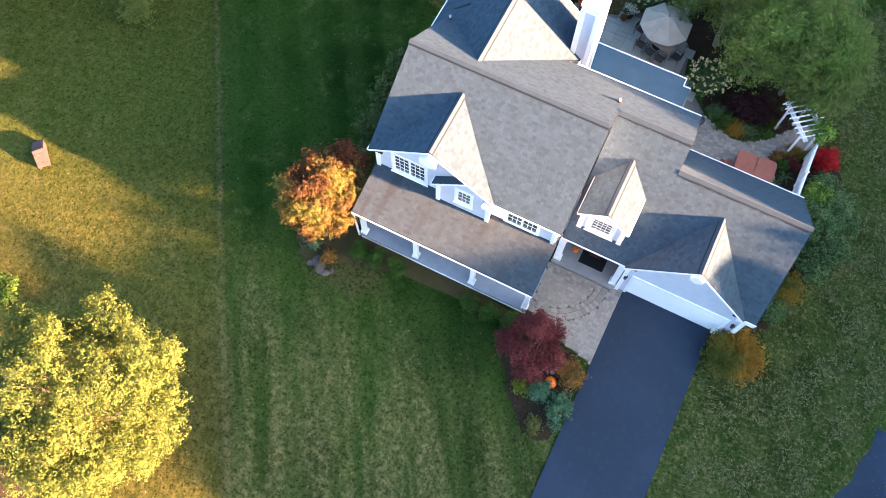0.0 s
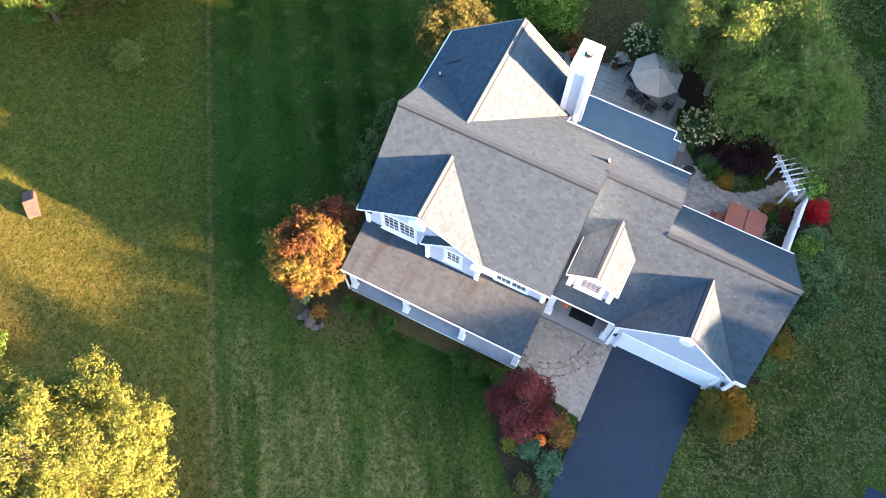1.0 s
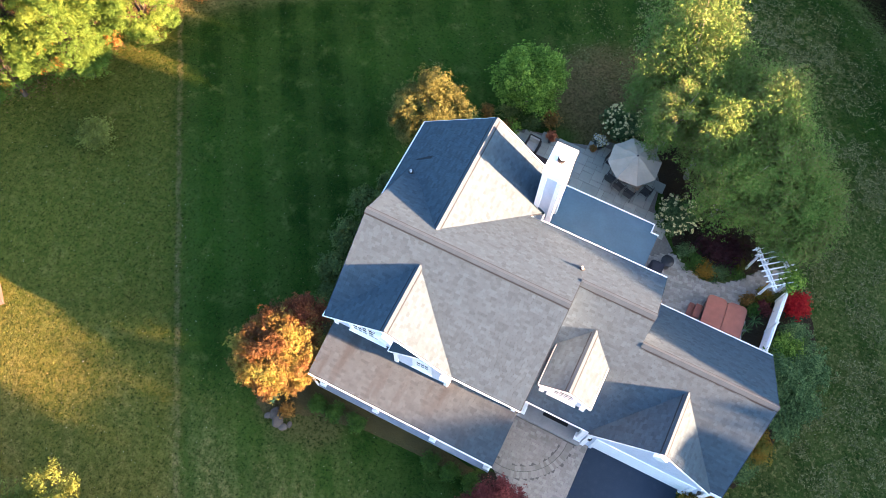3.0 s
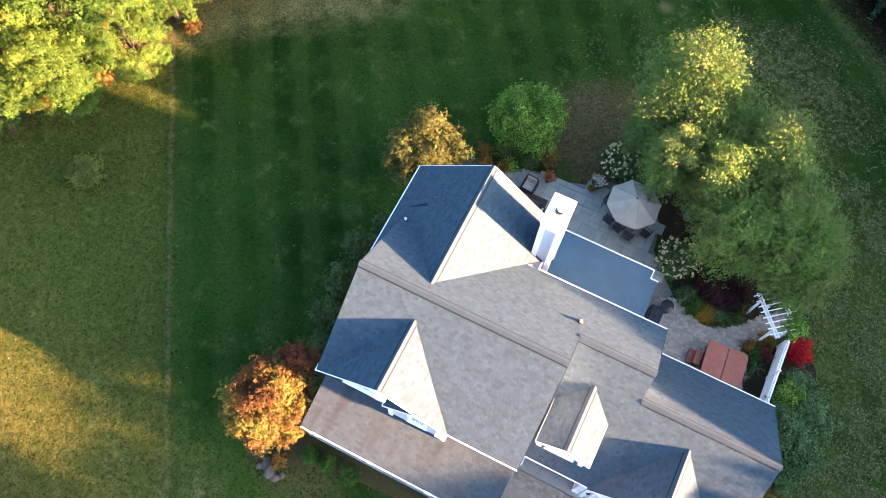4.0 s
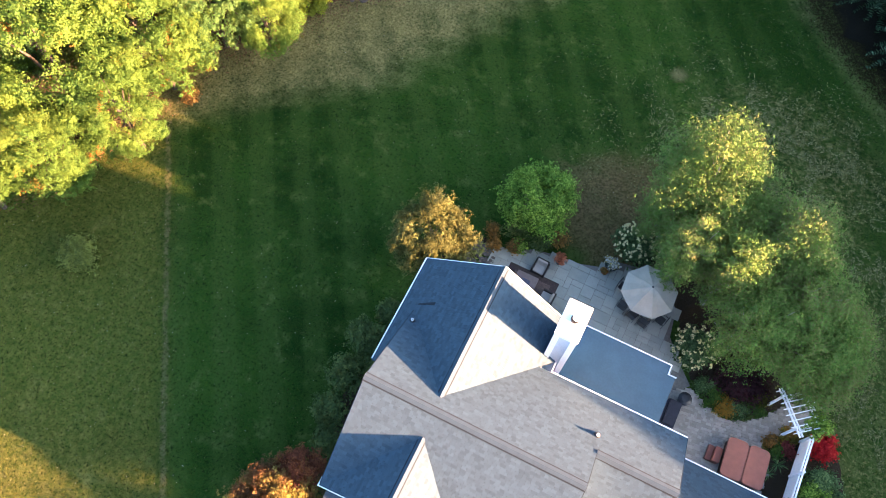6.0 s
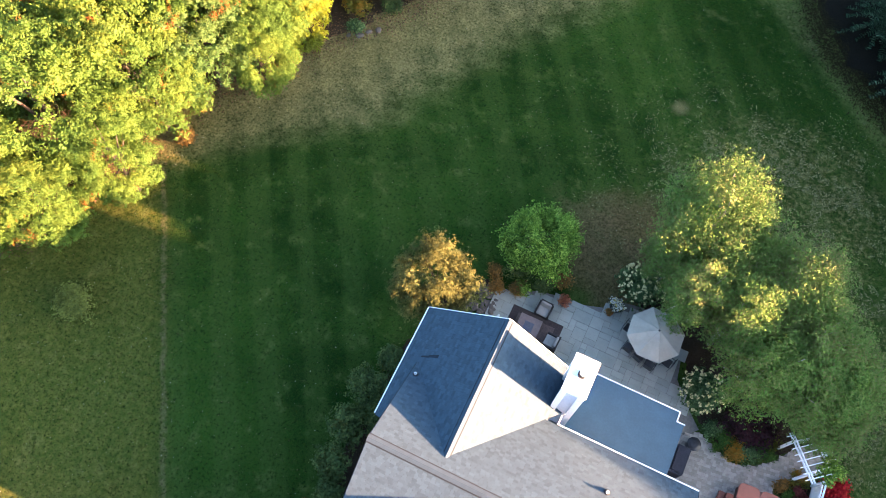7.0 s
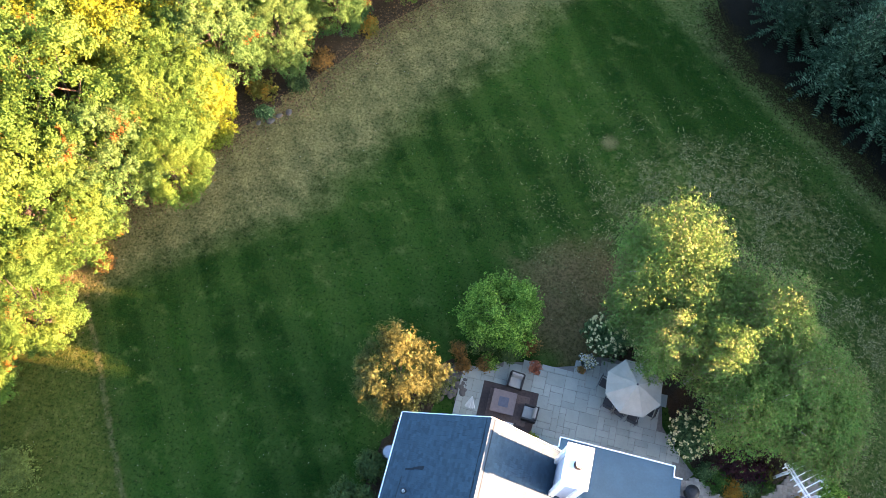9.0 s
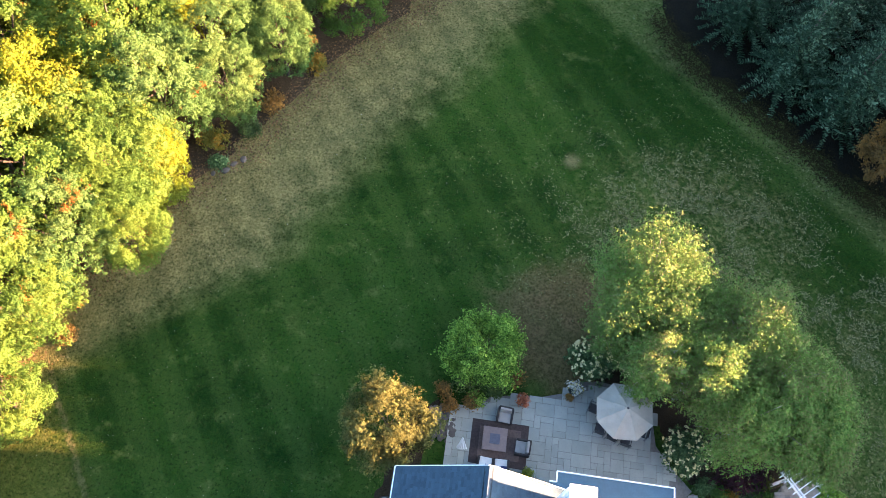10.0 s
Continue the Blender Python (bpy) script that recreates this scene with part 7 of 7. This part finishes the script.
def cobbles(outline, parent, w, d, turn, seed, name="paver", arc=None, single=300):
    """Rows of pavers inside an outline; the first ones are pieces of their own, the rest one part."""
    r = random.Random(seed)
    c, s = math.cos(turn), math.sin(turn)
    loc = [(x * c + y * s, -x * s + y * c) for x, y in outline]
    u0, u1, v0, v1 = min(p[0] for p in loc), max(p[0] for p in loc), min(p[1] for p in loc), max(p[1] for p in loc)
    kinds_ = [block_mesh(name, w * k - 0.008, d - 0.008, 0.05, 0.006, seed + n) for n, k in enumerate((0.75, 1.0, 1.3))]
    spots_ = []
    v = v0
    while v < v1:
        u = u0 - r.random() * w
        while u < u1:
            k = r.randrange(3)
            ww = w * (0.75, 1.0, 1.3)[k]
            cu, cv = u + ww / 2, v + d / 2
            x, y = cu * c - cv * s, cu * s + cv * c
            u += ww
            if inside(x, y, outline) and not (arc and arc[2][0] - 0.02 < math.hypot(x - arc[0], y - arc[1]) < arc[2][-1] + 0.02):
                spots_.append((x, y, turn, k))
        v += d
    if arc:
        for r0, r1 in zip(arc[2], arc[2][1:]):
            q = (r0 + r1) / 2
            n = int(2 * math.pi * q / 0.15)
            kinds_.append(block_mesh(name, r1 - r0 - 0.03, 2 * math.pi * q / n - 0.006, 0.054, 0.006, seed + 9))
            for m in range(n):
                a = m * 2 * math.pi / n
                x, y = arc[0] + q * math.cos(a), arc[1] + q * math.sin(a)
                if inside(x, y, outline):
                    spots_.append((x, y, a, len(kinds_) - 1))
    verts, faces = [], []
    for n, (x, y, t, k) in enumerate(spots_):
        z = -0.018 + r.uniform(-0.006, 0.006)
        if n < single:
            lay_piece(name, kinds_[k], x, y, z, t, parent, M_PAVER)
        else:
            base = len(verts)
            mm = Matrix.Translation((x, y, z)) @ Matrix.Rotation(t, 4, "Z")
            me = kinds_[k]
            verts += [mm @ p.co for p in me.vertices]
            faces += [tuple(base + i for i in f.vertices) for f in me.polygons]
    if verts:
        rest = part("paver_field", mesh_from("paver_field", verts, faces), M_PAVER, parent)
        rest["kind"] = "stuff"


cobbles(WALKWAY, walkway, 0.21, 0.16, radians(0), 400, arc=(-0.8, 13.6, (2.25, 2.52, 2.88)))
cobbles(PATHWAY, path, 0.21, 0.16, radians(8), 410)

# single shingles on the stretch of the main slope above the side windows
o, u, v, nrm = lay
basis = Matrix((u, v, nrm)).transposed().to_4x4()
tabs = []
for k in range(3):
    w = TAB_W * (0.8, 1.0, 1.2)[k]
    tabs.append(mesh_from("shingle", [(0.005, 0, 0.030), (w - 0.005, 0, 0.030), (w - 0.005, TAB_H + 0.02, 0.009), (0.005, TAB_H + 0.02, 0.009), (0.005, 0, -0.002), (w - 0.005, 0, -0.002), (w - 0.005, TAB_H + 0.02, -0.002), (0.005, TAB_H + 0.02, -0.002)], [(0, 1, 2, 3), (4, 5, 1, 0), (5, 6, 2, 1), (6, 7, 3, 2), (7, 4, 0, 3)]))
    tabs[-1].materials.append(M_SHINGLE)
inv = where(main_front).inverted()
for row in range(SINGLE_ROWS[0], SINGLE_ROWS[1]):
    x = SINGLE_SPAN[0]
    while x < SINGLE_SPAN[1] - 0.02:
        k = rr.randrange(3)
        w = TAB_W * (0.8, 1.0, 1.2)[k]
        if x + w > SINGLE_SPAN[1] + 0.1:
            k, w = 0, TAB_W * 0.8
        ob = new("shingle", tabs[k])
        ob.parent = main_front
        ob.matrix_basis = inv @ Matrix.Translation(o + u * x + v * (row * TAB_H) + nrm * 0.003) @ basis
        x += w
